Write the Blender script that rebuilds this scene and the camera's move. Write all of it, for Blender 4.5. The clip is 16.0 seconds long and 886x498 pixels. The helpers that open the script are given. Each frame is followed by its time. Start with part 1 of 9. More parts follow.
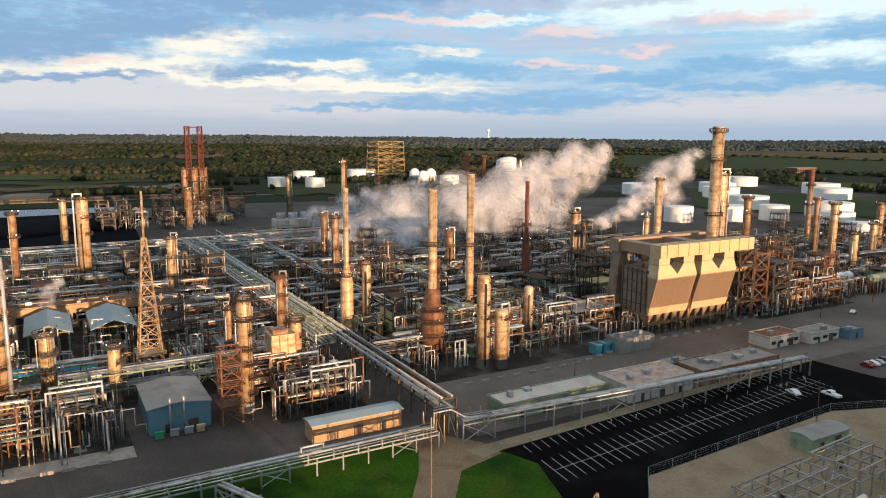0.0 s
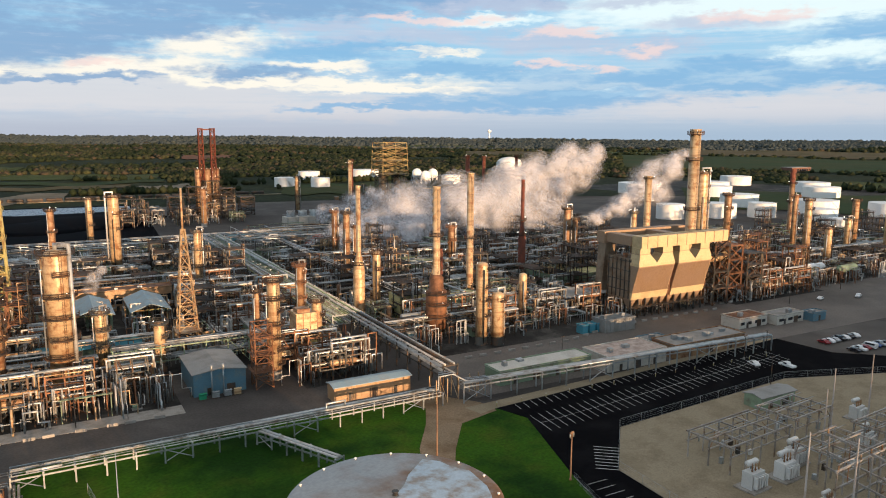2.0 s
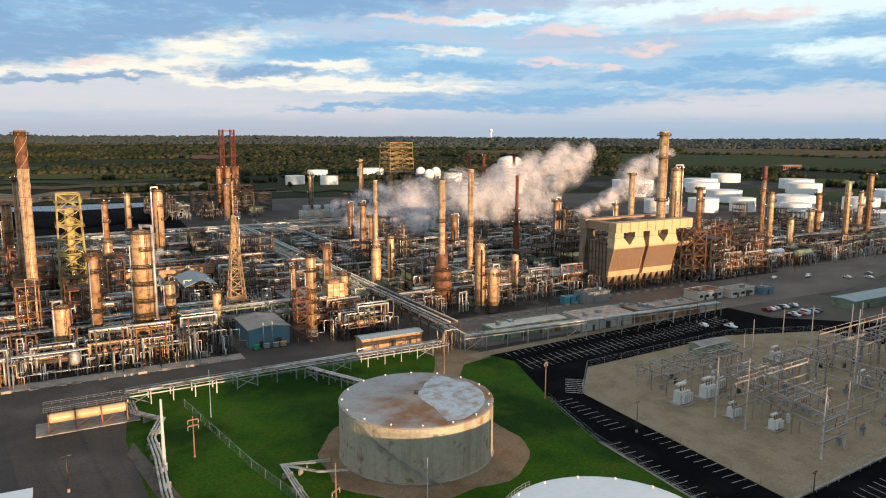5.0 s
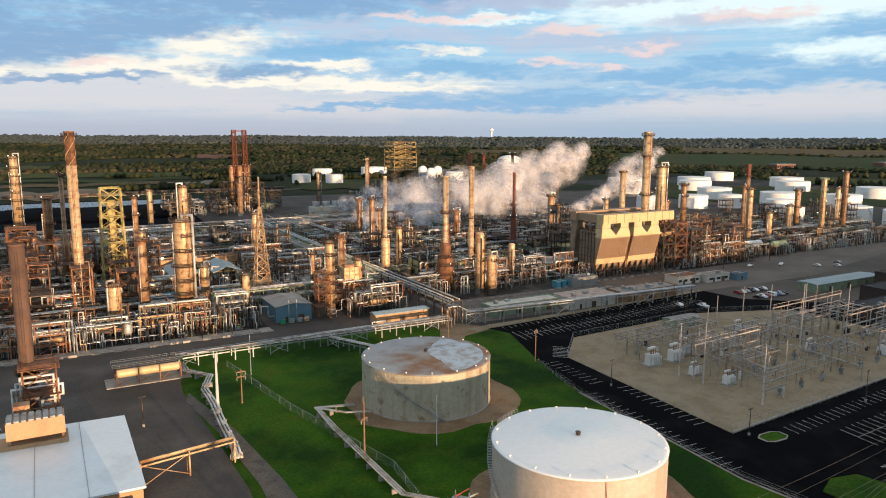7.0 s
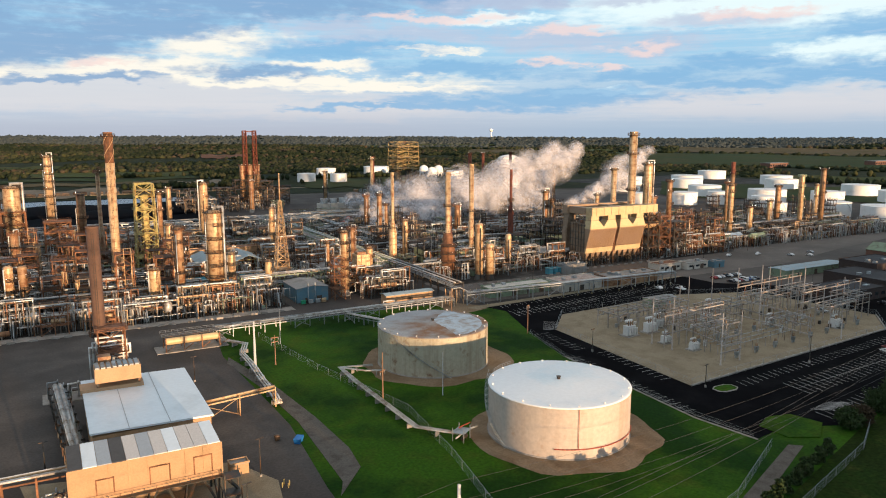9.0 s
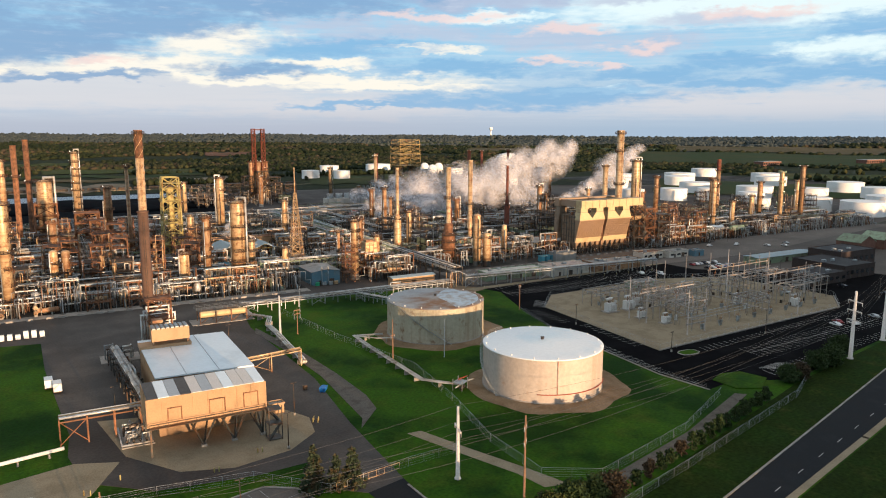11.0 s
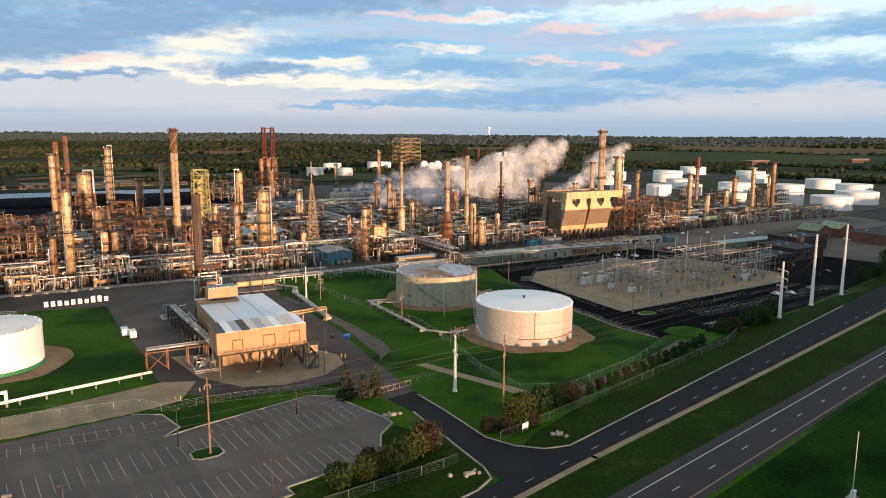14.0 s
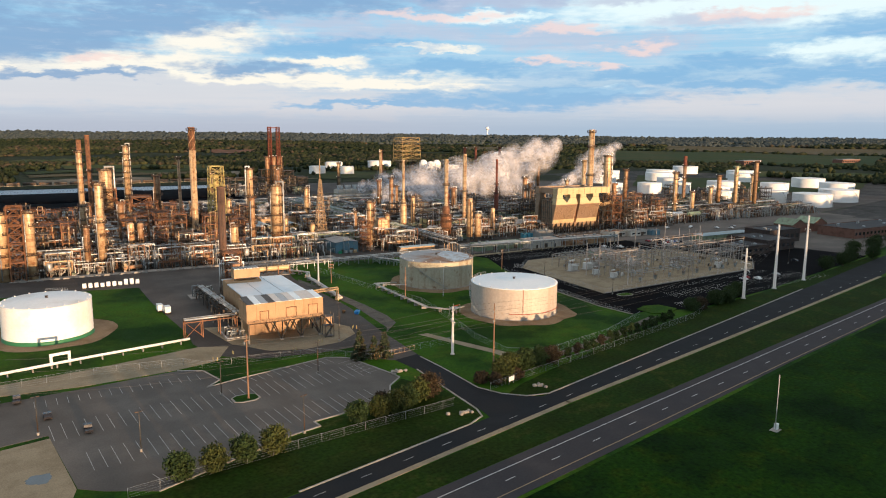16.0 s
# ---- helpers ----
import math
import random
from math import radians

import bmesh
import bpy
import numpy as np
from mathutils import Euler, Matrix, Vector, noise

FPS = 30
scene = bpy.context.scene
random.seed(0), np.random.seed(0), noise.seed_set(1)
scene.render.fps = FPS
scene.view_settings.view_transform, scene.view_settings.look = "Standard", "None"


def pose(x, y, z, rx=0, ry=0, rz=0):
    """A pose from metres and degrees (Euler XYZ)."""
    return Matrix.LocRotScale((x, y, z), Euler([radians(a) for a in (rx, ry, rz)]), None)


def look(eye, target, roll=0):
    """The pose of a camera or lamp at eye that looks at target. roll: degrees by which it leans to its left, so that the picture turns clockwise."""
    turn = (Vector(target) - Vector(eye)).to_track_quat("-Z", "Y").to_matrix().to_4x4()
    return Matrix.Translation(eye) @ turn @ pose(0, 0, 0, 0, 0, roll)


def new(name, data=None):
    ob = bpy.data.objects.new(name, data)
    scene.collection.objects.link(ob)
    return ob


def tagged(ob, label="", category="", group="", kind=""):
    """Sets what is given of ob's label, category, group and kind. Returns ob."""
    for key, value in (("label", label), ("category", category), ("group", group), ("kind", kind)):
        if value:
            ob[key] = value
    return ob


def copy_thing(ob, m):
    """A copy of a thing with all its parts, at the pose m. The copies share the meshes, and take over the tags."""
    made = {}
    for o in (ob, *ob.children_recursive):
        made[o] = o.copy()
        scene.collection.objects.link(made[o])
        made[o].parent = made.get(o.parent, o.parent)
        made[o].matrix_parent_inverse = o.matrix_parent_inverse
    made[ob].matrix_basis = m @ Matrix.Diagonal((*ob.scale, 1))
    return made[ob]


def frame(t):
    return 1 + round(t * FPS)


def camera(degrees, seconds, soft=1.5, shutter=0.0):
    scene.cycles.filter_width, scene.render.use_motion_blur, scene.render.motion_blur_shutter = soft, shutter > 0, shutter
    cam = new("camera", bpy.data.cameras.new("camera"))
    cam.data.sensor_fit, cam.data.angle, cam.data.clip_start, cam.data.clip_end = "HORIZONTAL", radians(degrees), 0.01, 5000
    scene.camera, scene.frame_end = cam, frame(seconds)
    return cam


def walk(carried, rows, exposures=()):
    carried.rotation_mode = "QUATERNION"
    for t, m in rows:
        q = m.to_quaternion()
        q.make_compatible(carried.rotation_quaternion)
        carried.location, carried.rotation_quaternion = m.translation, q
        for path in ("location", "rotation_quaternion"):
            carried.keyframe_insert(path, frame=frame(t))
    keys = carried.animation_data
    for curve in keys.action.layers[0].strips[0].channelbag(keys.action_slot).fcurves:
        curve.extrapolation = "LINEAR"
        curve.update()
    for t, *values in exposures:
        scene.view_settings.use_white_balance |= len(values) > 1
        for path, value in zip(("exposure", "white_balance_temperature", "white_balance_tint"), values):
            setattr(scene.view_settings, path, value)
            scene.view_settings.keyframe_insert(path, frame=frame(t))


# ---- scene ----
cam = camera(63.0, 16.0, soft=1.05)
scene.cycles.transparent_max_bounces = 24
# seconds, metres x y z, degrees rx ry rz
ROWS = [
    (0.0, 0.00, 0.00, 72.06, 80.943, -0.349, -43.275),
    (0.5, -4.40, -4.54, 72.15, 80.952, -0.321, -43.259),
    (1.0, -9.13, -9.37, 72.36, 80.962, -0.314, -43.224),
    (1.5, -14.50, -14.87, 72.65, 80.971, -0.276, -43.208),
    (2.0, -19.87, -20.39, 72.97, 80.971, -0.238, -43.182),
    (2.5, -25.64, -26.32, 73.25, 80.961, -0.231, -43.136),
    (3.0, -31.28, -32.13, 73.46, 80.960, -0.193, -43.130),
    (3.5, -37.31, -38.31, 73.66, 80.950, -0.135, -43.124),
    (4.0, -43.12, -44.38, 73.95, 80.929, -0.107, -43.078),
    (6.5, -73.87, -75.08, 74.63, 80.877, -0.118, -42.981),
    (7.0, -79.78, -81.03, 74.69, 80.867, -0.090, -42.965),
    (7.5, -86.05, -87.24, 74.74, 80.866, -0.062, -42.959),
    (8.0, -92.09, -93.20, 74.82, 80.866, -0.044, -42.963),
    (8.5, -98.08, -99.19, 74.85, 80.865, -0.006, -42.977),
    (9.0, -104.30, -105.34, 74.76, 80.874, 0.013, -42.982),
    (11.5, -133.85, -136.00, 74.61, 80.751, -0.136, -42.987),
    (12.0, -139.92, -142.35, 74.49, 80.761, -0.178, -42.993),
    (12.5, -145.67, -148.25, 74.35, 80.740, -0.209, -43.018),
    (13.0, -151.74, -154.49, 74.17, 80.739, -0.250, -43.044),
    (13.5, -157.55, -160.42, 74.06, 80.738, -0.242, -43.078),
    (14.0, -163.55, -166.70, 73.96, 80.728, -0.233, -43.112),
    (14.5, -169.29, -172.69, 73.83, 80.727, -0.294, -43.138),
    (15.0, -175.25, -179.08, 73.72, 80.726, -0.335, -43.164),
    (15.5, -181.03, -185.08, 73.76, 80.725, -0.367, -43.189),
    (16.0, -187.14, -191.41, 73.81, 80.715, -0.378, -43.214),
]
walk(cam, [(t, pose(*row)) for t, *row in ROWS], [(0.0, 0.65), (16.0, 0.65)])

# ---- world and sun ----
SUN_FROM = Vector((-0.13, -0.99, 0.062)).normalized()
world = bpy.data.worlds.new("evening_sky")
scene.world = world
world.use_nodes = True
wn, wl = world.node_tree.nodes, world.node_tree.links
wn.clear()


def wnode(kind, **values):
    n = wn.new(kind)
    for key, value in values.items():
        n.inputs[key].default_value = value
    return n


def wmath(op, a, b=None, c=None):
    n = wn.new("ShaderNodeMath")
    n.operation = op
    for i, v in enumerate((a, b, c)):
        if v is None:
            continue
        if isinstance(v, (int, float)):
            n.inputs[i].default_value = v
        else:
            wl.new(v, n.inputs[i])
    return n.outputs[0]


def wmix(fac, a, b):
    n = wn.new("ShaderNodeMix")
    n.data_type = "RGBA"
    for i, v in ((0, fac), (6, a), (7, b)):
        if isinstance(v, (int, float, tuple)):
            n.inputs[i].default_value = v
        else:
            wl.new(v, n.inputs[i])
    return n.outputs[2]


sky = wn.new("ShaderNodeTexSky")
sky.sky_type, sky.sun_disc = "NISHITA", False
sky.sun_elevation = radians(3.6)
sky.sun_rotation = math.atan2(SUN_FROM.x, SUN_FROM.y)
sky.air_density, sky.dust_density, sky.ozone_density = 1.0, 1.2, 1.5
coord = wn.new("ShaderNodeTexCoord")
split = wn.new("ShaderNodeSeparateXYZ")
wl.new(coord.outputs["Generated"], split.inputs[0])
up = wmath("MAXIMUM", split.outputs["Z"], 0.0)
# clouds placed to fit the camera's view, in degrees: bearing from its heading, and height over the horizon
DEG = 180 / math.pi
bearing = wmath("MULTIPLY", wmath("ARCTAN2", split.outputs["X"], split.outputs["Y"]), DEG)
side = wmath("SUBTRACT", bearing, 43.2)
height = wmath("MULTIPLY", wmath("ARCSINE", up), DEG)
flat = wn.new("ShaderNodeCombineXYZ")
wl.new(side, flat.inputs[0])
wl.new(wmath("MULTIPLY", wmath("POWER", wmath("ADD", height, 0.5), 0.8), 3.2), flat.inputs[1])


def clouds(scale, detail, rough, shift, stretch):
    m = wn.new("ShaderNodeMapping")
    m.inputs["Scale"].default_value = stretch
    m.inputs["Location"].default_value = shift
    wl.new(flat.outputs[0], m.inputs["Vector"])
    n = wnode("ShaderNodeTexNoise", Scale=scale, Detail=detail, Roughness=rough, Distortion=0.4)
    wl.new(m.outputs[0], n.inputs["Vector"])
    return n.outputs["Fac"]


def ramp(fac, lo, hi):
    n = wn.new("ShaderNodeMapRange")
    n.interpolation_type = "SMOOTHSTEP"
    n.inputs["From Min"].default_value, n.inputs["From Max"].default_value = lo, hi
    wl.new(fac, n.inputs["Value"])
    return n.outputs["Result"]


def drift(scale, stretch, shift, sx, sy):
    """Moves the bearing and height of the clouds about, for ragged edges."""
    m = wn.new("ShaderNodeMapping")
    m.inputs["Scale"].default_value, m.inputs["Location"].default_value = stretch, shift
    wl.new(flat.outputs[0], m.inputs["Vector"])
    n = wnode("ShaderNodeTexNoise", Scale=scale, Detail=4.0, Roughness=0.6)
    wl.new(m.outputs[0], n.inputs["Vector"])
    q = wn.new("ShaderNodeSeparateColor")
    wl.new(n.outputs["Color"], q.inputs[0])
    return wmath("MULTIPLY", wmath("SUBTRACT", q.outputs[0], 0.5), sx), wmath("MULTIPLY", wmath("SUBTRACT", q.outputs[1], 0.5), sy)


d1, d2 = drift(0.16, (1.0, 1.3, 1.0), (3.0, 5.0, 0), 9.0, 2.0), drift(0.62, (0.8, 1.2, 1.0), (8.0, 1.0, 0), 5.0, 1.5)
wx, wy = wmath("ADD", side, wmath("ADD", d1[0], d2[0])), wmath("ADD", height, wmath("ADD", d1[1], d2[1]))


def bank(x, y, w, h, tilt=0.0):
    """A soft cloud bank round a bearing and height, as a value that falls from 1 at its middle; tilt: degrees of rise for each degree east."""
    dx = wmath("DIVIDE", wmath("SUBTRACT", wx, x), w)
    rise = wmath("SUBTRACT", wy, y) if not tilt else wmath("SUBTRACT", wmath("SUBTRACT", wy, y), wmath("MULTIPLY", wmath("SUBTRACT", wx, x), tilt))
    dy = wmath("DIVIDE", rise, h)
    return wmath("SUBTRACT", 1.0, wmath("SQRT", wmath("ADD", wmath("MULTIPLY", dx, dx), wmath("MULTIPLY", dy, dy))))


def most(banks):
    a = bank(*banks[0])
    for b in banks[1:]:
        a = wmath("MAXIMUM", a, bank(*b))
    return a


def C(r, g, b):
    """A sky colour from its on-screen sRGB value, 0 to 255."""
    return (*[(((v / 255 + 0.055) / 1.055) ** 2.4) / 1.08 for v in (r, g, b)], 1)


fine = clouds(0.42, 9.0, 0.62, (1.0, 7.0, 0), (0.7, 1.3, 1.0))
wisp = clouds(0.9, 9.0, 0.65, (5.0, 2.0, 0), (0.4, 1.5, 1.0))
streak = clouds(0.5, 7.0, 0.62, (3.0, 1.0, 0), (0.2, 2.6, 1.0))
rough = wmath("ADD", wmath("MULTIPLY", wmath("SUBTRACT", fine, 0.5), 2.6), wmath("MULTIPLY", wmath("SUBTRACT", wisp, 0.5), 2.2))
bands = wmath("MULTIPLY", wmath("SUBTRACT", streak, 0.5), 3.4)


def layer(under, banks, colour, lo, hi, amount, noisy=0.5, banded=0.0):
    f = wmath("ADD", most(banks), wmath("ADD", wmath("MULTIPLY", rough, noisy), wmath("MULTIPLY", bands, banded)))
    return wmix(wmath("MULTIPLY", ramp(f, lo, hi), amount), under, colour)


body = wmix(ramp(height, 0.3, 7.0), C(186, 198, 214), C(150, 196, 226))
# thin pale veil of high cloud in streaks
body = wmix(wmath("MULTIPLY", ramp(wmath("ADD", bands, wmath("MULTIPLY", rough, 0.4)), -0.5, 0.9), 0.5), body, C(206, 216, 226))
# pinkish haze low on both sides, open blue between
body = layer(body, [(-24, 2.9, 22, 1.9), (24, 1.9, 17, 1.3), (-8, 1.9, 16, 1.2), (34, 2.6, 10, 1.0)], C(208, 208, 214), -0.1, 0.6, 0.8, 0.15, 0.2)
# bright cream openings
body = layer(body, [(-17, 6.4, 6.0, 1.3, 0.07), (-23, 4.7, 9, 1.0, 0.05), (-12, 4.0, 17, 0.55), (-4, 3.5, 10, 0.5), (-31, 4.2, 4, 0.5), (-9, 5.2, 4, 0.45), (-2, 6.1, 5, 0.35)], C(244, 238, 226), -0.1, 0.55, 0.95, 0.22, 0.15)
body = layer(body, [(19, 9.4, 14, 2.3), (29, 8.6, 10, 2.2), (4, 8.6, 5, 0.5), (8, 10.9, 10, 0.8), (27, 5.5, 5, 0.9), (24, 11.5, 20, 1.6), (33, 5.0, 4, 0.5), (12, 3.0, 5, 0.3)], C(226, 242, 244), -0.1, 0.6, 0.95, 0.22, 0.1)
# grey-blue cloud masses
body = layer(body, [(-29, 6.0, 9, 1.9, 0.06), (-22, 7.5, 10, 1.3, 0.08), (-13, 9.6, 14, 1.6), (-24, 9.2, 8, 1.3), (0, 10.2, 12, 1.2), (-34, 7.5, 9, 2.5), (-26, 3.75, 7, 0.35), (-14.5, 4.65, 6, 0.6)], C(122, 158, 198), -0.15, 0.6, 0.88, 0.42, 0.12)
body = layer(body, [(-8, 6.3, 9, 1.0), (2, 4.9, 9, 0.7), (9, 2.7, 12, 1.1), (2, 2.3, 9, 0.7), (15, 4.3, 8, 0.8), (22, 5.0, 6, 0.8), (31, 6.9, 6, 1.3), (29, 3.9, 8, 0.8), (21, 3.5, 6, 0.6), (-6, 2.0, 8, 0.35), (40, 6.0, 10, 3.0), (-48, 6, 14, 4)], C(120, 172, 214), -0.1, 0.65, 0.82, 0.45, 0.15)
# lit lavender and pink tops
body = layer(body, [(-2, 7.4, 12, 0.9), (8, 7.0, 8, 1.1), (16, 6.5, 6, 1.0), (-9, 8.0, 6, 0.7), (4, 9.6, 9, 0.7), (20, 8.0, 6, 0.7), (14, 9.7, 6, 0.6)], C(180, 190, 212), -0.05, 0.75, 0.75, 0.35, 0.1)
body = wmix(wmath("MULTIPLY", ramp(wmath("ADD", rough, wmath("MULTIPLY", bands, 0.3)), 0.15, 1.1), wmath("MULTIPLY", ramp(height, 2.0, 5.0), 0.4)), body, C(206, 216, 230))
body = layer(body, [(-30, 9.7, 6, 1.1), (-25, 10.4, 6, 0.7), (9.5, 7.7, 4.5, 0.5), (15, 6.4, 4, 0.45), (11.5, 5.1, 2.2, 0.4), (8, 5.4, 2.4, 0.4), (-25, 4.7, 3, 0.35), (22.5, 8.4, 4, 0.4), (0, 8.6, 7, 0.4)], C(236, 210, 206), -0.05, 0.75, 0.75, 0.35)
low = wmath("SUBTRACT", 1.0, ramp(height, -0.1, 2.1))
body = wmix(wmath("MULTIPLY", low, 0.9), body, wmix(ramp(side, -12.0, 18.0), C(172, 180, 196), C(158, 180, 202)))
# thin bright cloud overhead
body = wmix(ramp(height, 12.0, 35.0), body, (0.49, 0.49, 0.50, 1))
tint = wn.new("ShaderNodeMix")
tint.data_type, tint.blend_type = "RGBA", "MULTIPLY"
tint.inputs[0].default_value = 1.0
wl.new(sky.outputs[0], tint.inputs[6])
tint.inputs[7].default_value = (0.1, 0.1, 0.1, 1)
total = wmix(0.12, body, tint.outputs[2])
shade = wn.new("ShaderNodeBackground")
wl.new(total, shade.inputs["Color"])
shade.inputs["Strength"].default_value = 0.86
out = wn.new("ShaderNodeOutputWorld")
wl.new(shade.outputs[0], out.inputs["Surface"])

lamp = bpy.data.lights.new("sun", "SUN")
lamp.energy, lamp.angle, lamp.color = 5.0, radians(0.6), (1.0, 0.64, 0.37)
sun = new("sun", lamp)
sun.matrix_world = look(SUN_FROM * 300, (0, 0, 0))

# ---- materials ----
def material(name, base, rough=0.7, metal=0.0, spots=None, amount=0.5, scale=0.5, fine=6.0, bump=0.2, spread=0.12,
             streak=0.0, rand=0.0, band=0.0, second=None, specular=0.4):
    """Procedural surface: base colour, a second colour in soft patches (spots), fine grain, vertical streaks, and a
    change of brightness from piece to piece (rand)."""
    m = bpy.data.materials.new(name)
    m.use_nodes = True
    n, l = m.node_tree.nodes, m.node_tree.links
    bsdf = n["Principled BSDF"]
    bsdf.inputs["Roughness"].default_value, bsdf.inputs["Metallic"].default_value = rough, metal
    bsdf.inputs["Specular IOR Level"].default_value = specular
    tc = n.new("ShaderNodeNewGeometry")

    def tex(sc, detail, stretch=(1, 1, 1)):
        mp = n.new("ShaderNodeMapping")
        mp.inputs["Scale"].default_value = stretch
        l.new(tc.outputs["Position"], mp.inputs["Vector"])
        t = n.new("ShaderNodeTexNoise")
        t.inputs["Scale"].default_value, t.inputs["Detail"].default_value, t.inputs["Roughness"].default_value = sc, detail, 0.62
        l.new(mp.outputs[0], t.inputs["Vector"])
        return t.outputs["Fac"]

    def rng(v, a, b, lo=0.0, hi=1.0):
        r = n.new("ShaderNodeMapRange")
        for key, val in zip(("From Min", "From Max", "To Min", "To Max"), (a, b, lo, hi)):
            r.inputs[key].default_value = val
        l.new(v, r.inputs["Value"])
        return r.outputs[0]

    def mix(fac, a, b, kind="MIX"):
        x = n.new("ShaderNodeMix")
        x.data_type, x.blend_type = "RGBA", kind
        for i, v in ((0, fac), (6, a), (7, b)):
            if isinstance(v, (int, float)):
                x.inputs[i].default_value = v
            elif isinstance(v, tuple):
                x.inputs[i].default_value = (*v, 1) if len(v) == 3 else v
            else:
                l.new(v, x.inputs[i])
        return x.outputs[2]

    col = base
    big = tex(scale, 6)
    if spots:
        col = mix(rng(big, 0.62 - amount * 0.3, 0.72 - amount * 0.15), col, spots)
    if second:
        col = mix(rng(tex(scale * 0.23, 4), 0.45, 0.6), col, second)
    if streak:
        col = mix(rng(tex(scale * 1.4, 5, (1, 1, 0.06)), 0.48, 0.7, 0, streak), col, spots or (0.12, 0.06, 0.03))
    if band:
        col = mix(rng(tex(scale * 1.8, 4, (0.12, 0.12, 1.0)), 0.5, 0.64, 0, band), col, spots)
    g = tex(fine, 5)
    low = n.new("ShaderNodeCombineColor")
    f = rng(g, 0.3, 0.7, 1 - spread, 1 + spread)
    if rand:
        info = n.new("ShaderNodeObjectInfo")
        q = n.new("ShaderNodeMath")
        q.operation = "MULTIPLY"
        l.new(f, q.inputs[0])
        l.new(rng(info.outputs["Random"], 0, 1, 1 - rand, 1 + rand), q.inputs[1])
        f = q.outputs[0]
    for i in range(3):
        l.new(f, low.inputs[i])
    col = mix(1.0, col, low.outputs[0], "MULTIPLY")
    l.new(col, bsdf.inputs["Base Color"])
    l.new(rng(big, 0.3, 0.7, max(0.05, rough - 0.12), min(1, rough + 0.12)), bsdf.inputs["Roughness"])
    if bump:
        b = n.new("ShaderNodeBump")
        b.inputs["Strength"].default_value, b.inputs["Distance"].default_value = bump, 0.05
        l.new(g, b.inputs["Height"])
        l.new(b.outputs[0], bsdf.inputs["Normal"])
    return m


GRASS = material("grass", (0.031, 0.090, 0.0032), 0.95, spots=(0.050, 0.088, 0.008), amount=0.45, scale=0.11, fine=1.2, bump=0.5, spread=0.35, second=(0.008, 0.036, 0.002), specular=0.1)
# far land, leaf-dark so that its colour passes for shade between trees
LAND = material("fields_and_meadow", (0.022, 0.030, 0.015), 0.95, spots=(0.040, 0.044, 0.020), amount=0.6, scale=0.02, fine=0.12, bump=0.0, spread=0.5, second=(0.018, 0.025, 0.014), specular=0.05)
ASPHALT = material("worn_asphalt", (0.108, 0.099, 0.090), 0.9, spots=(0.148, 0.135, 0.122), amount=0.6, scale=0.06, fine=2.5, bump=0.15, spread=0.14, second=(0.084, 0.077, 0.070), specular=0.15)
BLACKTOP = material("fresh_blacktop", (0.004, 0.004, 0.005), 0.95, spots=(0.010, 0.010, 0.011), amount=0.5, scale=0.08, fine=2.0, bump=0.1, spread=0.15, specular=0.02)
ROADTOP = material("road_asphalt", (0.014, 0.016, 0.019), 0.9, spots=(0.02, 0.021, 0.023), amount=0.5, scale=0.1, fine=2.0, bump=0.1, specular=0.15)
HIGHWAYTOP = material("highway_asphalt", (0.045, 0.042, 0.045), 0.9, spots=(0.058, 0.054, 0.056), amount=0.5, scale=0.1, fine=2.0, bump=0.1, specular=0.15)
GRAVEL = material("tan_gravel", (0.285, 0.24, 0.165), 0.95, spots=(0.225, 0.185, 0.125), amount=0.6, scale=0.12, fine=3.0, bump=0.4, spread=0.2, specular=0.1)
DIRT = material("bare_dirt", (0.25, 0.185, 0.12), 0.95, spots=(0.18, 0.125, 0.075), amount=0.6, scale=0.12, fine=2.0, bump=0.4, spread=0.25, specular=0.1)
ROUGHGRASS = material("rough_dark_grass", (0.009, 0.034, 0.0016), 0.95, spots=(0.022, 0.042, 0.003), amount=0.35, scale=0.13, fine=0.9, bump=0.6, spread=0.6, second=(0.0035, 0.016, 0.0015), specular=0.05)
# dark ground; shade between the process equipment is put into its colour
DARKFLOOR = material("oil_stained_concrete", (0.034, 0.033, 0.031), 0.85, spots=(0.10, 0.095, 0.085), amount=0.5, scale=0.12, fine=1.5, bump=0.2, spread=0.3, second=(0.018, 0.017, 0.016), specular=0.15)
CONCRETE = material("concrete", (0.33, 0.31, 0.28), 0.9, spots=(0.24, 0.22, 0.19), amount=0.6, scale=0.3, fine=3.0, bump=0.2)
LINE = material("white_road_paint", (0.50, 0.50, 0.49), 0.8, fine=3.0, spread=0.25, bump=0.0)
YELLOW_LINE = material("yellow_road_paint", (0.26, 0.19, 0.11), 0.8, fine=3.0, spread=0.2, bump=0.0)
STEEL = material("weathered_steel", (0.058, 0.058, 0.052), 0.55, 0.3, spots=(0.17, 0.085, 0.042), amount=0.4, scale=0.35, fine=5.0, bump=0.1, rand=0.35)
GALV = material("galvanised_steel", (0.36, 0.39, 0.40), 0.42, 0.5, spots=(0.23, 0.24, 0.24), amount=0.5, scale=0.4, fine=4.0, bump=0.05, rand=0.2)
RUST = material("rusty_steel", (0.26, 0.12, 0.06), 0.75, 0.1, spots=(0.13, 0.062, 0.033), amount=0.7, scale=0.4, fine=3.0, bump=0.2, rand=0.25)
REDLEAD = material("red_brown_paint", (0.20, 0.055, 0.03), 0.7, 0.0, spots=(0.11, 0.04, 0.025), amount=0.6, scale=0.4, fine=3.0, rand=0.15)
CLAD = material("aluminium_cladding", (0.56, 0.41, 0.24), 0.45, 0.2, spots=(0.27, 0.125, 0.055), amount=0.35, scale=0.4, fine=2.0, bump=0.15, streak=0.5, rand=0.15, band=0.6)
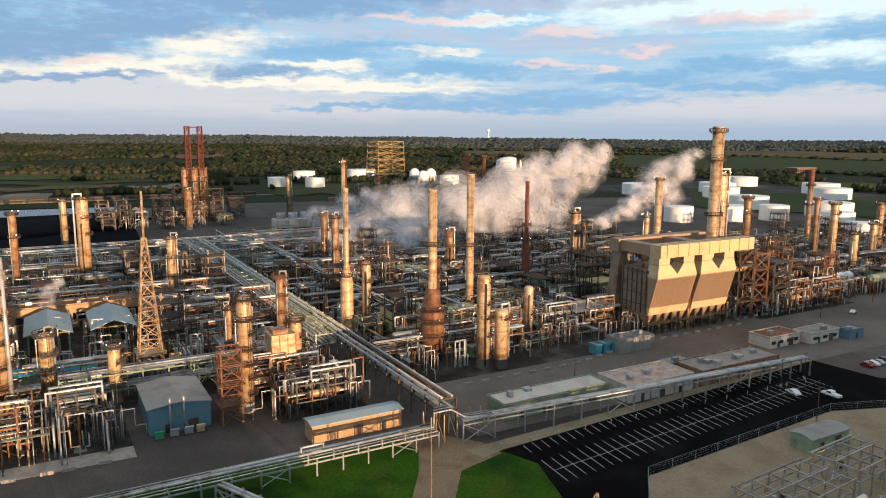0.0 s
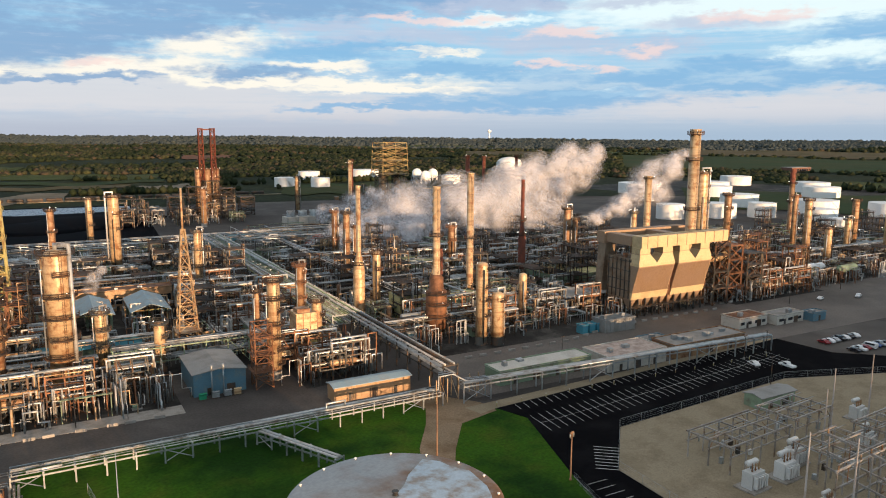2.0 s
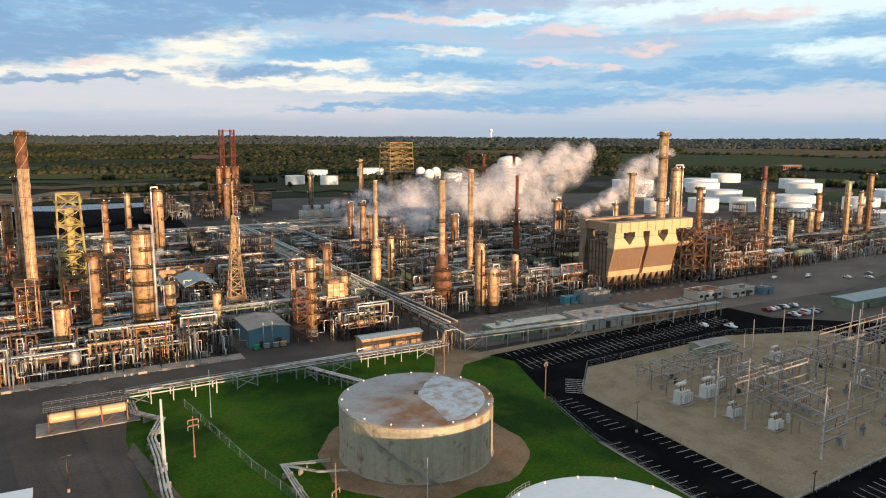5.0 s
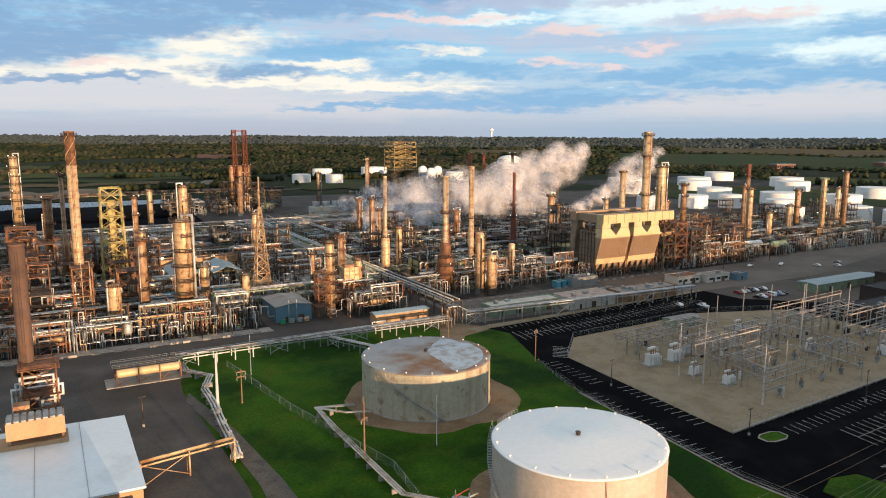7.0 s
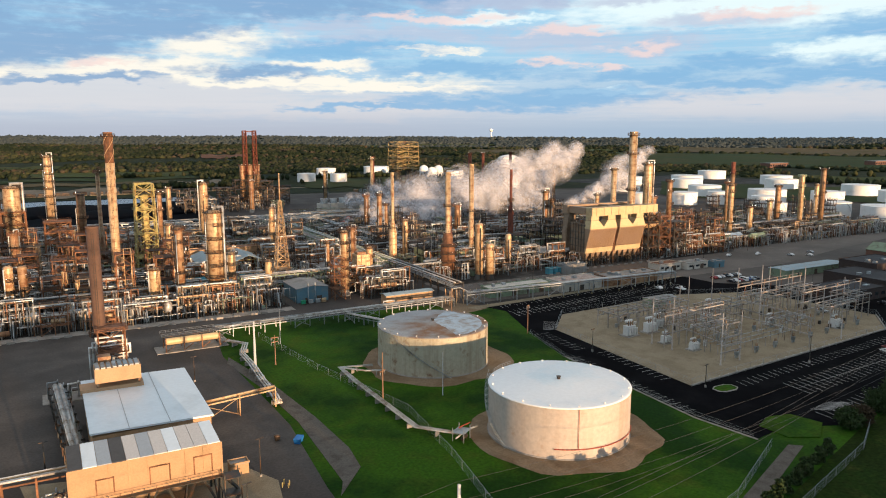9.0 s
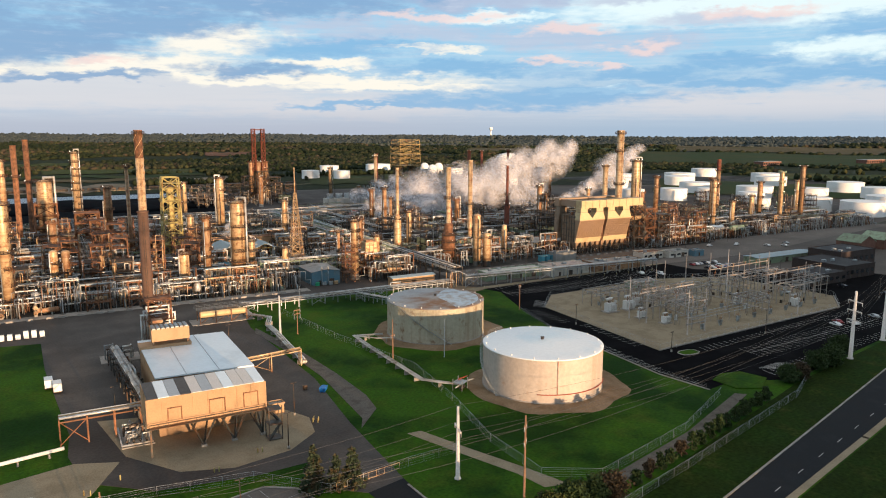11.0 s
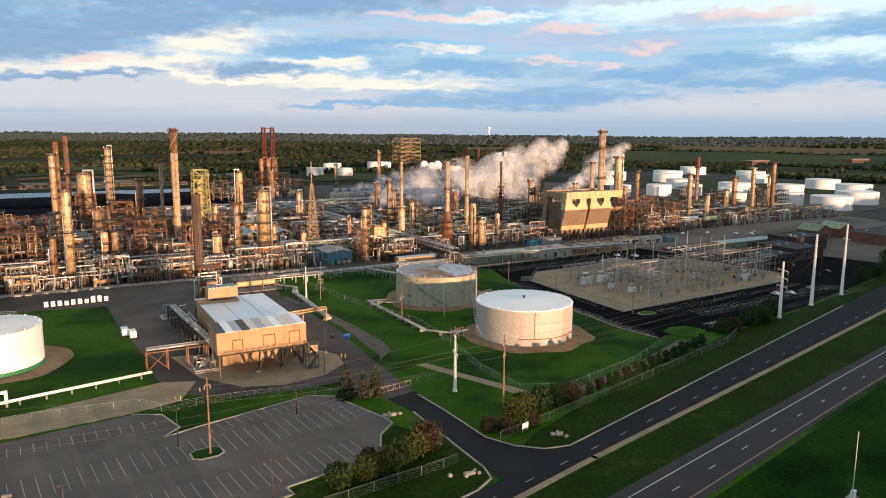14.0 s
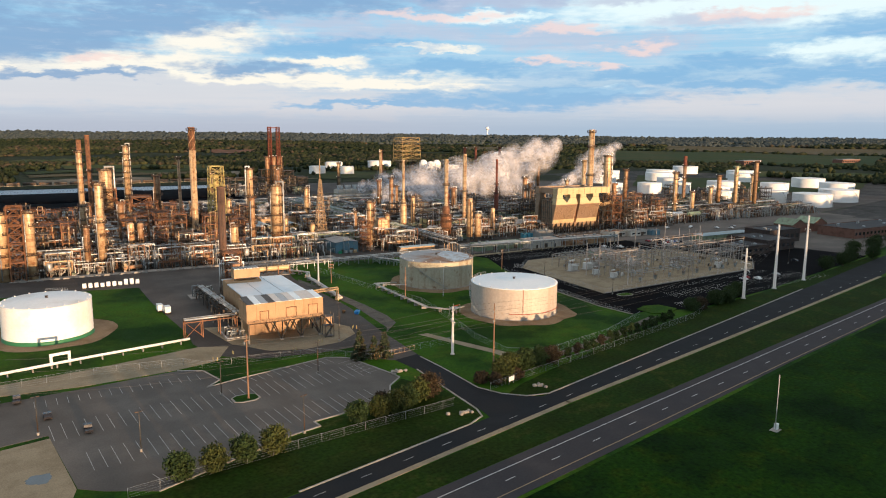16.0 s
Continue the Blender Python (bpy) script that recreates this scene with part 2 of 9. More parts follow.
CLAD_DULL = material("stained_cladding", (0.38, 0.25, 0.14), 0.55, 0.1, spots=(0.19, 0.08, 0.036), amount=0.5, scale=0.35, fine=2.0, bump=0.15, streak=0.7, rand=0.2, band=0.7)
YELLOW = material("faded_yellow_paint", (0.44, 0.38, 0.15), 0.65, spots=(0.25, 0.15, 0.06), amount=0.5, scale=0.4, fine=3.0)
GREEN = material("pale_green_paint", (0.22, 0.30, 0.20), 0.65, spots=(0.16, 0.17, 0.12), amount=0.5, scale=0.4, fine=3.0, rand=0.15)
PALEPIPE = material("pale_pipe_jacket", (0.56, 0.56, 0.54), 0.4, 0.4, spots=(0.25, 0.20, 0.15), amount=0.5, scale=0.3, fine=3.0, rand=0.25)
DARKPIPE = material("dark_pipe", (0.05, 0.05, 0.048), 0.6, 0.3, spots=(0.11, 0.068, 0.042), amount=0.6, scale=0.3, fine=3.0, rand=0.3)
WHITE = material("white_tank_paint", (0.84, 0.84, 0.82), 0.55, spots=(0.72, 0.69, 0.64), amount=0.3, scale=0.06, fine=1.0, bump=0.03, spread=0.05, rand=0.05)
DECK = material("dark_grating", (0.040, 0.030, 0.024), 0.8, 0.1, spots=(0.11, 0.05, 0.022), amount=0.5, scale=0.4, fine=3.0, bump=0.1, rand=0.3)
YARD = material("pale_worn_yard", (0.148, 0.134, 0.121), 0.9, spots=(0.18, 0.162, 0.144), amount=0.6, scale=0.07, fine=1.5, bump=0.15, spread=0.2, second=(0.11, 0.10, 0.09), specular=0.15)
YARDDARK = material("dark_worn_yard", (0.078, 0.072, 0.067), 0.9, spots=(0.115, 0.105, 0.096), amount=0.6, scale=0.06, fine=1.5, bump=0.15, spread=0.2, second=(0.055, 0.050, 0.047), specular=0.15)
VERGE = material("dull_olive_verge", (0.014, 0.034, 0.004), 0.95, spots=(0.034, 0.045, 0.010), amount=0.4, scale=0.15, fine=1.0, bump=0.6, spread=0.5, second=(0.014, 0.026, 0.004), specular=0.05)
GREYGRAVEL = material("grey_gravel", (0.125, 0.115, 0.10), 0.95, spots=(0.09, 0.08, 0.07), amount=0.5, scale=0.3, fine=3.0, bump=0.4, spread=0.3, specular=0.1)

# ---- mesh building ----
class Shape:
    """Collects vertices and faces for one mesh."""

    def __init__(self):
        self.v, self.f, self.smooth = [], [], []

    def add(self, verts, faces, smooth=False):
        k = len(self.v)
        self.v += verts
        self.f += [tuple(i + k for i in face) for face in faces]
        self.smooth += [smooth] * len(faces)
        return self

    def box(self, x, y, z, sx, sy, sz, turn=0.0):
        """A box with its base centre at x, y, z, turned about z by degrees."""
        c, s = math.cos(radians(turn)), math.sin(radians(turn))
        pts = []
        for h in (0, sz):
            for a, b in ((-1, -1), (1, -1), (1, 1), (-1, 1)):
                px, py = a * sx / 2, b * sy / 2
                pts.append((x + c * px - s * py, y + s * px + c * py, z + h))
        return self.add(pts, [(3, 2, 1, 0), (4, 5, 6, 7), (0, 1, 5, 4), (1, 2, 6, 5), (2, 3, 7, 6), (3, 0, 4, 7)])

    def rings(self, rows, seg=16, x=0.0, y=0.0, caps=True, smooth=True):
        """A body of revolution about a vertical axis: rows of radius, z."""
        pts = [(x + r * math.cos(2 * math.pi * i / seg), y + r * math.sin(2 * math.pi * i / seg), z) for r, z in rows for i in range(seg)]
        faces = [(k * seg + i, k * seg + (i + 1) % seg, (k + 1) * seg + (i + 1) % seg, (k + 1) * seg + i) for k in range(len(rows) - 1) for i in range(seg)]
        self.add(pts, faces, smooth)
        if caps:
            k = len(self.v) - len(pts)
            self.f += [tuple(k + i for i in reversed(range(seg))), tuple(k + (len(rows) - 1) * seg + i for i in range(seg))]
            self.smooth += [False, False]
        return self

    def rod(self, a, b, r, seg=6, caps=True, r2=None):
        """A round bar from a to b."""
        a, b = Vector(a), Vector(b)
        d = b - a
        if d.length < 1e-6:
            return self
        d.normalize()
        u = d.cross(Vector((0, 0, 1)) if abs(d.z) < 0.9 else Vector((1, 0, 0))).normalized()
        w = d.cross(u)
        pts = [tuple(c + (u * math.cos(2 * math.pi * i / seg) + w * math.sin(2 * math.pi * i / seg)) * q) for c, q in ((a, r), (b, r if r2 is None else r2)) for i in range(seg)]
        faces = [(i, seg + i, seg + (i + 1) % seg, (i + 1) % seg) for i in range(seg)]
        self.add(pts, faces, seg > 4)
        if caps:
            k = len(self.v) - 2 * seg
            self.f += [tuple(k + i for i in range(seg)), tuple(k + seg + i for i in reversed(range(seg)))]
            self.smooth += [False, False]
        return self

    def bar(self, a, b, w):
        """A square bar from a to b."""
        return self.rod(a, b, w * 0.7071, 4)

    def line(self, pts, r, seg=6):
        """A pipe along points, in one piece, mitred at the bends."""
        q = [Vector(p) for p in pts]
        q = [q[0]] + [b for a, b in zip(q, q[1:]) if (b - a).length > 1e-4]
        ways = [(b - a).normalized() for a, b in zip(q, q[1:])]
        u = ways[0].cross(Vector((0, 0, 1)) if abs(ways[0].z) < 0.9 else Vector((1, 0, 0))).normalized()
        w = ways[0].cross(u)
        ring = [q[0] + (u * math.cos(2 * math.pi * i / seg) + w * math.sin(2 * math.pi * i / seg)) * r for i in range(seg)]
        v = [tuple(p) for p in ring]
        for k, d in enumerate(ways):
            t = d + ways[k + 1] if k + 1 < len(ways) else d
            t = t.normalized() if t.length > 0.2 else d
            ring = [p + d * ((q[k + 1] - p).dot(t) / d.dot(t)) for p in ring]
            v += [tuple(p) for p in ring]
        m = len(ways)
        faces = [(k * seg + i, (k + 1) * seg + i, (k + 1) * seg + (i + 1) % seg, k * seg + (i + 1) % seg) for k in range(m) for i in range(seg)]
        self.add(v, faces, True)
        k = len(self.v) - len(v)
        self.f += [tuple(k + i for i in range(seg)), tuple(k + m * seg + i for i in reversed(range(seg)))]
        self.smooth += [False, False]
        return self

    def ball(self, c, r, seg=10, rows=6, squash=1.0):
        rr = [(max(r * math.sin(math.pi * k / rows), r * 0.02), c[2] - squash * r * math.cos(math.pi * k / rows)) for k in range(rows + 1)]
        return self.rings(rr, seg, c[0], c[1])

    def sheet(self, pts, z):
        """A flat polygon."""
        return self.add([(p[0], p[1], z) for p in pts], [tuple(range(len(pts)))])

    def prism(self, pts, z0, z1):
        """A polygon raised from z0 to z1 (anticlockwise points)."""
        n = len(pts)
        return self.add([(*p[:2], z0) for p in pts] + [(*p[:2], z1) for p in pts], [tuple(reversed(range(n))), tuple(range(n, 2 * n))] + [(i, (i + 1) % n, n + (i + 1) % n, n + i) for i in range(n)])

    def lying(self, a, b, r, seg=14):
        """A horizontal drum with domed ends."""
        a, b = Vector(a), Vector(b)
        d = (b - a).normalized()
        self.rod(a, b, r, seg, False)
        for c, s in ((a, -1), (b, 1)):
            prev = r
            for k in range(1, 4):
                q = r * math.cos(k * math.pi / 6) if k < 3 else r * 0.05
                self.rod(c + d * s * r * 0.5 * math.sin((k - 1) * math.pi / 6), c + d * s * r * 0.5 * math.sin(k * math.pi / 6), prev, seg, k == 3, q)
                prev = q
        return self

    def mesh(self, name, mat):
        me = bpy.data.meshes.new(name)
        me.from_pydata([tuple(p) for p in self.v], [], self.f)
        me.polygons.foreach_set("use_smooth", self.smooth)
        me.materials.append(mat)
        me.update()
        return me


def part(name, shape, mat, parent, label="", at=None):
    ob = new(name, shape.mesh(name, mat) if isinstance(shape, Shape) else shape)
    if parent is not None:
        ob.parent = parent
    if at is not None:
        ob.matrix_basis = at
    if label:
        tagged(ob, label)
    return ob


def thing(name, label, category, m=None, group="", kind=""):
    """An Empty at a thing's base, which takes its parts."""
    ob = new(name)
    ob.empty_display_size = 0.5
    if m is not None:
        ob.matrix_basis = m
    return tagged(ob, label, category, group, kind)


def solid(name, shape, mat, label, category, group="", kind=""):
    return tagged(new(name, shape.mesh(name, mat)), label, category, group, kind)


GRID = -14.0
GU, GV = Vector((math.cos(radians(GRID)), math.sin(radians(GRID)), 0)), Vector((-math.sin(radians(GRID)), math.cos(radians(GRID)), 0))
CORNER = Vector((112.0, 130.0, 0))


def P(u, v, z=0.0):
    """World place of plant coordinates: u east along the plant road, v north along the main pipe rack, from the rack's corner."""
    return CORNER + GU * u + GV * v + Vector((0, 0, z))


def uv(x, y):
    d = Vector((x, y, 0)) - CORNER
    return d.dot(GU), d.dot(GV)

# ---- the ground and its paving ----
def land_height(x, y):
    """Flat round the plant, then rolling country up to a last wooded ridge."""
    r, a = math.hypot(x - 150, y - 100), math.atan2(y - 100, x - 150)
    far = min(max((r - 1200) / 3200, 0), 1)
    rim = 40 + 15 * max(0, math.sin(a - radians(28)))
    roll = noise.noise(Vector((x / 800, y / 800, 3.3))) + 0.4 * noise.noise(Vector((x / 260, y / 260, 1.3)))
    last = 7 * noise.noise(Vector((a * 9, 0.3, 7.7))) + 3 * noise.noise(Vector((a * 40, 1.3, 2.7)))
    return far ** 1.4 * (rim + last) + min(1, far * 4) * (1 - far) * 15 * roll


def terrain():
    s = Shape()
    rings = [0, 60, 150, 300, 500, 800, 1100] + [1200 + 80 * k for k in range(41)] + [4550]
    seg = 240
    for r in rings[1:]:
        for i in range(seg):
            a = 2 * math.pi * i / seg
            x, y = 150 + r * math.cos(a), 100 + r * math.sin(a)
            s.v.append((x, y, land_height(x, y) if r < 4500 else 20.0))
    s.v.append((150, 100, 0))
    c = len(s.v) - 1
    for i in range(seg):
        s.f.append((c, i, (i + 1) % seg))
    for k in range(len(rings) - 2):
        for i in range(seg):
            s.f.append((k * seg + i, (k + 1) * seg + i, (k + 1) * seg + (i + 1) % seg, k * seg + (i + 1) % seg))
    s.smooth = [True] * len(s.f)
    return s


gr = solid("ground", terrain(), GRASS, "mown green grass giving way to fields and woods", "ground", kind="structure")
gr.data.materials.append(LAND)
gr.data.polygons.foreach_set("material_index", [0 if i < 240 * 4 else 1 for i in range(len(gr.data.polygons))])


def paving(name, mat, pts, z, label, kind="structure"):
    n = len(pts)
    area = sum(pts[i][0] * pts[(i + 1) % n][1] - pts[(i + 1) % n][0] * pts[i][1] for i in range(n))
    if area < 0:
        pts = pts[::-1]
    return solid(name, Shape().prism(pts, -0.3, z), mat, label, name.split("_")[0], kind=kind)


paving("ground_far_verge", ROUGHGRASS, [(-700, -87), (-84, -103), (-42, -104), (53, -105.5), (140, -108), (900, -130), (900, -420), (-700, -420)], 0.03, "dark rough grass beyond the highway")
paving("ground_median", VERGE, [(-700, -72.5), (-92, -88), (-38, -89.3), (75, -92.3), (171, -95.3), (460, -103), (460, -80), (234, -79.5), (64, -78.6), (-31, -77.8), (-113, -79), (-700, -72)], 0.03, "dark grass strip between the two roads")
paving("road_frontage", ROADTOP, [(-700, -66), (-113, -70.4), (-62, -69.5), (-33, -69.2), (60, -66.5), (171, -63), (460, -54), (460, -66), (234, -77.5), (64, -77.0), (-31, -76.3), (-80, -77.9), (-700, -82)], 0.06, "dark asphalt frontage road beside the fence")
paving("road_highway", HIGHWAYTOP, [(-700, -72), (-92, -88.2), (-38, -89.5), (75, -92.5), (171, -95.5), (900, -117), (900, -128), (140, -106.8), (53, -104), (-42, -102.8), (-84, -101.8), (-700, -86)], 0.05, "grey asphalt highway with two lanes")
paving("road_access", ROADTOP, [(-55, -69.6), (-53, -64), (-48.5, -44.6), (-44, -27), (-43, -16), (-33.5, -16), (-37, -32.4), (-41.5, -52), (-40, -60), (-33, -69.4)], 0.065, "asphalt access road through the plant gate")
paving("pavement_car_park", ASPHALT, [(-142.5, -42.6), (-134, -50.3), (-98.7, -44.6), (-91, -44.6), (-90.6, -41.1), (-67, -42.9), (-59.4, -33.5), (-52.6, -29.7), (-52.2, -24.5), (-53, -4.1), (-57.9, 1.1), (-90.1, 1.5), (-99.5, 0.9), (-93.9, 4.3), (-93.9, 15.4), (-99.7, 20.6), (-126, 23.5), (-260, 42), (-260, -2), (-143, -5), (-146.2, -38)], 0.05, "grey asphalt car park with faded stall lines")
paving("pavement_plant", YARDDARK, [(-43, -16), (-50, -6), (-42.6, 4.4), (-56.4, 6.9), (-75.2, 14.9), (-85.1, 28.6), (-83.9, 44.9), (-79.8, 58.1), (-76.1, 81.1), (-70.3, 116.4), (-63.2, 148.9), (-87.2, 159.6), (-300, 212), (-300, 420), (-100, 640), (300, 700), (520, 620), (800, 420), (800, 60), (400, 60), (300, 62), (237, 80), (119, 103), (108, 124), (36, 147), (15, 152), (2, 118), (-5, 84), (-12, 52), (-24, 17), (-33.5, -16)], 0.04, "worn grey asphalt and concrete of the refinery yard")
paving("pavement_black_lot", BLACKTOP, [(118, 105), (243, 82), (240, 62), (262, 30), (300, 10), (300, -52), (160, -52), (95, -48), (80, -36), (67.5, -34.7), (69, -17.5), (86.4, 38.8), (100.5, 65.6), (119, 95)], 0.055, "fresh black asphalt car park with white stall lines")
paving("pavement_substation", GRAVEL, [(131.5, 75), (111, 62), (91.2, -4.2), (204.5, -23.7), (226, -14), (233, 40), (200, 62)], 0.16, "tan gravel pad of the electrical substation")
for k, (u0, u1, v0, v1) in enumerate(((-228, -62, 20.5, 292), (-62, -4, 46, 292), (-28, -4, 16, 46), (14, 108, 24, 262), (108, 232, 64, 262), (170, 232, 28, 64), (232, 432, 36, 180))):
    paving("floor_process_%d" % (k + 1), DARKFLOOR, [tuple(P(a, b).xy) for a, b in ((u0, v0), (u1, v0), (u1, v1), (u0, v1))], 0.05 + 0.001 * k, "dark concrete under the process units, shade put into its colour")
paving("pavement_east_lot", ASPHALT, [(300.2, 61.5), (400, 59.5), (520, 50), (520, -20), (430, -44), (300.2, -50)], 0.047, "worn grey asphalt of the eastern parking yard")
paving("pavement_car_yard", ASPHALT, [(243, 82), (300.2, 66), (300.2, 10), (262, 30), (240, 62)], 0.05, "worn grey asphalt yard with parked cars")
paving("pavement_rack_strip", GRAVEL, [(112, 111), (243, 84.2), (243, 82.2), (118, 105.2), (112, 105)], 0.058, "tan gravel strip under the pipe rack")
paving("pavement_tank_farm", DARKFLOOR, [(800.5, 59), (1080, 62), (1080, 560), (800.5, 620)], 0.036, "dark gravelly ground of the tank farm")
paving("pavement_tank_farm_south", DARKFLOOR, [(520.5, 59), (520.5, -30), (700, -60), (1080, 61)], 0.034, "dark gravelly ground of the tank farm")
paving("pavement_east_yard", YARD, [tuple(P(u, v).xy) for u, v in ((11, -13.5), (118, -14.5), (300, -18), (432, 0), (432, 36), (11, 36))], 0.045, "pale worn yard between warehouses and units")
paving("ground_verge", VERGE, [(-33, -69), (60, -66.3), (171, -62.8), (300, -59), (300, -53.5), (160, -53.5), (95, -49.8), (30, -52.5), (-4, -55), (-30, -58.5), (-38, -61)], 0.044, "dull olive grass verge outside the fence")
paving("ground_verge_west", VERGE, [(-260, -67.2), (-113, -70), (-62, -69.2), (-56, -67.5), (-54, -64), (-50, -46), (-53, -31), (-60, -34.5), (-67.5, -43.8), (-90, -42), (-91.5, -45.5), (-99, -45.6), (-134, -51.3), (-150, -44), (-260, -20)], 0.042, "dull olive grass beside the car park")

# ---- storage tanks by the road ----
TANKRUST = material("rust_stained_roof", (0.28, 0.27, 0.25), 0.7, 0.1, spots=(0.22, 0.12, 0.065), amount=0.9, scale=0.16, fine=1.5, bump=0.1, second=(0.33, 0.35, 0.36))
TANKGREY = material("stained_grey_tank_wall", (0.44, 0.41, 0.31), 0.6, 0.1, spots=(0.22, 0.13, 0.07), amount=0.2, scale=0.3, fine=1.0, bump=0.05, streak=0.5)
TANKTAN = material("stained_pale_tank_wall", (0.50, 0.44, 0.38), 0.6, 0.1, spots=(0.38, 0.27, 0.19), amount=0.1, scale=0.14, fine=1.0, bump=0.05, streak=0.45)
REDPIPE = material("red_foam_pipe", (0.36, 0.07, 0.04), 0.6)
TANKGREEN = material("green_band", (0.03, 0.16, 0.07), 0.6)


def arc(r, z, a0, a1, n=24):
    return [(r * math.cos(radians(a0 + (a1 - a0) * i / n)), r * math.sin(radians(a0 + (a1 - a0) * i / n)), z) for i in range(n + 1)]


def tank(x, y, r, h, wall, roof, label, group="", near=False, band=None, stair=-150, cone=0.045, rail=True):
    t = thing("storage_tank", label, "tank", pose(x, y, 0.05), group)
    seg = 80 if near else 36
    shell = part("shell", Shape().rings([(r, 0.0), (r, h)], seg, caps=False), wall, t)
    rows = [(r + 0.12, h - 0.25), (r + 0.14, h - 0.05), (r + 0.1, h), (r * 0.97, h + 0.05)] + [(r * k, h + 0.05 + r * cone * (1 - k)) for k in (0.75, 0.5, 0.25, 0.02)]
    lid = part("roof", Shape().rings(rows, seg), roof, t)
    part("base_ring", Shape().rings([(r + 0.25, -0.1), (r + 0.25, 0.25), (r + 0.02, 0.27)], seg, caps=False), band or CONCRETE, t)
    if band:
        part("painted_band", Shape().rings([(r + 0.02, 0.2), (r + 0.03, 1.3), (r, 1.31)], seg, caps=False), band, t, "dark green painted band")
    if near:
        seam = [h * k / 5 for k in range(1, 5)]
        for z in seam:
            part("weld_seam", Shape().rings([(r + 0.01, z), (r + 0.035, z + 0.04), (r + 0.01, z + 0.08)], seg, caps=False), wall, shell)
        for i in range(16):
            a = 2 * math.pi * i / 16 + 0.15
            s = Shape().rings([(0.15, 0), (0.15, 0.3), (0.28, 0.31), (0.28, 0.42), (0.1, 0.5)], 10)
            part("roof_vent", s, WHITE, lid, at=Matrix.Translation(((r - 0.7) * math.cos(a), (r - 0.7) * math.sin(a), h)))
        part("roof_hatch", Shape().rings([(0.45, 0), (0.45, 0.6), (0.6, 0.62), (0.6, 0.75)], 12), DARKPIPE, lid, at=Matrix.Translation((0.2, 0.3, h + r * cone)))
        s = Shape()
        for z in (1.1, 0.6):
            pts = arc(r - 0.15, h + z, stair - 14, stair + 14, 8)
            for a, b in zip(pts, pts[1:]):
                s.bar(a, b, 0.06)
        for q in arc(r - 0.15, h, stair - 14, stair + 14, 8):
            s.bar(q, (q[0], q[1], h + 1.1), 0.06)
        part("roof_handrail", s, GALV, lid)
        st, rl = Shape(), Shape()
        n = int(h / 0.2)
        for i in range(n):
            a = radians(stair + 14 + 62 * i / n)
            z = h - (i + 1) * h / n
            st.box((r + 0.5) * math.cos(a), (r + 0.5) * math.sin(a), z, 0.9, 0.28, 0.05, math.degrees(a))
            if i % 4 == 0:
                q = ((r + 0.95) * math.cos(a), (r + 0.95) * math.sin(a), z)
                rl.bar(q, (q[0], q[1], z + 1.05), 0.05)
        up0 = [((r + 0.95) * math.cos(radians(stair + 14 + 62 * i / 20)), (r + 0.95) * math.sin(radians(stair + 14 + 62 * i / 20)), h - h * i / 20 + 1.0) for i in range(21)]
        for a, b in zip(up0, up0[1:]):
            rl.bar(a, b, 0.05)
        steps = part("spiral_stair", st, GALV, t)
        part("stair_handrail", rl, GALV, steps)
    elif rail:
        s = Shape()
        n = int(h / 0.45)
        for i in range(n):
            a = radians(stair + 50 * i / n)
            s.box((r + 0.5) * math.cos(a), (r + 0.5) * math.sin(a), h - (i + 1) * h / n, 0.9, 0.5, 0.12, math.degrees(a))
        part("spiral_stair", s, GALV, t)
    return t


T1 = tank(51.3, 66.6, 18.1, 12.7, TANKGREY, TANKRUST, "grey storage tank with a rust-stained roof on a gravel ring", near=True, stair=170)
ROOFPATCH = material("blue_grey_repaired_plate", (0.40, 0.49, 0.56), 0.5, 0.1, spots=(0.28, 0.25, 0.22), amount=0.55, scale=0.3, fine=1.5, bump=0.05)
s = Shape()
for i in range(13):
    for k, q in enumerate((0.6, 4.5, 8.5, 12.5, 16.2)):
        a = radians(-105 + 11.5 * i + 2.5 * math.sin(q))
        if k == 4:
            q += 1.3 * noise.noise(Vector((i * 0.9, 3.1, 0.4)))
        s.v.append((q * math.cos(a), q * math.sin(a), 12.7 + 0.085 + 18.1 * 0.045 * (1 - q / 18.1)))
s.f = [(i * 5 + k, i * 5 + k + 1, (i + 1) * 5 + k + 1, (i + 1) * 5 + k) for i in range(12) for k in range(4)]
s.smooth = [True] * len(s.f)
part("roof_patch", s, ROOFPATCH, T1, "repainted blue-grey plates on the roof")
for i in range(30):
    a = 2 * math.pi * i / 30
    part("shell_joint", Shape().box(18.1 * math.cos(a), 18.1 * math.sin(a), 0.3, 0.07, 0.16, 12.2, math.degrees(a)), TANKGREY, T1)
TANKROOF = material("clean_white_tank_roof", (0.82, 0.86, 0.87), 0.5, spots=(0.72, 0.82, 0.86), amount=0.3, scale=0.05, fine=1.0, bump=0.03, spread=0.04)
T2 = tank(36.4, 2.7, 17.74, 12.5, TANKTAN, TANKROOF, "storage tank with a clean white roof and streaked pale walls", near=True, stair=100)
for a0, a1, z, r in ((215, 305, 2.6, 17.9),):
    s = Shape()
    pts = arc(r + 0.1, z, a0, a1, 30)
    for a, b in zip(pts, pts[1:]):
        s.rod(a, b, 0.12, 6)
    s.line([pts[6], (pts[6][0] * 1.0, pts[6][1] * 1.0, 12.3)], 0.07)
    part("foam_ring_pipe", s, REDPIPE, T2, "rust-red foam pipe round the shell")
T3 = tank(-117.3, 90.4, 14.7, 13.0, WHITE, WHITE, "cream white storage tank with a dark green foot band", near=True, band=TANKGREEN, stair=60)


# ---- process columns, stacks and masts ----
TAKEN = []
BULBS = []


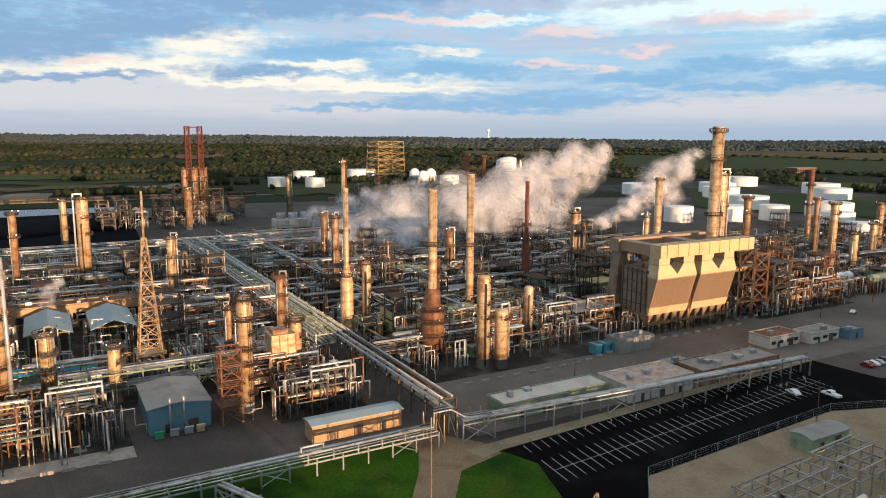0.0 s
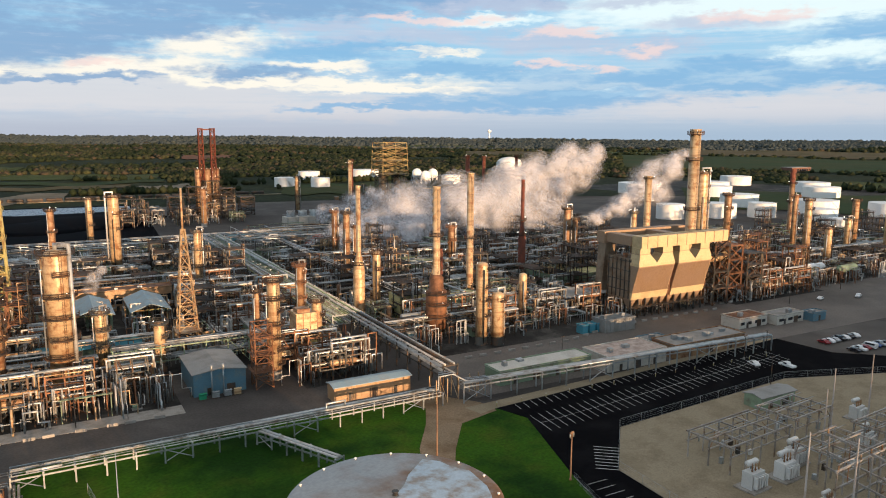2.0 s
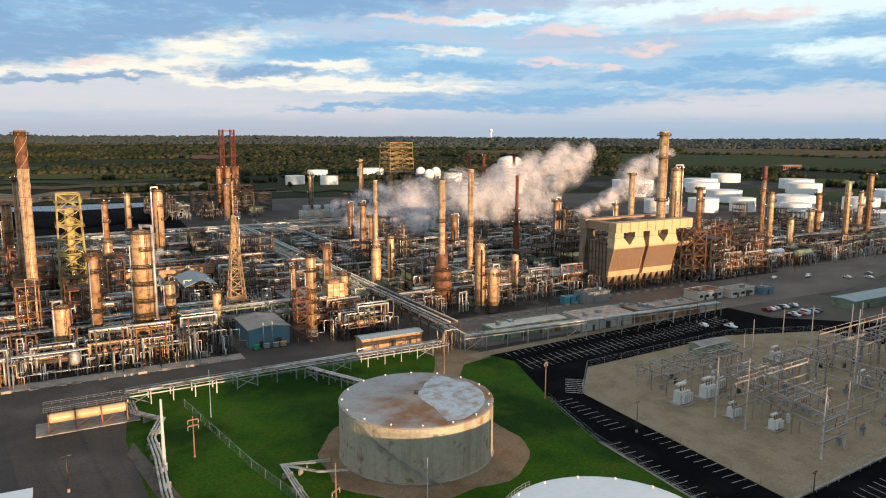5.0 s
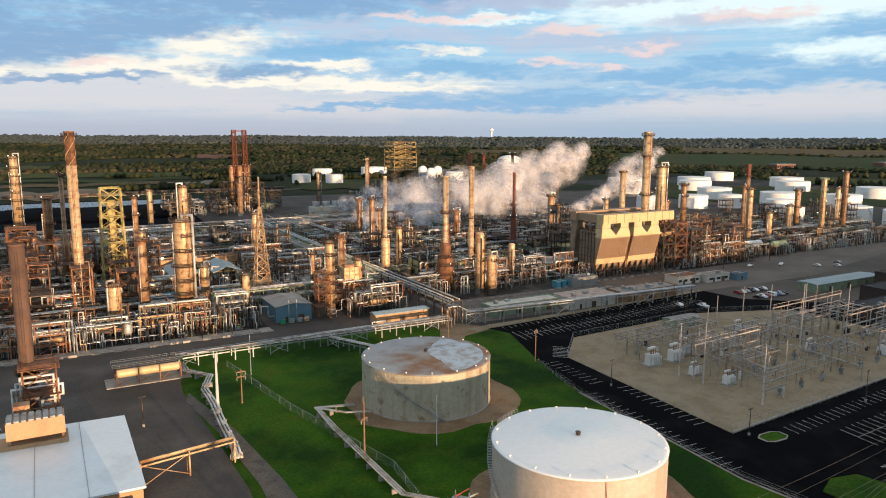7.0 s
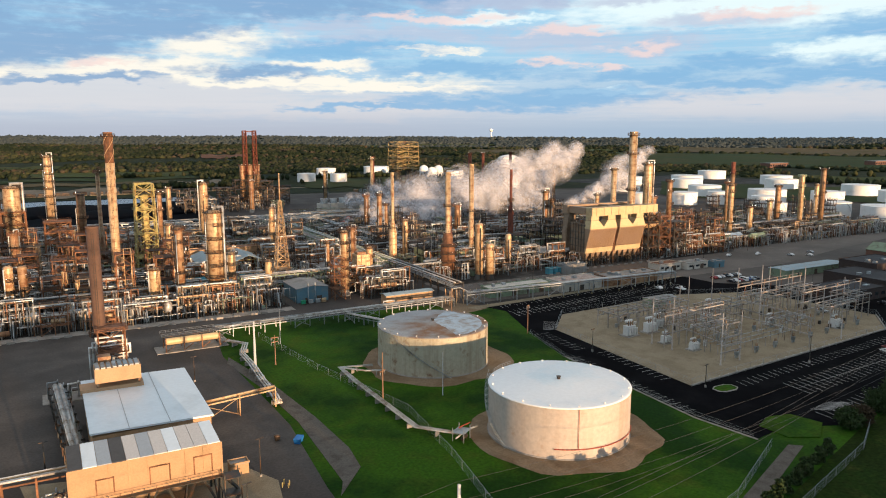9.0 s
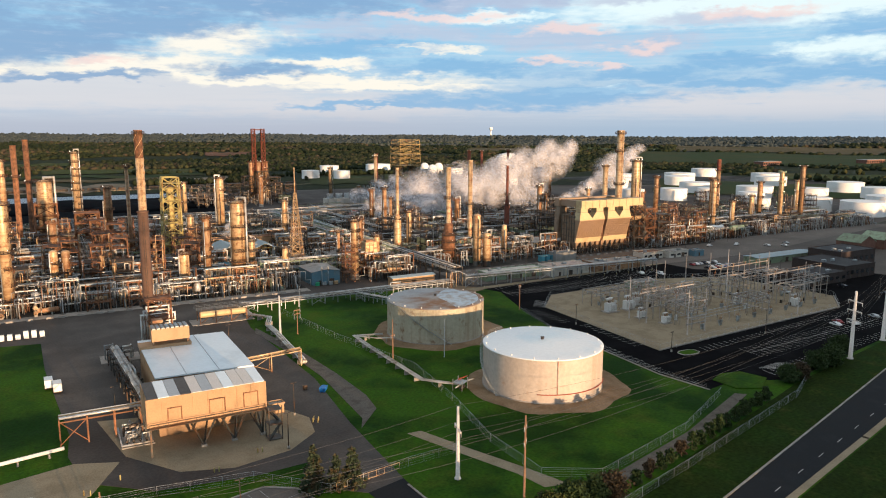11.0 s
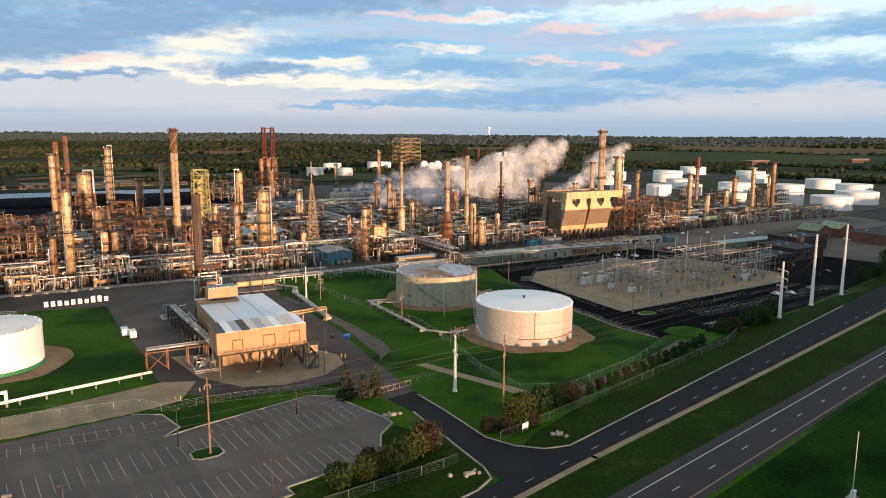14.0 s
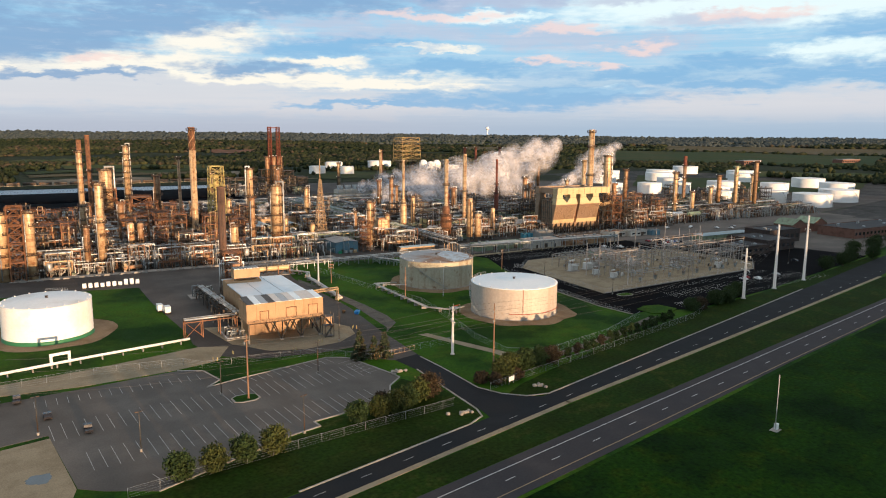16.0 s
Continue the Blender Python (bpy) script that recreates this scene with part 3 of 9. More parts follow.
def ringdeck(t, r, z, a0, a1, width=1.1, mat=DECK):
    """A platform of plate and handrail round a column, from one angle to another."""
    s = Shape()
    n = max(3, int(abs(a1 - a0) / 24))
    inn, outr = arc(r + 0.05, z, a0, a1, n), arc(r + width, z, a0, a1, n)
    v = [(*p[:2], z + d) for d in (-0.34, 0.06) for p in inn + outr]
    m = n + 1
    f = []
    for i in range(n):
        f += [(2 * m + i, 3 * m + i, 3 * m + i + 1, 2 * m + i + 1), (i, i + 1, m + i + 1, m + i), (m + i, m + i + 1, 3 * m + i + 1, 3 * m + i)]
    s.add(v, f)
    for hgt in (0.55, 1.1):
        top = [(*p[:2], z + hgt) for p in outr]
        for a, b in zip(top, top[1:]):
            s.bar(a, b, 0.14)
    for i, p in enumerate(outr):
        s.bar(p, (*p[:2], z + 1.1), 0.14)
        if i % 2 == 0:
            s.bar((*p[:2], z - 0.1), (inn[i][0], inn[i][1], z - 1.1), 0.09)
    part("platform", s, mat, t)
    at, lit = t.matrix_basis.translation, random.Random(int(r * 991 + z * 37 + a0))
    for i in range(0, n, 3):
        if lit.random() < 0.3:
            BULBS.append((at.x + outr[i][0], at.y + outr[i][1], at.z + z + 1.2))


def ladder(t, r, z0, z1, ang, mat=STEEL):
    s = Shape()
    c, q = math.cos(radians(ang)), math.sin(radians(ang))
    for side in (-0.28, 0.28):
        s.bar((c * (r + 0.25) - q * side, q * (r + 0.25) + c * side, z0), (c * (r + 0.25) - q * side, q * (r + 0.25) + c * side, z1), 0.07)
    k = z0 + 0.4
    while k < z1:
        s.bar((c * (r + 0.25) + q * 0.28, q * (r + 0.25) - c * 0.28, k), (c * (r + 0.25) - q * 0.28, q * (r + 0.25) + c * 0.28, k), 0.04)
        k += 0.8
    part("ladder", s, mat, t)


def column(x, y, h, r, label, mat=CLAD, decks=(), pipe=None, skirt=True, taper=1.0, head=True, seed=0, deckmat=DECK, group="process columns"):
    """A clad pressure column with head, skirt, rings, platforms, ladder and a riser pipe."""
    rnd = random.Random(seed + int(x * 7 + y * 3))
    TAKEN.append((x, y, r + 1.5))
    t = thing("process_column", label, "column", pose(x, y, 0.04), group)
    seg = 20
    z0 = 3.0 if skirt else 0.2
    rt = r * taper
    body = [(r, z0)] + ([(r, h * 0.62), (rt, h * 0.66)] if taper != 1 else []) + [(rt, h - rt * 0.55)]
    if head:
        body += [(rt * 0.92, h - rt * 0.32), (rt * 0.7, h - rt * 0.14), (rt * 0.38, h - rt * 0.04), (rt * 0.05, h)]
    else:
        body += [(rt, h)]
    shell = part("shell", Shape().rings(body, seg), mat, t)
    if skirt:
        part("skirt", Shape().rings([(r * 1.12, 0), (r * 1.12, 0.25), (r * 1.02, 0.3), (r * 1.0, z0)], seg), CONCRETE if rnd.random() < 0.3 else STEEL, t)
    zz = z0 + 2.0
    while zz < h - 2:
        rr = r if zz < h * 0.62 else rt
        if math.hypot(x, y) > 300:
            break
        decks = (*decks, zz / h) if all(abs(zz - q * h) > 3.0 for q in decks) and h > 20 else decks
        zz += 4.4 + rnd.random() * 1.5
    side = 200 + rnd.random() * 80
    for k, z in enumerate(decks):
        zf = z * h
        rr = r if zf < h * 0.62 else rt
        full = z > 0.96
        a = 0 if full else side + rnd.uniform(-60, 60)
        ringdeck(t, rr, zf - (0.3 if full else 0), a, a + (360 if full else rnd.choice((150, 190, 230))), 1.0 + 0.12 * r, deckmat)
    if decks:
        ladder(t, max(r, rt), 0.5, max(decks) * h, side + 60, deckmat)
    if h > 19:
        a, zn = radians(side - 35), h * rnd.uniform(0.7, 0.95)
        c, q = math.cos(a), math.sin(a)
        part("riser_pipe", Shape().line([((r - 0.3) * c, (r - 0.3) * q, zn), ((r + 0.55) * c, (r + 0.55) * q, zn), ((r + 0.55) * c, (r + 0.55) * q, 1.0)], rnd.choice((0.16, 0.22, 0.28)), 6), rnd.choice((PALEPIPE, GALV, DARKPIPE)), t)
    if pipe is not None:
        a = radians(pipe)
        pr = max(0.18, r * 0.16)
        d = r + pr * 2.2
        c, q = math.cos(a), math.sin(a)
        part("overhead_pipe", Shape().line([(0, 0, h - 0.2), (0, 0, h + 1.3), (d * c, d * q, h + 1.3), (d * c, d * q, 2.0)], pr, 8), PALEPIPE, t)
    for k in range(rnd.choice((1, 2, 2, 3))):
        a, zn = radians(rnd.uniform(170, 330)), rnd.uniform(0.2, 0.85) * h
        part("nozzle", Shape().rod((r * 0.9 * math.cos(a), r * 0.9 * math.sin(a), zn), ((r + 0.7) * math.cos(a), (r + 0.7) * math.sin(a), zn), 0.28, 8), mat, shell)
    return t


def stack(x, y, h, r, label, mat=RUST, base=1.0, decks=(0.98,), bands=(), flare=0.0, cap=None, z0=0.0, group="chimney stacks", helix=False):
    """A steel chimney: tapered shaft, rim, platforms, ladder."""
    t = thing("chimney_stack", label, "chimney", pose(x, y, 0.04 + z0), group)
    h -= z0
    TAKEN.append((x, y, r * base + 1.5))
    part("shaft", Shape().rings([(r * base, 0), (r * base, h * flare), (r, h * (flare + 0.12)), (r, h), (r * 0.86, h), (r * 0.86, h - 2.5)], 20, caps=False), mat, t)
    part("rim", Shape().rings([(r + 0.02, h - 0.6), (r + 0.12, h - 0.55), (r + 0.12, h - 0.05), (r * 0.9, h + 0.02)], 20, caps=False), cap or mat, t)
    if cap:
        part("upper_shaft", Shape().rings([(r + 0.03, h * 0.80), (r + 0.03, h - 0.7)], 20, caps=False), cap, t, "darker weathered upper part")
    for z in decks:
        ringdeck(t, r, z * h, 0, 360, 1.2)
    ladder(t, r * max(1, base * 0.8), 0.5, h * 0.97, 250)
    for z in bands:
        part("flange_ring", Shape().rings([(r + 0.01, z * h), (r + 0.15, z * h + 0.05), (r + 0.15, z * h + 0.3), (r + 0.01, z * h + 0.35)], 20, caps=False), mat, t)
    if helix:
        for k in range(3):
            s = Shape()
            pts = [((r + 0.06) * math.cos(i * 0.35 + k * 2.094), (r + 0.06) * math.sin(i * 0.35 + k * 2.094), h * (0.55 + 0.43 * i / 30)) for i in range(31)]
            for a, b in zip(pts, pts[1:]):
                s.rod(a, b, 0.14, 4)
            part("wind_strake", s, mat, t, "spiral strake round the top")
    return t


def lattice(name, x, y, w0, w1, z0, h, bays, label, category, mat, turn=GRID, bar=0.28, decks=(), mast=0.0):
    """A square lattice tower with four legs, braced bays and optional decks."""
    t = thing(name, label, category, pose(x, y, 0.04, 0, 0, turn))
    TAKEN.append((x, y, w0 * 0.7))
    half = lambda z: (w0 + (w1 - w0) * (z - z0) / (h - z0)) / 2
    sides = ((-1, -1), (1, -1), (1, 1), (-1, 1))
    for a, b in sides:
        part("leg", Shape().bar((a * half(z0), b * half(z0), z0), (a * half(h), b * half(h), h), bar), mat, t)
    joined = Shape()
    for k in range(bays):
        if math.hypot(x, y) > 450:
            za, zb = z0 + (h - z0) * k / bays, z0 + (h - z0) * (k + 1) / bays
            for i in range(4):
                (a, b), (c, d) = sides[i], sides[(i + 1) % 4]
                joined.bar((a * half(za), b * half(za), za), (c * half(zb), d * half(zb), zb), bar * 0.55)
                joined.bar((c * half(za), d * half(za), za), (a * half(zb), b * half(zb), zb), bar * 0.55)
                joined.bar((a * half(zb), b * half(zb), zb), (c * half(zb), d * half(zb), zb), bar * 0.7)
            if k == bays - 1:
                tagged(part("bracing", joined, mat, t), kind="stuff")
            continue
        za, zb = z0 + (h - z0) * k / bays, z0 + (h - z0) * (k + 1) / bays
        for i in range(4):
            (a, b), (c, d) = sides[i], sides[(i + 1) % 4]
            part("brace", Shape().bar((a * half(za), b * half(za), za), (c * half(zb), d * half(zb), zb), bar * 0.55), mat, t)
            part("brace", Shape().bar((c * half(za), d * half(za), za), (a * half(zb), b * half(zb), zb), bar * 0.55), mat, t)
            part("girt", Shape().bar((a * half(zb), b * half(zb), zb), (c * half(zb), d * half(zb), zb), bar * 0.7), mat, t)
    for z in decks:
        q = half(z) * 2 + 1.6
        part("deck", Shape().box(0, 0, z, q, q, 0.12), mat, t)
        s = Shape()
        for a, b in sides:
            s.bar((a * q / 2, b * q / 2, z), (a * q / 2, b * q / 2, z + 1.1), 0.08)
        for i in range(4):
            (a, b), (c, d) = sides[i], sides[(i + 1) % 4]
            for hz in (0.55, 1.1):
                s.bar((a * q / 2, b * q / 2, z + hz), (c * q / 2, d * q / 2, z + hz), 0.06)
        part("handrail", s, mat, t)
    if mast:
        part("mast_tip", Shape().rod((0, 0, h - 2), (0, 0, h + mast), 0.35, 8), CLAD, t, "pale slender pipe rising from the top")
    return t


# west of the main rack
column(35.2, 190.0, 42.0, 3.4, "big yellow-tan distillation column with ringed platforms", decks=(0.3, 0.42, 0.56, 0.7, 0.84, 0.985), pipe=-60, deckmat=DECK, seed=1)
column(19.8, 191.6, 35.7, 1.8, "slender tan column beside the big distillation column", CLAD_DULL, decks=(0.25, 0.45, 0.65, 0.82, 0.985), seed=2, deckmat=DECK)
column(10.7, 196.5, 18.8, 2.3, "short tan column on a concrete skirt by the road", CLAD, decks=(0.98,), pipe=200, seed=3)
column(105.3, 351.7, 42.7, 2.6, "tan column with a tall looped overhead pipe", CLAD, decks=(0.6, 0.78, 0.985), pipe=170, seed=4)
column(78.4, 358.4, 37.0, 1.6, "slender orange-lit column with few platforms", CLAD_DULL, decks=(0.7, 0.985), seed=5)
column(86.7, 166.3, 30.9, 1.9, "tan column with stacked platforms beside a lattice frame", CLAD, decks=(0.3, 0.42, 0.55, 0.68, 0.8, 0.985), seed=6, deckmat=DECK)
column(96.9, 195.2, 21.3, 0.9, "slim tan column with a side pipe", CLAD_DULL, decks=(0.98,), pipe=150, seed=7)
column(105.9, 172.8, 20.6, 1.6, "short tan column above a boxed furnace", CLAD, decks=(0.6, 0.98), seed=8, deckmat=DECK)
column(28.0, 409.8, 60.8, 2.2, "tall pale column wrapped in scaffold platforms", CLAD, decks=(0.3, 0.4, 0.48, 0.56, 0.64, 0.72, 0.8, 0.88, 0.985), pipe=-20, seed=9)
column(31.2, 358.1, 39.5, 2.4, "grey-tan column with a blind head", CLAD_DULL, decks=(0.4, 0.62, 0.985), seed=10)
column(-37.8, 308.1, 59.9, 1.8, "tall slender tan column in a close pair", CLAD, decks=(0.4, 0.55, 0.7, 0.85, 0.985), seed=11, deckmat=DECK)
stack(-14.0, 386.2, 65.5, 1.7, "tall rusty chimney stack of a close group", RUST, decks=(0.7,), bands=(0.4, 0.55))
stack(-3.7, 399.6, 68.9, 1.7, "tallest rusty chimney stack of a close group", RUST, decks=(0.6,), bands=(0.45, 0.75))
stack(-88.0, 420.0, 55.0, 1.2, "thin dark chimney stack behind the unit", REDLEAD)
column(-60.0, 206.0, 46.0, 2.1, "tall tan column beside the plant road", CLAD, decks=(0.25, 0.4, 0.55, 0.7, 0.84, 0.985), seed=12, deckmat=DECK)
column(-67.0, 207.0, 24.0, 1.5, "short tan column beside the plant road", CLAD_DULL, decks=(0.6, 0.98), seed=13, deckmat=DECK)
column(-36.2, 229.6, 20.9, 1.8, "plain tan upright drum", CLAD, decks=(), seed=14)
column(-31.4, 228.2, 20.6, 1.8, "plain grey upright drum", CLAD_DULL, decks=(), seed=15)
column(-3.0, 366.8, 44.8, 4.4, "wide tan reactor vessel with a domed head", CLAD, decks=(0.5, 0.62, 0.985), pipe=-30, seed=16, deckmat=DECK)
stack(19.4, 267.4, 75.1, 2.1, "tall tan chimney stack with a rust-streaked top and crown platform", CLAD, 1.1, decks=(0.975,), cap=RUST, bands=(0.3, 0.5, 0.7), helix=True)
stack(22.5, 296.9, 55.4, 1.0, "slim grey-tan chimney stack", CLAD_DULL, 1.25)
BROWN = material("dull_brown_steel", (0.135, 0.078, 0.052), 0.75, 0.1, spots=(0.085, 0.05, 0.036), amount=0.5, scale=0.3, fine=3.0, bump=0.15, streak=0.4)
stack(-38.5, 111.4, 48.6, 1.7, "rusty brown exhaust stack behind the turbine house", BROWN, 1.0, decks=(0.35,), z0=0.0)
yl = lattice("lattice_tower", 34.7, 266.9, 10.5, 8.5, 0.0, 49.4, 8, "yellow-painted lattice tower round a slim vessel", "tower", YELLOW, decks=(12, 24, 36, 46), bar=0.5)
column(34.7, 266.9, 44.0, 1.9, "yellow-lit slim vessel inside a lattice tower", YELLOW, decks=(), seed=17)
lattice("flare_mast", 78.2, 208.0, 7.5, 1.2, 0.0, 42.0, 10, "tapered pale lattice flare mast with a slender tip", "mast", CLAD, mast=13.4, bar=0.3, decks=(8.0,))
lattice("braced_tower", 80.5, 163.0, 5.0, 5.0, 0.0, 19.0, 5, "rusty braced steel frame with platforms", "frame", RUST, decks=(5, 10, 15))

for x, y, w, hh in ((-3.0, 366.8, 13.0, 30.0), (16.0, 352.0, 14.0, 24.0)):
    lattice("reactor_frame", x, y, w, w - 1.0, 0.0, hh, 4, "braced orange-rusty steel frame round a process reactor", "frame", RUST, decks=(hh * 0.25, hh * 0.5, hh * 0.75, hh), bar=0.7)
# the coker far behind
OLIVE = material("olive_brown_paint", (0.44, 0.34, 0.15), 0.7, spots=(0.20, 0.10, 0.05), amount=0.6, scale=0.3, fine=3.0)
for du, dv, hh in ((-14, 0, 26), (0, -2, 31), (14, 2, 24), (-30, 4, 18), (30, -4, 16)):
    lattice("coker_frame", 270.9 + GU.x * du + GV.x * dv, 592 + GU.y * du + GV.y * dv, 12.0, 12.0, 0.0, hh, 4, "dark steel frame at the foot of the derricks", "structure", DARKPIPE, decks=(hh * 0.3, hh * 0.62, hh), bar=0.6)
for dx in (-5.2, 5.2):
    lattice("drill_derrick", 270.9 + dx * GU.x, 596.2 + dx * GU.y, 4.0, 3.6, 30.0, 77.0, 8, "dark red lattice derrick standing on the coker structure", "derrick", REDLEAD, bar=0.5)
t = thing("derrick_bridge", "dark red beam joining the two derricks at the top", "beam", pose(270.9, 596.2, 75.6, 0, 0, GRID))
part("beam", Shape().box(0, 0, 0, 11, 0.9, 1.0), REDLEAD, t)
for k, (dx, rr) in enumerate(((-7.5, 3.0), (0.0, 3.0), (7.5, 3.0))):
    column(270.9 + dx, 598 - dx * 0.25, 42.0, rr, "rust-stained coke drum in a steel structure", CLAD_DULL, decks=(0.4, 0.6, 0.8, 0.98), seed=20 + k, deckmat=DECK)
lattice("coker_frame", 411.6, 512.5, 26.0, 24.0, 34.0, 65.0, 6, "wide olive-brown lattice structure over the coke drums", "structure", OLIVE, decks=(36, 48, 60), bar=0.5)
for k, dx in enumerate((-7.0, 7.0)):
    lattice("coker_frame", 411.6 + dx * 1.2, 512.5 - dx * 0.3, 9.0, 9.0, 0.0, 34.0, 5, "lower steel frame carrying the coker structure", "structure", STEEL, decks=(10, 20, 34), bar=0.6)
    column(411.6 + dx, 512.5 - dx * 0.25, 33.5, 3.2, "tan coke drum in a steel frame", CLAD, decks=(0.4, 0.7), seed=30 + k)

# east of the main rack
column(153.0, 201.8, 27.5, 1.6, "plain tan column with a platform head", CLAD, decks=(0.5, 0.98), seed=40)
column(180.3, 260.0, 36.7, 1.5, "tan column with paired pipes", CLAD_DULL, decks=(0.3, 0.6, 0.98), pipe=0, seed=41)
column(184.5, 258.5, 30.0, 1.2, "slender tan column beside its taller twin", CLAD_DULL, decks=(0.5, 0.98), seed=42)
stack(328.0, 460.6, 51.5, 1.5, "pale chimney stack in the haze", CLAD, decks=(0.95,))
stack(334.0, 466.0, 52.0, 1.0, "thin red-brown stack in the haze", REDLEAD)
stack(147.1, 205.4, 53.2, 0.95, "slender tan stack flaring into a furnace", CLAD, 2.4, flare=0.38, decks=(0.42,), bands=(0.6, 0.8))
stack(153.0, 167.0, 54.7, 1.35, "tan stack with spiral strakes over a round furnace", CLAD, 1.0, decks=(0.45,), z0=23.0, helix=True)
stack(203.0, 199.5, 56.5, 1.5, "yellow-tan stack with ring flanges", CLAD, 1.2, decks=(0.5,), bands=(0.4, 0.55, 0.7, 0.85))
stack(479.0, 476.2, 52.7, 2.1, "dark red stack behind the steam", REDLEAD)
stack(390.8, 370.6, 56.2, 1.3, "red-brown steel chimney stack", REDLEAD, bands=(0.5,))
stack(443.7, 383.3, 55.8, 1.4, "dark red chimney stack behind the steam", REDLEAD)
stack(257.5, 216.4, 50.7, 0.9, "thin red-brown stack on a wide grey base", REDLEAD, 2.1, flare=0.42, decks=(0.45, 0.6))
stack(165.0, 178.0, 30.0, 1.0, "short stack with spiral red strakes", REDLEAD, helix=True, decks=())
column(158.5, 149.6, 29.4, 2.1, "pale round-headed vessel above a steel frame", CLAD, decks=(0.55, 0.7), seed=43)
column(162.4, 145.6, 18.9, 2.15, "pale round-headed vessel with a looped pipe by the road", CLAD, decks=(0.85,), pipe=-10, seed=44)
column(192.5, 160.0, 19.6, 1.6, "pale upright vessel with dome", CLAD, decks=(0.5,), seed=45)
column(284.8, 209.1, 35.8, 1.9, "rust-stained column with a side riser", CLAD_DULL, decks=(0.4, 0.7, 0.98), pipe=-30, seed=46, deckmat=DECK)
column(289.0, 207.0, 30.0, 1.3, "grey column beside a rust-stained one", CLAD_DULL, decks=(0.98,), seed=47)
stack(399.7, 231.3, 46.6, 2.2, "tan stack with ring flanges", CLAD, bands=(0.3, 0.45, 0.6, 0.75, 0.9), decks=(0.97,))
stack(270.1, 132.2, 75.4, 2.25, "tall pale stack with rust-brown platforms", CLAD, 1.15, decks=(0.55, 0.83, 0.975), bands=(0.3, 0.42, 0.65, 0.75, 0.9), z0=0.0)
column(337.0, 162.3, 54.8, 3.0, "stout yellow-tan column with a looped pipe on top", CLAD, decks=(0.7, 0.85, 0.98), pipe=-40, seed=48, deckmat=DECK)
column(359.6, 158.4, 42.3, 1.9, "rust-brown column in a steel frame", CLAD_DULL, decks=(0.4, 0.6, 0.8, 0.98), seed=49, deckmat=DECK)
stack(501.7, 180.2, 50.1, 1.8, "rust-red stack with a tan lower half", CLAD_DULL, cap=REDLEAD, bands=(0.3, 0.5), decks=(0.55, 0.8))
column(389.4, 127.6, 39.8, 1.9, "tan column with many platforms", CLAD, decks=(0.3, 0.5, 0.7, 0.85, 0.98), seed=50, deckmat=DECK)
column(417.2, 125.8, 22.0, 1.9, "short tan column", CLAD, decks=(0.5, 0.98), seed=51)
column(466.7, 109.9, 43.8, 1.8, "pale green-tan column", CLAD, decks=(0.4, 0.6, 0.8, 0.98), seed=52, deckmat=GREEN)
column(502.5, 107.5, 47.4, 2.0, "rusty tan column with platforms", CLAD_DULL, decks=(0.3, 0.45, 0.6, 0.75, 0.98), seed=53, deckmat=DECK)
column(479.1, 132.0, 33.9, 2.0, "rust-brown column with platforms", CLAD_DULL, decks=(0.4, 0.6, 0.98), seed=54, deckmat=DECK)
for k, (x, y, h, rr) in enumerate(((520, 118, 34, 1.7), (430, 150, 38, 1.6), (455, 128, 24, 1.8), (375, 180, 28, 2.0), (318, 190, 33, 1.5), (240, 250, 26, 1.8), (60, 300, 24, 2.0), (-20, 290, 27, 1.8), (120, 290, 30, 1.7), (-58, 215, 22, 1.6), (-52, 260, 30, 1.6), (215, 320, 30, 1.6), (130, 470, 32, 2.0), (230, 520, 30, 2.2), (340, 560, 34, 2.0), (560, 420, 36, 1.8), (50, 205, 20, 1.7), (126, 215, 24, 1.6), (64, 196, 16, 1.6))):
    column(x, y, h, rr, "tan process column among pipework", (CLAD, CLAD_DULL)[k % 2], decks=(0.45, 0.7, 0.98), seed=60 + k, pipe=(None, 20, -40)[k % 3], deckmat=(STEEL, RUST)[k % 2])
for u, v, w, h, m in ((163.5, 36, 9.0, 29.0, STEEL), (174.5, 38, 9.0, 25.0, RUST), (186, 37, 10.0, 21.0, STEEL), (168, 50, 10.0, 30.0, STEEL)):
    q = P(u, v)
    lattice("steel_structure", q.x, q.y, w, w, 0.0, h, 4, "tall rusty steel structure with decks beside the precipitator", "structure", m, decks=(h * 0.25, h * 0.5, h * 0.75, h), bar=0.6)

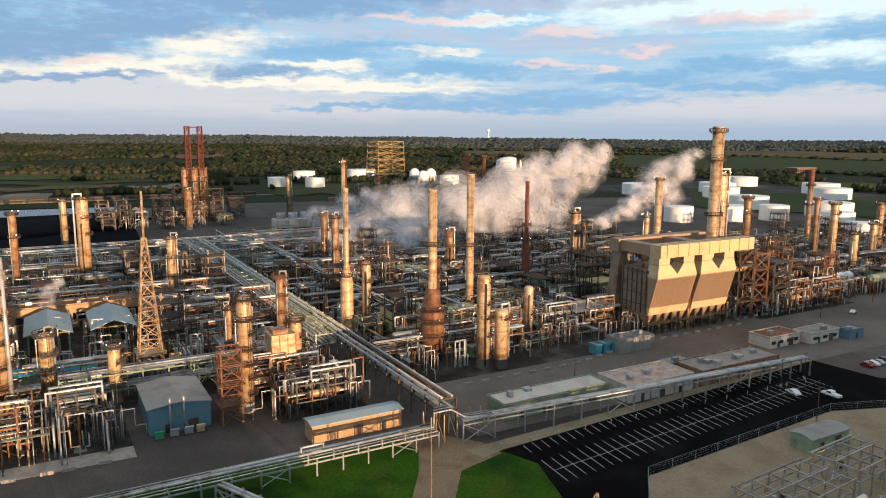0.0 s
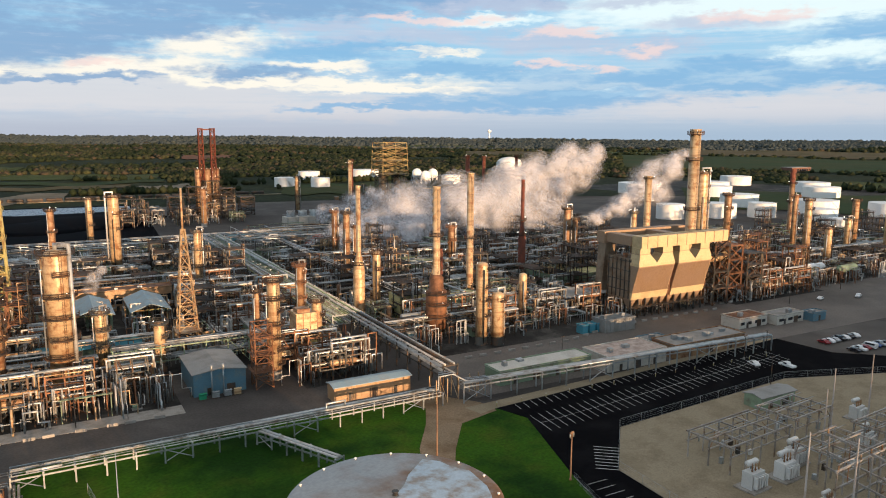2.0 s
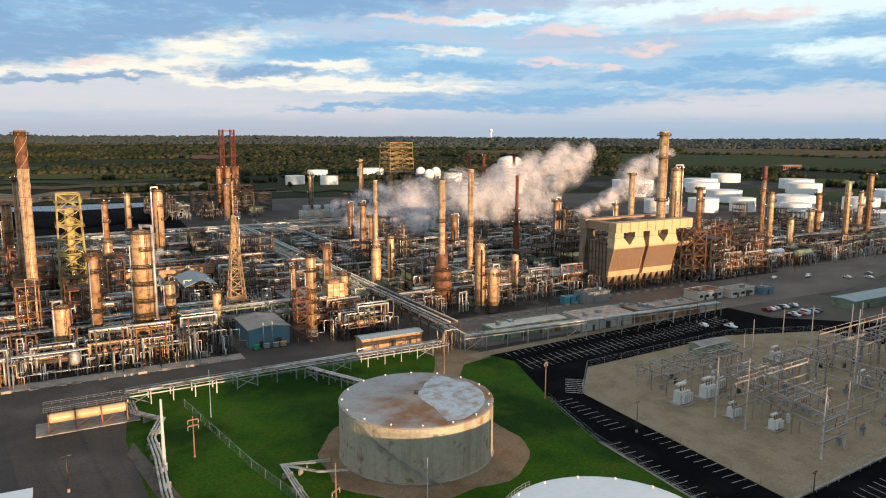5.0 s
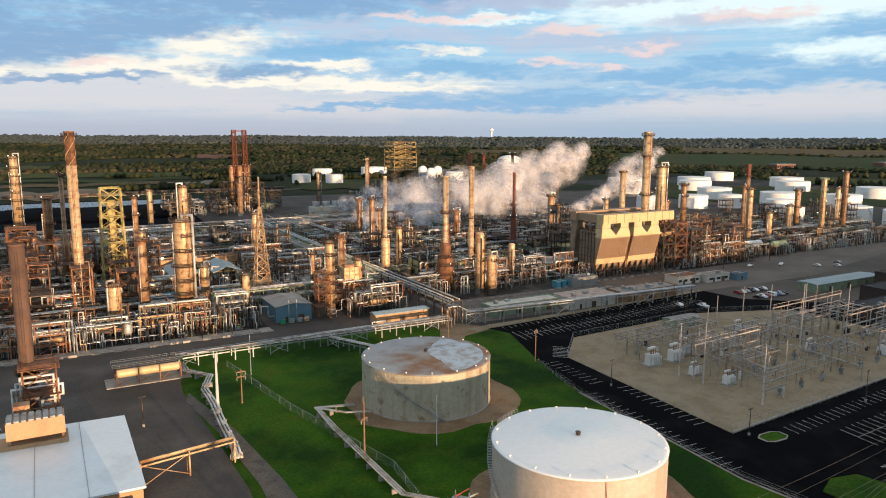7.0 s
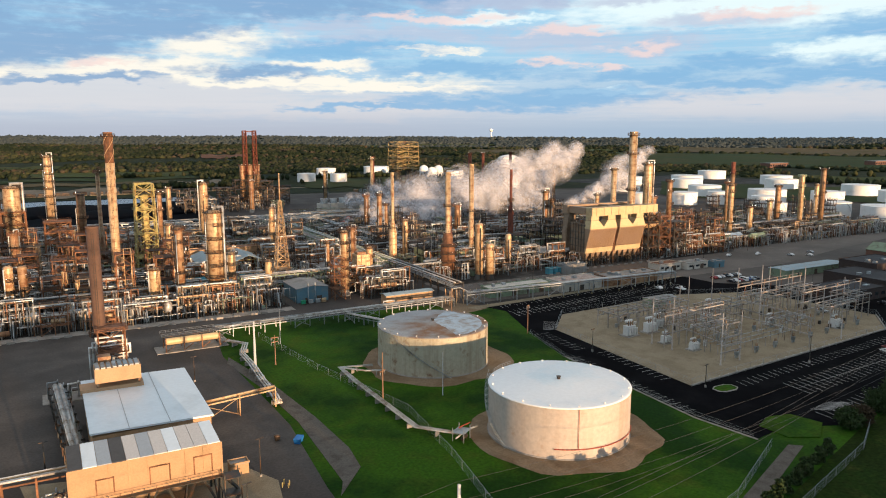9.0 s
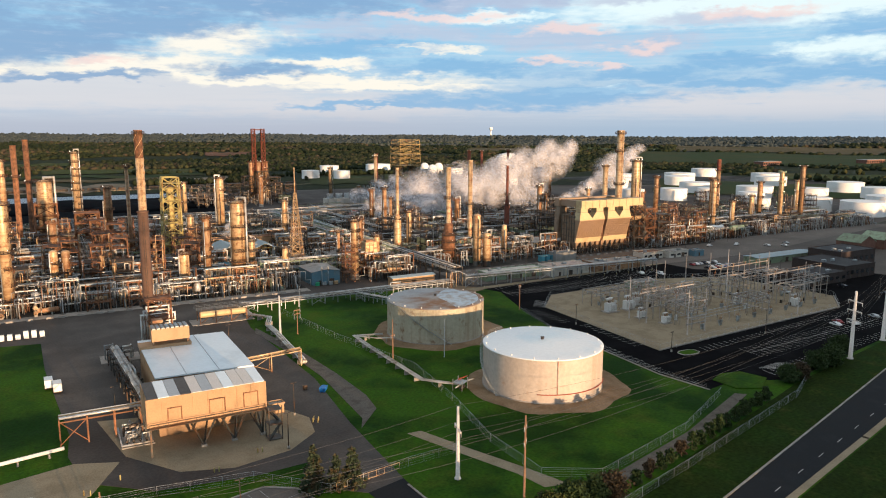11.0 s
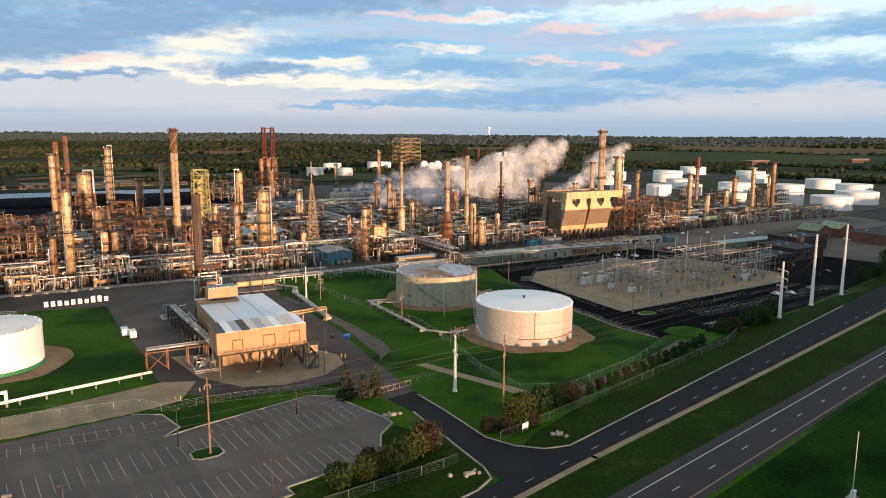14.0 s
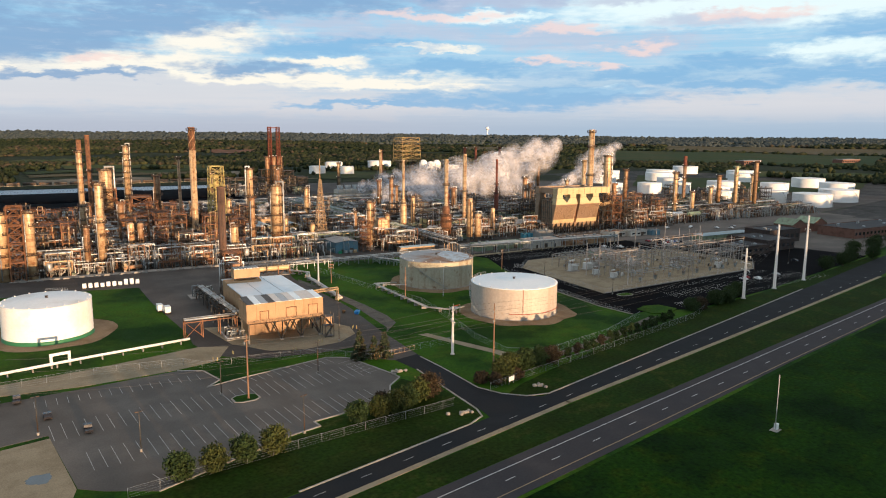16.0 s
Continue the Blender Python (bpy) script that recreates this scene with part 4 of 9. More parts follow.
# ---- pipe racks ----
def pipe_rack(u0, v0, u1, v1, width, levels, label, pipes=8, step=7.0, mat=STEEL, seed=0, rails=False, pipemats=(PALEPIPE, GALV, DARKPIPE), far=False, fat=1.0):
    """A row of portal bents carrying pipes, from one plant place to another; levels: heights of its beams."""
    rnd = random.Random(seed)
    a, b = P(u0, v0), P(u1, v1)
    long = (b - a).length
    ang = math.degrees(math.atan2(b.y - a.y, b.x - a.x))
    t = thing("pipe_rack", label, "pipe rack", pose(a.x, a.y, 0.04, 0, 0, ang))
    n = max(1, round(long / step))
    top = max(levels)
    post = Shape().box(0, 0, 0, 0.32, 0.32, top + 0.15).mesh("post", mat)
    beam = Shape().box(0, 0, -0.35, 0.26, width + 0.6, 0.35).mesh("beam", mat)
    row = Shape()
    for i in range(n + 1):
        x = long * i / n
        if far:
            row.box(x, -width / 2, 0, 0.32, 0.32, top + 0.15).box(x, width / 2, 0, 0.32, 0.32, top + 0.15)
            for z in levels:
                row.box(x, 0, z - 0.35, 0.26, width + 0.6, 0.35)
            continue
        for y in (-width / 2, width / 2):
            part("post", post, mat, t, at=Matrix.Translation((x, y, 0)))
        for z in levels:
            part("cross_beam", beam, mat, t, at=Matrix.Translation((x, 0, z)))
        if i < n and i % 5 == 0:
            part("knee_brace", Shape().bar((x, -width / 2, 0.4), (x + long / n, -width / 2, top - 0.4), 0.16), mat, t)
            part("knee_brace", Shape().bar((x + long / n, -width / 2, 0.4), (x, -width / 2, top - 0.4), 0.16), mat, t)
    if far:
        tagged(part("bents", row, mat, t), kind="stuff")
    for z in levels:
        for y in (-width / 2, width / 2):
            part("stringer", Shape().box(long / 2, y, z - 0.75, long, 0.2, 0.35), mat, t)
        for k in range(pipes):
            y = -width / 2 + 0.5 + (width - 1.0) * (k + rnd.uniform(-0.2, 0.2)) / max(1, pipes - 1)
            r = rnd.choice((0.1, 0.14, 0.18, 0.22, 0.3)) * min(1, width / pipes / 0.55) * fat
            s0, s1 = (0, long) if rnd.random() < 0.75 else sorted((rnd.uniform(0, long), rnd.uniform(0, long)))
            if s1 - s0 < 6:
                continue
            m = rnd.choice(pipemats)
            if rnd.random() < 0.18 and s1 - s0 > 30:
                q = rnd.uniform(s0 + 8, s1 - 12)
                hh = rnd.uniform(1.0, 1.8)
                part("pipe", Shape().line([(s0, y, z + r), (q, y, z + r), (q, y, z + hh), (q + 5, y, z + hh), (q + 5, y, z + r), (s1, y, z + r)], r), m, t)
            else:
                part("pipe", Shape().rod((s0, y, z + r), (s1, y, z + r), r, 8), m, t)
    if rails:
        s = Shape()
        for hz in (0.6, 1.1):
            s.bar((0, width / 2 + 0.4, top + hz), (long, width / 2 + 0.4, top + hz), 0.06)
        for i in range(int(long / 2.5) + 1):
            s.bar((i * 2.5, width / 2 + 0.4, top - 0.3), (i * 2.5, width / 2 + 0.4, top + 1.1), 0.06)
        part("walkway", Shape().box(long / 2, width / 2 + 0.75, top - 0.15, long, 0.9, 0.08), GALV, t)
        part("handrail", s, GALV, t)
    return t


pipe_rack(-101, -12.5, 0, -11.5, 5.6, (3.6,), "low pipe rack of pale steam pipes beside the plant road", 9, 6.0, GALV, 1, pipemats=(PALEPIPE, PALEPIPE, GALV), fat=1.35)
pipe_rack(6.0, -8, 6.0, 60, 4.6, (6.0, 8.8), "two-level pipe rack carrying silver pipes over the yard", 7, 7.5, STEEL, 2, True, (PALEPIPE, GALV, GALV, DARKPIPE))
pipe_rack(2.5, 60, 2.5, 292, 12.0, (5.6, 8.8), "wide two-level main pipe rack with dozens of silver pipes", 15, 9.0, GALV, 22, True, (PALEPIPE, GALV, GALV, GREEN))
pipe_rack(6, -14, 124, -22, 3.2, (5.2,), "pipe rack carrying pale pipes along the warehouse", 6, 8.5, GALV, 3, pipemats=(PALEPIPE, GALV))
pipe_rack(-76, 52.8, -9, 52.8, 5.5, (4.5, 8.8), "pale green pipe rack with a silver top deck", 9, 6.5, GREEN, 4, pipemats=(PALEPIPE, GALV))
pipe_rack(-228, 50, -80, 50, 5.0, (4.5, 8.0), "weathered pipe rack between the process units", 9, 7.0, STEEL, 5)
pipe_rack(-230, 98, -94, 98, 6.0, (5.0, 8.5), "weathered pipe rack between the process units", 9, 7.5, STEEL, 6, far=True)
pipe_rack(-42, 98, -8, 98, 6.0, (5.0, 8.5), "weathered pipe rack between the process units", 9, 7.5, STEEL, 26, far=True)
pipe_rack(-230, 165, -8, 165, 7.0, (5.5, 9.0), "wide pipe rack with pale and dark pipes", 11, 8.0, STEEL, 7, far=True)
pipe_rack(-200, 232, -8, 232, 7.0, (5.5, 8.5), "wide pipe rack behind the western units", 10, 9.0, STEEL, 8, far=True)
pipe_rack(10, 46, 52, 46, 5.0, (5.0, 7.8), "tan pipe rack branching east from the main rack", 8, 7.0, STEEL, 9)
pipe_rack(12, 118, 190, 118, 6.0, (5.0, 8.2), "pipe rack through the eastern units", 9, 8.0, STEEL, 10, far=True)
pipe_rack(12, 190, 260, 190, 6.5, (5.5, 8.8), "pipe rack through the eastern units", 9, 8.5, STEEL, 11, far=True)
pipe_rack(12, 262, 300, 262, 6.5, (6.0, 9.5), "pale lattice pipe bridge in the haze", 8, 9.0, GALV, 12, far=True)
pipe_rack(-180, 300, 260, 300, 8.0, (5.5, 8.5), "long rear pipe rack across the site", 10, 9.5, GALV, 13, far=True)
pipe_rack(178, 78, 420, 78, 6.0, (5.0, 8.0), "pipe rack behind the eastern columns", 9, 8.5, STEEL, 14, far=True)
pipe_rack(-150, 104, -150, 296, 7.0, (5.0, 8.0), "pipe rack running north between the units", 9, 8.5, STEEL, 15, far=True)
pipe_rack(-49.6, -14.5, -38.5, -37, 2.6, (3.0,), "narrow pipe bridge from the rack to a storage tank", 5, 5.0, GALV, 16, pipemats=(PALEPIPE, GALV))
pipe_rack(-153.5, -62, -150.4, -116, 4.2, (3.8, 5.6), "dark pipe rack leading to the turbine house", 7, 6.0, STEEL, 17, pipemats=(PALEPIPE, GALV, DARKPIPE), fat=1.6)
pipe_rack(-170.7, -121.7, -152.5, -121.7, 3.2, (6.6,), "orange-lit pipe bridge beside the turbine house", 7, 6.2, RUST, 18, pipemats=(PALEPIPE, CLAD, PALEPIPE), fat=1.5)
pipe_rack(-121.5, -94.5, -101.3, -91.2, 1.4, (5.6,), "single-beam pipe bridge over the yard road", 2, 12.0, CLAD, 19, pipemats=(CLAD, CLAD))
pipe_rack(36, 52, 36, 280, 5.0, (5.0, 8.0), "pipe rack running north through the eastern block", 8, 8.0, STEEL, 20, far=True)


# ---- repeated plant equipment: templates, copied into the units ----
def t_frame(w, d, heights, mat, seed, group):
    rnd = random.Random(seed)
    t = thing("steel_structure", "weathered steel equipment structure with grating decks and handrails", "structure", None, group)
    xs = [-w / 2 + w * i / max(1, round(w / 5)) for i in range(max(1, round(w / 5)) + 1)]
    top = max(heights)
    post = Shape().box(0, 0, 0, 0.34, 0.34, top + 0.1).mesh("post", mat)
    for x in xs:
        for y in (-d / 2, d / 2):
            part("post", post, mat, t, at=Matrix.Translation((x, y, 0)))
    for z in heights:
        ring = Shape()
        for y in (-d / 2, d / 2):
            ring.box(0, y, z - 0.4, w, 0.28, 0.38)
        for x in (-w / 2, w / 2):
            ring.box(x, 0, z - 0.4, 0.28, d - 0.3, 0.38)
        part("level_frame", ring, mat, t)
        part("deck", Shape().box(0, 0, z - 0.02, w + 1.2, d + 1.2, 0.08), DECK, t)
        s = Shape()
        cs = [(-w / 2 - 0.6, -d / 2 - 0.6), (w / 2 + 0.6, -d / 2 - 0.6), (w / 2 + 0.6, d / 2 + 0.6), (-w / 2 - 0.6, d / 2 + 0.6)]
        for (a, b), (c, e) in zip(cs, cs[1:] + cs[:1]):
            for hz in (0.55, 1.1):
                s.bar((a, b, z + hz), (c, e, z + hz), 0.08)
            nn = max(2, int(abs(c - a) + abs(e - b)) // 2)
            for i in range(nn):
                q = i / nn
                s.bar((a + (c - a) * q, b + (e - b) * q, z), (a + (c - a) * q, b + (e - b) * q, z + 1.1), 0.07)
        part("handrail", s, mat, t)
    zs = [0.3] + list(heights)
    for za, zb in zip(zs, zs[1:]):
        y = -d / 2
        for (xa, xb) in list(zip(xs, xs[1:]))[:: 2]:
            part("brace", Shape().bar((xa, y, za), (xb, y, zb - 0.4), 0.17), mat, t)
            part("brace", Shape().bar((xb, y, za), (xa, y, zb - 0.4), 0.17), mat, t)
    for k in range(5):
        x, y = rnd.uniform(-w / 2, w / 2), rnd.choice((-d / 2 - 0.5, d / 2 + 0.4, rnd.uniform(-d / 2, d / 2)))
        z0, z1 = 0.0, rnd.uniform(0.6, 1.15) * top
        x2 = x + rnd.uniform(-3, 3)
        part("pipe", Shape().line([(x, y, z0), (x, y, z1), (x2, y, z1), (x2, y - 0.6, z1), (x2, y - 0.6, rnd.uniform(0.5, 0.7) * z1)], rnd.choice((0.14, 0.18, 0.25))), rnd.choice((PALEPIPE, CLAD, DARKPIPE)), t)
    return t


def t_open(w, d, heights, mat, seed):
    """An open frame without decks, its levels full of pipes."""
    rnd = random.Random(seed)
    t = thing("process_structure", "open rusty steel frame packed with process pipes", "structure", None, "open pipe frames")
    top = max(heights)
    post = Shape().box(0, 0, 0, 0.36, 0.36, top + 0.6).mesh("post", mat)
    for x in (-w / 2, 0, w / 2):
        for y in (-d / 2, d / 2):
            part("post", post, mat, t, at=Matrix.Translation((x, y, 0)))
    for z in heights:
        ring = Shape()
        for y in (-d / 2, d / 2):
            ring.box(0, y, z - 0.4, w, 0.3, 0.4)
        for x in (-w / 2, 0, w / 2):
            ring.box(x, 0, z - 0.4, 0.3, d - 0.3, 0.4)
        part("level_frame", ring, mat, t)
        for k in range(3):
            y = rnd.uniform(-d / 2, d / 2)
            r = rnd.choice((0.15, 0.2, 0.28, 0.4))
            x0, x1 = -w / 2 - rnd.uniform(0, 2.5), w / 2 + rnd.uniform(0, 2.5)
            part("pipe", Shape().line([(x0, y, max(0, z - rnd.uniform(2, 4))), (x0, y, z + r), (x1, y, z + r), (x1, y, max(0, z - rnd.uniform(2, 5)))], r), rnd.choice((PALEPIPE, PALEPIPE, CLAD, GALV, RUST)), t)
    x = rnd.uniform(-w / 3, w / 3)
    part("drum", Shape().lying((x - 2.2, 0, heights[0] + 0.9), (x + 2.2, 0, heights[0] + 0.9), 0.85, 14), rnd.choice((CLAD, CLAD_DULL)), t)
    for y in (-d / 2, d / 2):
        part("brace", Shape().bar((-w / 2, y, 0.2), (0, y, heights[0] - 0.3), 0.18).bar((0, y, heights[0]), (w / 2, y, heights[-1] - 0.3), 0.18), mat, t)
    return t


def t_loops(n, hmax, seed, mats, low=False):
    rnd = random.Random(seed)
    t = thing("pipe_manifold", "tangle of looped and upright process pipes", "pipework", None, "pipe manifolds")
    for k in range(n):
        x, y = rnd.uniform(-2.8, 2.8), rnd.uniform(-2.6, 2.6)
        h = rnd.uniform(0.4, 1.0) * hmax
        r = rnd.choice((0.11, 0.15, 0.2, 0.27))
        dx, dy = ((rnd.uniform(1.0, 3.5) * rnd.choice((-1, 1)), 0) if rnd.random() < 0.6 else (0, rnd.uniform(1.0, 3.0) * rnd.choice((-1, 1))))
        pts = [(x, y, 0), (x, y, h), (x + dx, y + dy, h), (x + dx, y + dy, 0 if rnd.random() < 0.6 else h * 0.4)]
        if pts[-1][2] > 0:
            pts += [(x + dx * 1.8, y + dy * 1.8, h * 0.4), (x + dx * 1.8, y + dy * 1.8, 0)]
        m = rnd.choice(mats)
        if low:
            sh = Shape()
            for a, b in zip(pts, pts[1:]):
                sh.rod(a, b, r * 1.1, 5, False)
            part("pipe", sh, m, t)
        else:
            part("pipe", Shape().line(pts, r), m, t)
    for k in range(1 if seed % 3 == 0 else 0):
        x, y, z = rnd.uniform(-3, 3), rnd.uniform(-2.5, 2.5), rnd.uniform(0.6, 1.6)
        part("valve", Shape().ball((x, y, z), 0.38, 8, 5).rod((x, y, 0), (x, y, z + 0.9), 0.08).rod((x, y, z + 0.85), (x, y, z + 0.95), 0.35, 10), rnd.choice((RUST, GREEN, DARKPIPE)), t)
    return t


def t_exchanger(long, r, stack2, mat, seed):
    t = thing("heat_exchanger", "horizontal tubular heat exchanger on saddles", "heat exchanger", None, "heat exchangers")
    for k in range(2 if stack2 else 1):
        z = 1.0 + r + k * (2 * r + 0.7)
        part("shell", Shape().lying((-long / 2, 0, z), (long / 2, 0, z), r), mat, t)
        part("channel_flange", Shape().rod((long * 0.36, 0, z), (long * 0.36 + 0.3, 0, z), r * 1.2, 16), mat, t)
        for x in (-long * 0.28, long * 0.22):
            part("saddle", Shape().box(x, 0, 0 if k == 0 else z - r - 0.75, 0.35, r * 1.7, 1.2 if k == 0 else 0.95), STEEL if k else CONCRETE, t)
        part("nozzle_pipe", Shape().line([(long * 0.2, 0, z), (long * 0.2, 0, z + r + 1.0), (long * 0.2, 2.0, z + r + 1.0), (long * 0.2, 2.0, 0)], 0.2), PALEPIPE, t)
    return t


def t_pump(seed):
    t = thing("pump_set", "process pump with motor on a concrete plinth", "pump", None, "pumps")
    part("plinth", Shape().box(0, 0, 0, 2.6, 1.2, 0.4), CONCRETE, t)
    part("motor", Shape().rod((-1.1, 0, 0.95), (0.2, 0, 0.95), 0.42, 12).box(-0.45, 0, 0.4, 1.0, 0.6, 0.25), GREEN if seed % 2 else DARKPIPE, t)
    part("casing", Shape().rod((0.45, 0, 0.95), (1.0, 0, 0.95), 0.5, 12).box(0.7, 0, 0.4, 0.4, 0.5, 0.3), STEEL, t)
    part("suction_pipe", Shape().line([(1.0, 0, 0.95), (2.0, 0, 0.95), (2.0, 0, 3.2), (2.0, 2.2, 3.2)], 0.2), PALEPIPE, t)
    part("discharge_pipe", Shape().line([(0.7, 0, 1.4), (0.7, 0, 4.0), (0.7, 2.2, 4.0)], 0.15), PALEPIPE, t)
    return t


def t_drum(r, h, legs, mat, seed):
    t = thing("upright_drum", "small upright process drum on legs", "vessel", None, "upright drums")
    part("shell", Shape().rings([(r * 0.1, legs), (r * 0.7, legs + r * 0.15), (r, legs + r * 0.5), (r, legs + h - r * 0.5), (r * 0.7, legs + h - r * 0.15), (r * 0.1, legs + h)], 16), mat, t)
    for i in range(4):
        a = math.pi / 4 + i * math.pi / 2
        part("leg", Shape().box(r * 0.85 * math.cos(a), r * 0.85 * math.sin(a), 0, 0.25, 0.25, legs + r * 0.6), STEEL, t)
    part("outlet_pipe", Shape().line([(0, 0, legs + h - 0.1), (0, 0, legs + h + 0.8), (r + 0.6, 0, legs + h + 0.8), (r + 0.6, 0, 0)], 0.16), PALEPIPE, t)
    return t


def t_cooler(w, d, z, mat):
    t = thing("air_cooler", "fin-fan air cooler bank on steel legs", "air cooler", None, "air coolers")
    for x in (-w / 2, 0, w / 2):
        for y in (-d / 2, d / 2):
            part("leg", Shape().box(x, y, 0, 0.3, 0.3, z), mat, t)
    part("tube_bundle", Shape().box(0, 0, z, w + 0.6, d + 0.6, 0.9), mat, t)
    for x in (-w / 4, w / 4):
        part("fan_ring", Shape().rings([(1.55, z + 0.9), (1.55, z + 1.5), (1.4, z + 1.5), (1.35, z + 0.95)], 18, x, 0, False), GALV, t)
        part("fan_hub", Shape().rings([(0.3, z + 0.9), (0.3, z + 1.3), (0.1, z + 1.35)], 8, x, 0), DARKPIPE, t)
    part("header_pipe", Shape().rod((-w / 2 - 0.4, -d / 2 - 0.5, z + 0.4), (w / 2 + 0.4, -d / 2 - 0.5, z + 0.4), 0.28, 8), PALEPIPE, t)
    return t


def t_house(w, d, h, mat, roof):
    t = thing("equipment_cabin", "small plain equipment cabin with a flat roof", "cabin", None, "equipment cabins")
    part("wall", Shape().box(0, 0, 0, w, d, h), mat, t)
    part("roof", Shape().box(0, 0, h, w + 0.5, d + 0.5, 0.25), roof, t)
    part("door", Shape().box(-w * 0.25, -d / 2 - 0.03, 0.05, 1.0, 0.08, 2.1), DARKPIPE, t)
    part("roof_unit", Shape().box(w * 0.2, 0, h + 0.25, 1.4, 1.2, 0.8), GALV, t)
    return t


WARM = (PALEPIPE, PALEPIPE, GALV, GALV, CLAD, DARKPIPE, RUST)
RUSTY = (RUST, CLAD, PALEPIPE, PALEPIPE, GALV, DARKPIPE)
TPL = {
    "open": [t_open(9, 5, (4.0, 8.0, 12.0), RUST, 41), t_open(8, 5, (4.5, 9.0), STEEL, 42), t_open(9, 6, (3.8, 7.4, 11.0), RUST, 43), t_open(8, 5, (4.0, 7.5, 11.5), STEEL, 44)],
    "rusty": [t_frame(9, 7, (5, 10, 15, 20), RUST, 51, "rusty steel structures"), t_frame(8, 7, (5, 10, 14.5), RUST, 52, "rusty steel structures"), t_frame(7, 7, (6, 12, 18, 23), RUST, 53, "rusty steel structures")],
    "high": [t_loops(7, 11.0, 16, WARM), t_loops(7, 12.5, 17, RUSTY), t_loops(6, 9.5, 18, (PALEPIPE, GALV, GALV, DARKPIPE))],
    "low": [t_frame(10, 6, (4.5, 8.5), STEEL, 1, "low steel structures"), t_frame(8, 6, (5.0,), STEEL, 2, "low steel structures"), t_frame(10, 7, (4.0, 7.5), GREEN, 3, "low steel structures")],
    "tall": [t_frame(10, 8, (5, 9.5, 14), STEEL, 4, "tall steel structures"), t_frame(8, 8, (5, 9, 13, 17.5), STEEL, 5, "tall steel structures"), t_frame(12, 8, (6, 11), STEEL, 6, "tall steel structures")],
    "loops": [t_loops(6, 6.5, 11, WARM), t_loops(6, 8.0, 12, WARM), t_loops(6, 5.0, 13, WARM), t_loops(6, 7.0, 14, RUSTY), t_loops(6, 9.0, 15, RUSTY)],
    "exch": [t_exchanger(6, 0.7, True, CLAD, 1), t_exchanger(8, 1.0, False, CLAD_DULL, 2), t_exchanger(7, 0.8, True, RUST, 3), t_exchanger(9, 1.4, False, PALEPIPE, 4)],
    "pump": [t_pump(1), t_pump(2)],
    "drum": [t_drum(1.2, 5, 2.2, CLAD, 1), t_drum(1.0, 7, 1.6, CLAD_DULL, 2), t_drum(1.6, 4.5, 3.0, PALEPIPE, 3)],
    "cooler": [t_cooler(9, 5, 9.5, STEEL), t_cooler(9, 5, 6.0, GALV)],
    "cabin": [t_house(7, 4, 3.4, GREEN, GALV), t_house(5, 4, 3.0, CLAD_DULL, CLAD)],
}
for kind in TPL.values():
    for ob in kind:
        ob["spare"] = True
SIZE = {"rusty": 5.6, "open": 5.0, "high": 3.0, "low": 6.0, "tall": 6.5, "loops": 3.2, "exch": 4.0, "pump": 2.0, "drum": 2.2, "cooler": 5.4, "cabin": 4.0}


def flatten(ob):
    """One mesh with all the parts of a thing, for places far from the camera."""
    verts, faces, smooth, mats, index = [], [], [], [], []
    for o in ob.children_recursive:
        k = len(verts)
        me = o.data
        verts += [tuple(o.matrix_basis @ q.co) for q in me.vertices]
        if me.materials[0] not in mats:
            mats.append(me.materials[0])
        for q in me.polygons:
            faces.append(tuple(i + k for i in q.vertices))
            smooth.append(q.use_smooth)
            index.append(mats.index(me.materials[0]))
    return verts, faces, smooth, mats, index


FLAT = {}
for kind, obs in TPL.items():
    for ob in obs:
        verts, faces, smooth, mats, index = flatten(ob)
        me = bpy.data.meshes.new(ob.name)
        me.from_pydata(verts, [], faces)
        for m in mats:
            me.materials.append(m)
        me.polygons.foreach_set("use_smooth", smooth)
        me.polygons.foreach_set("material_index", index)
        me.update()
        FLAT[ob.name] = (me, ob["label"], ob["category"], ob["group"], ob.name.split(".")[0])
FARPIPES = {}
LOW = {TPL["loops"][i].name: t_loops(*a, low=True) for i, a in enumerate(((6, 6.5, 11, WARM), (6, 8.0, 12, WARM), (6, 5.0, 13, WARM), (6, 7.0, 14, RUSTY), (6, 9.0, 15, RUSTY)))}


def far_loops(ob, m):
    for o in LOW[ob.name].children_recursive:
        sh = FARPIPES.setdefault(o.data.materials[0].name, (Shape(), o.data.materials[0]))[0]
        sh.add([tuple(m @ q.co) for q in o.data.vertices], [tuple(q.vertices) for q in o.data.polygons], True)


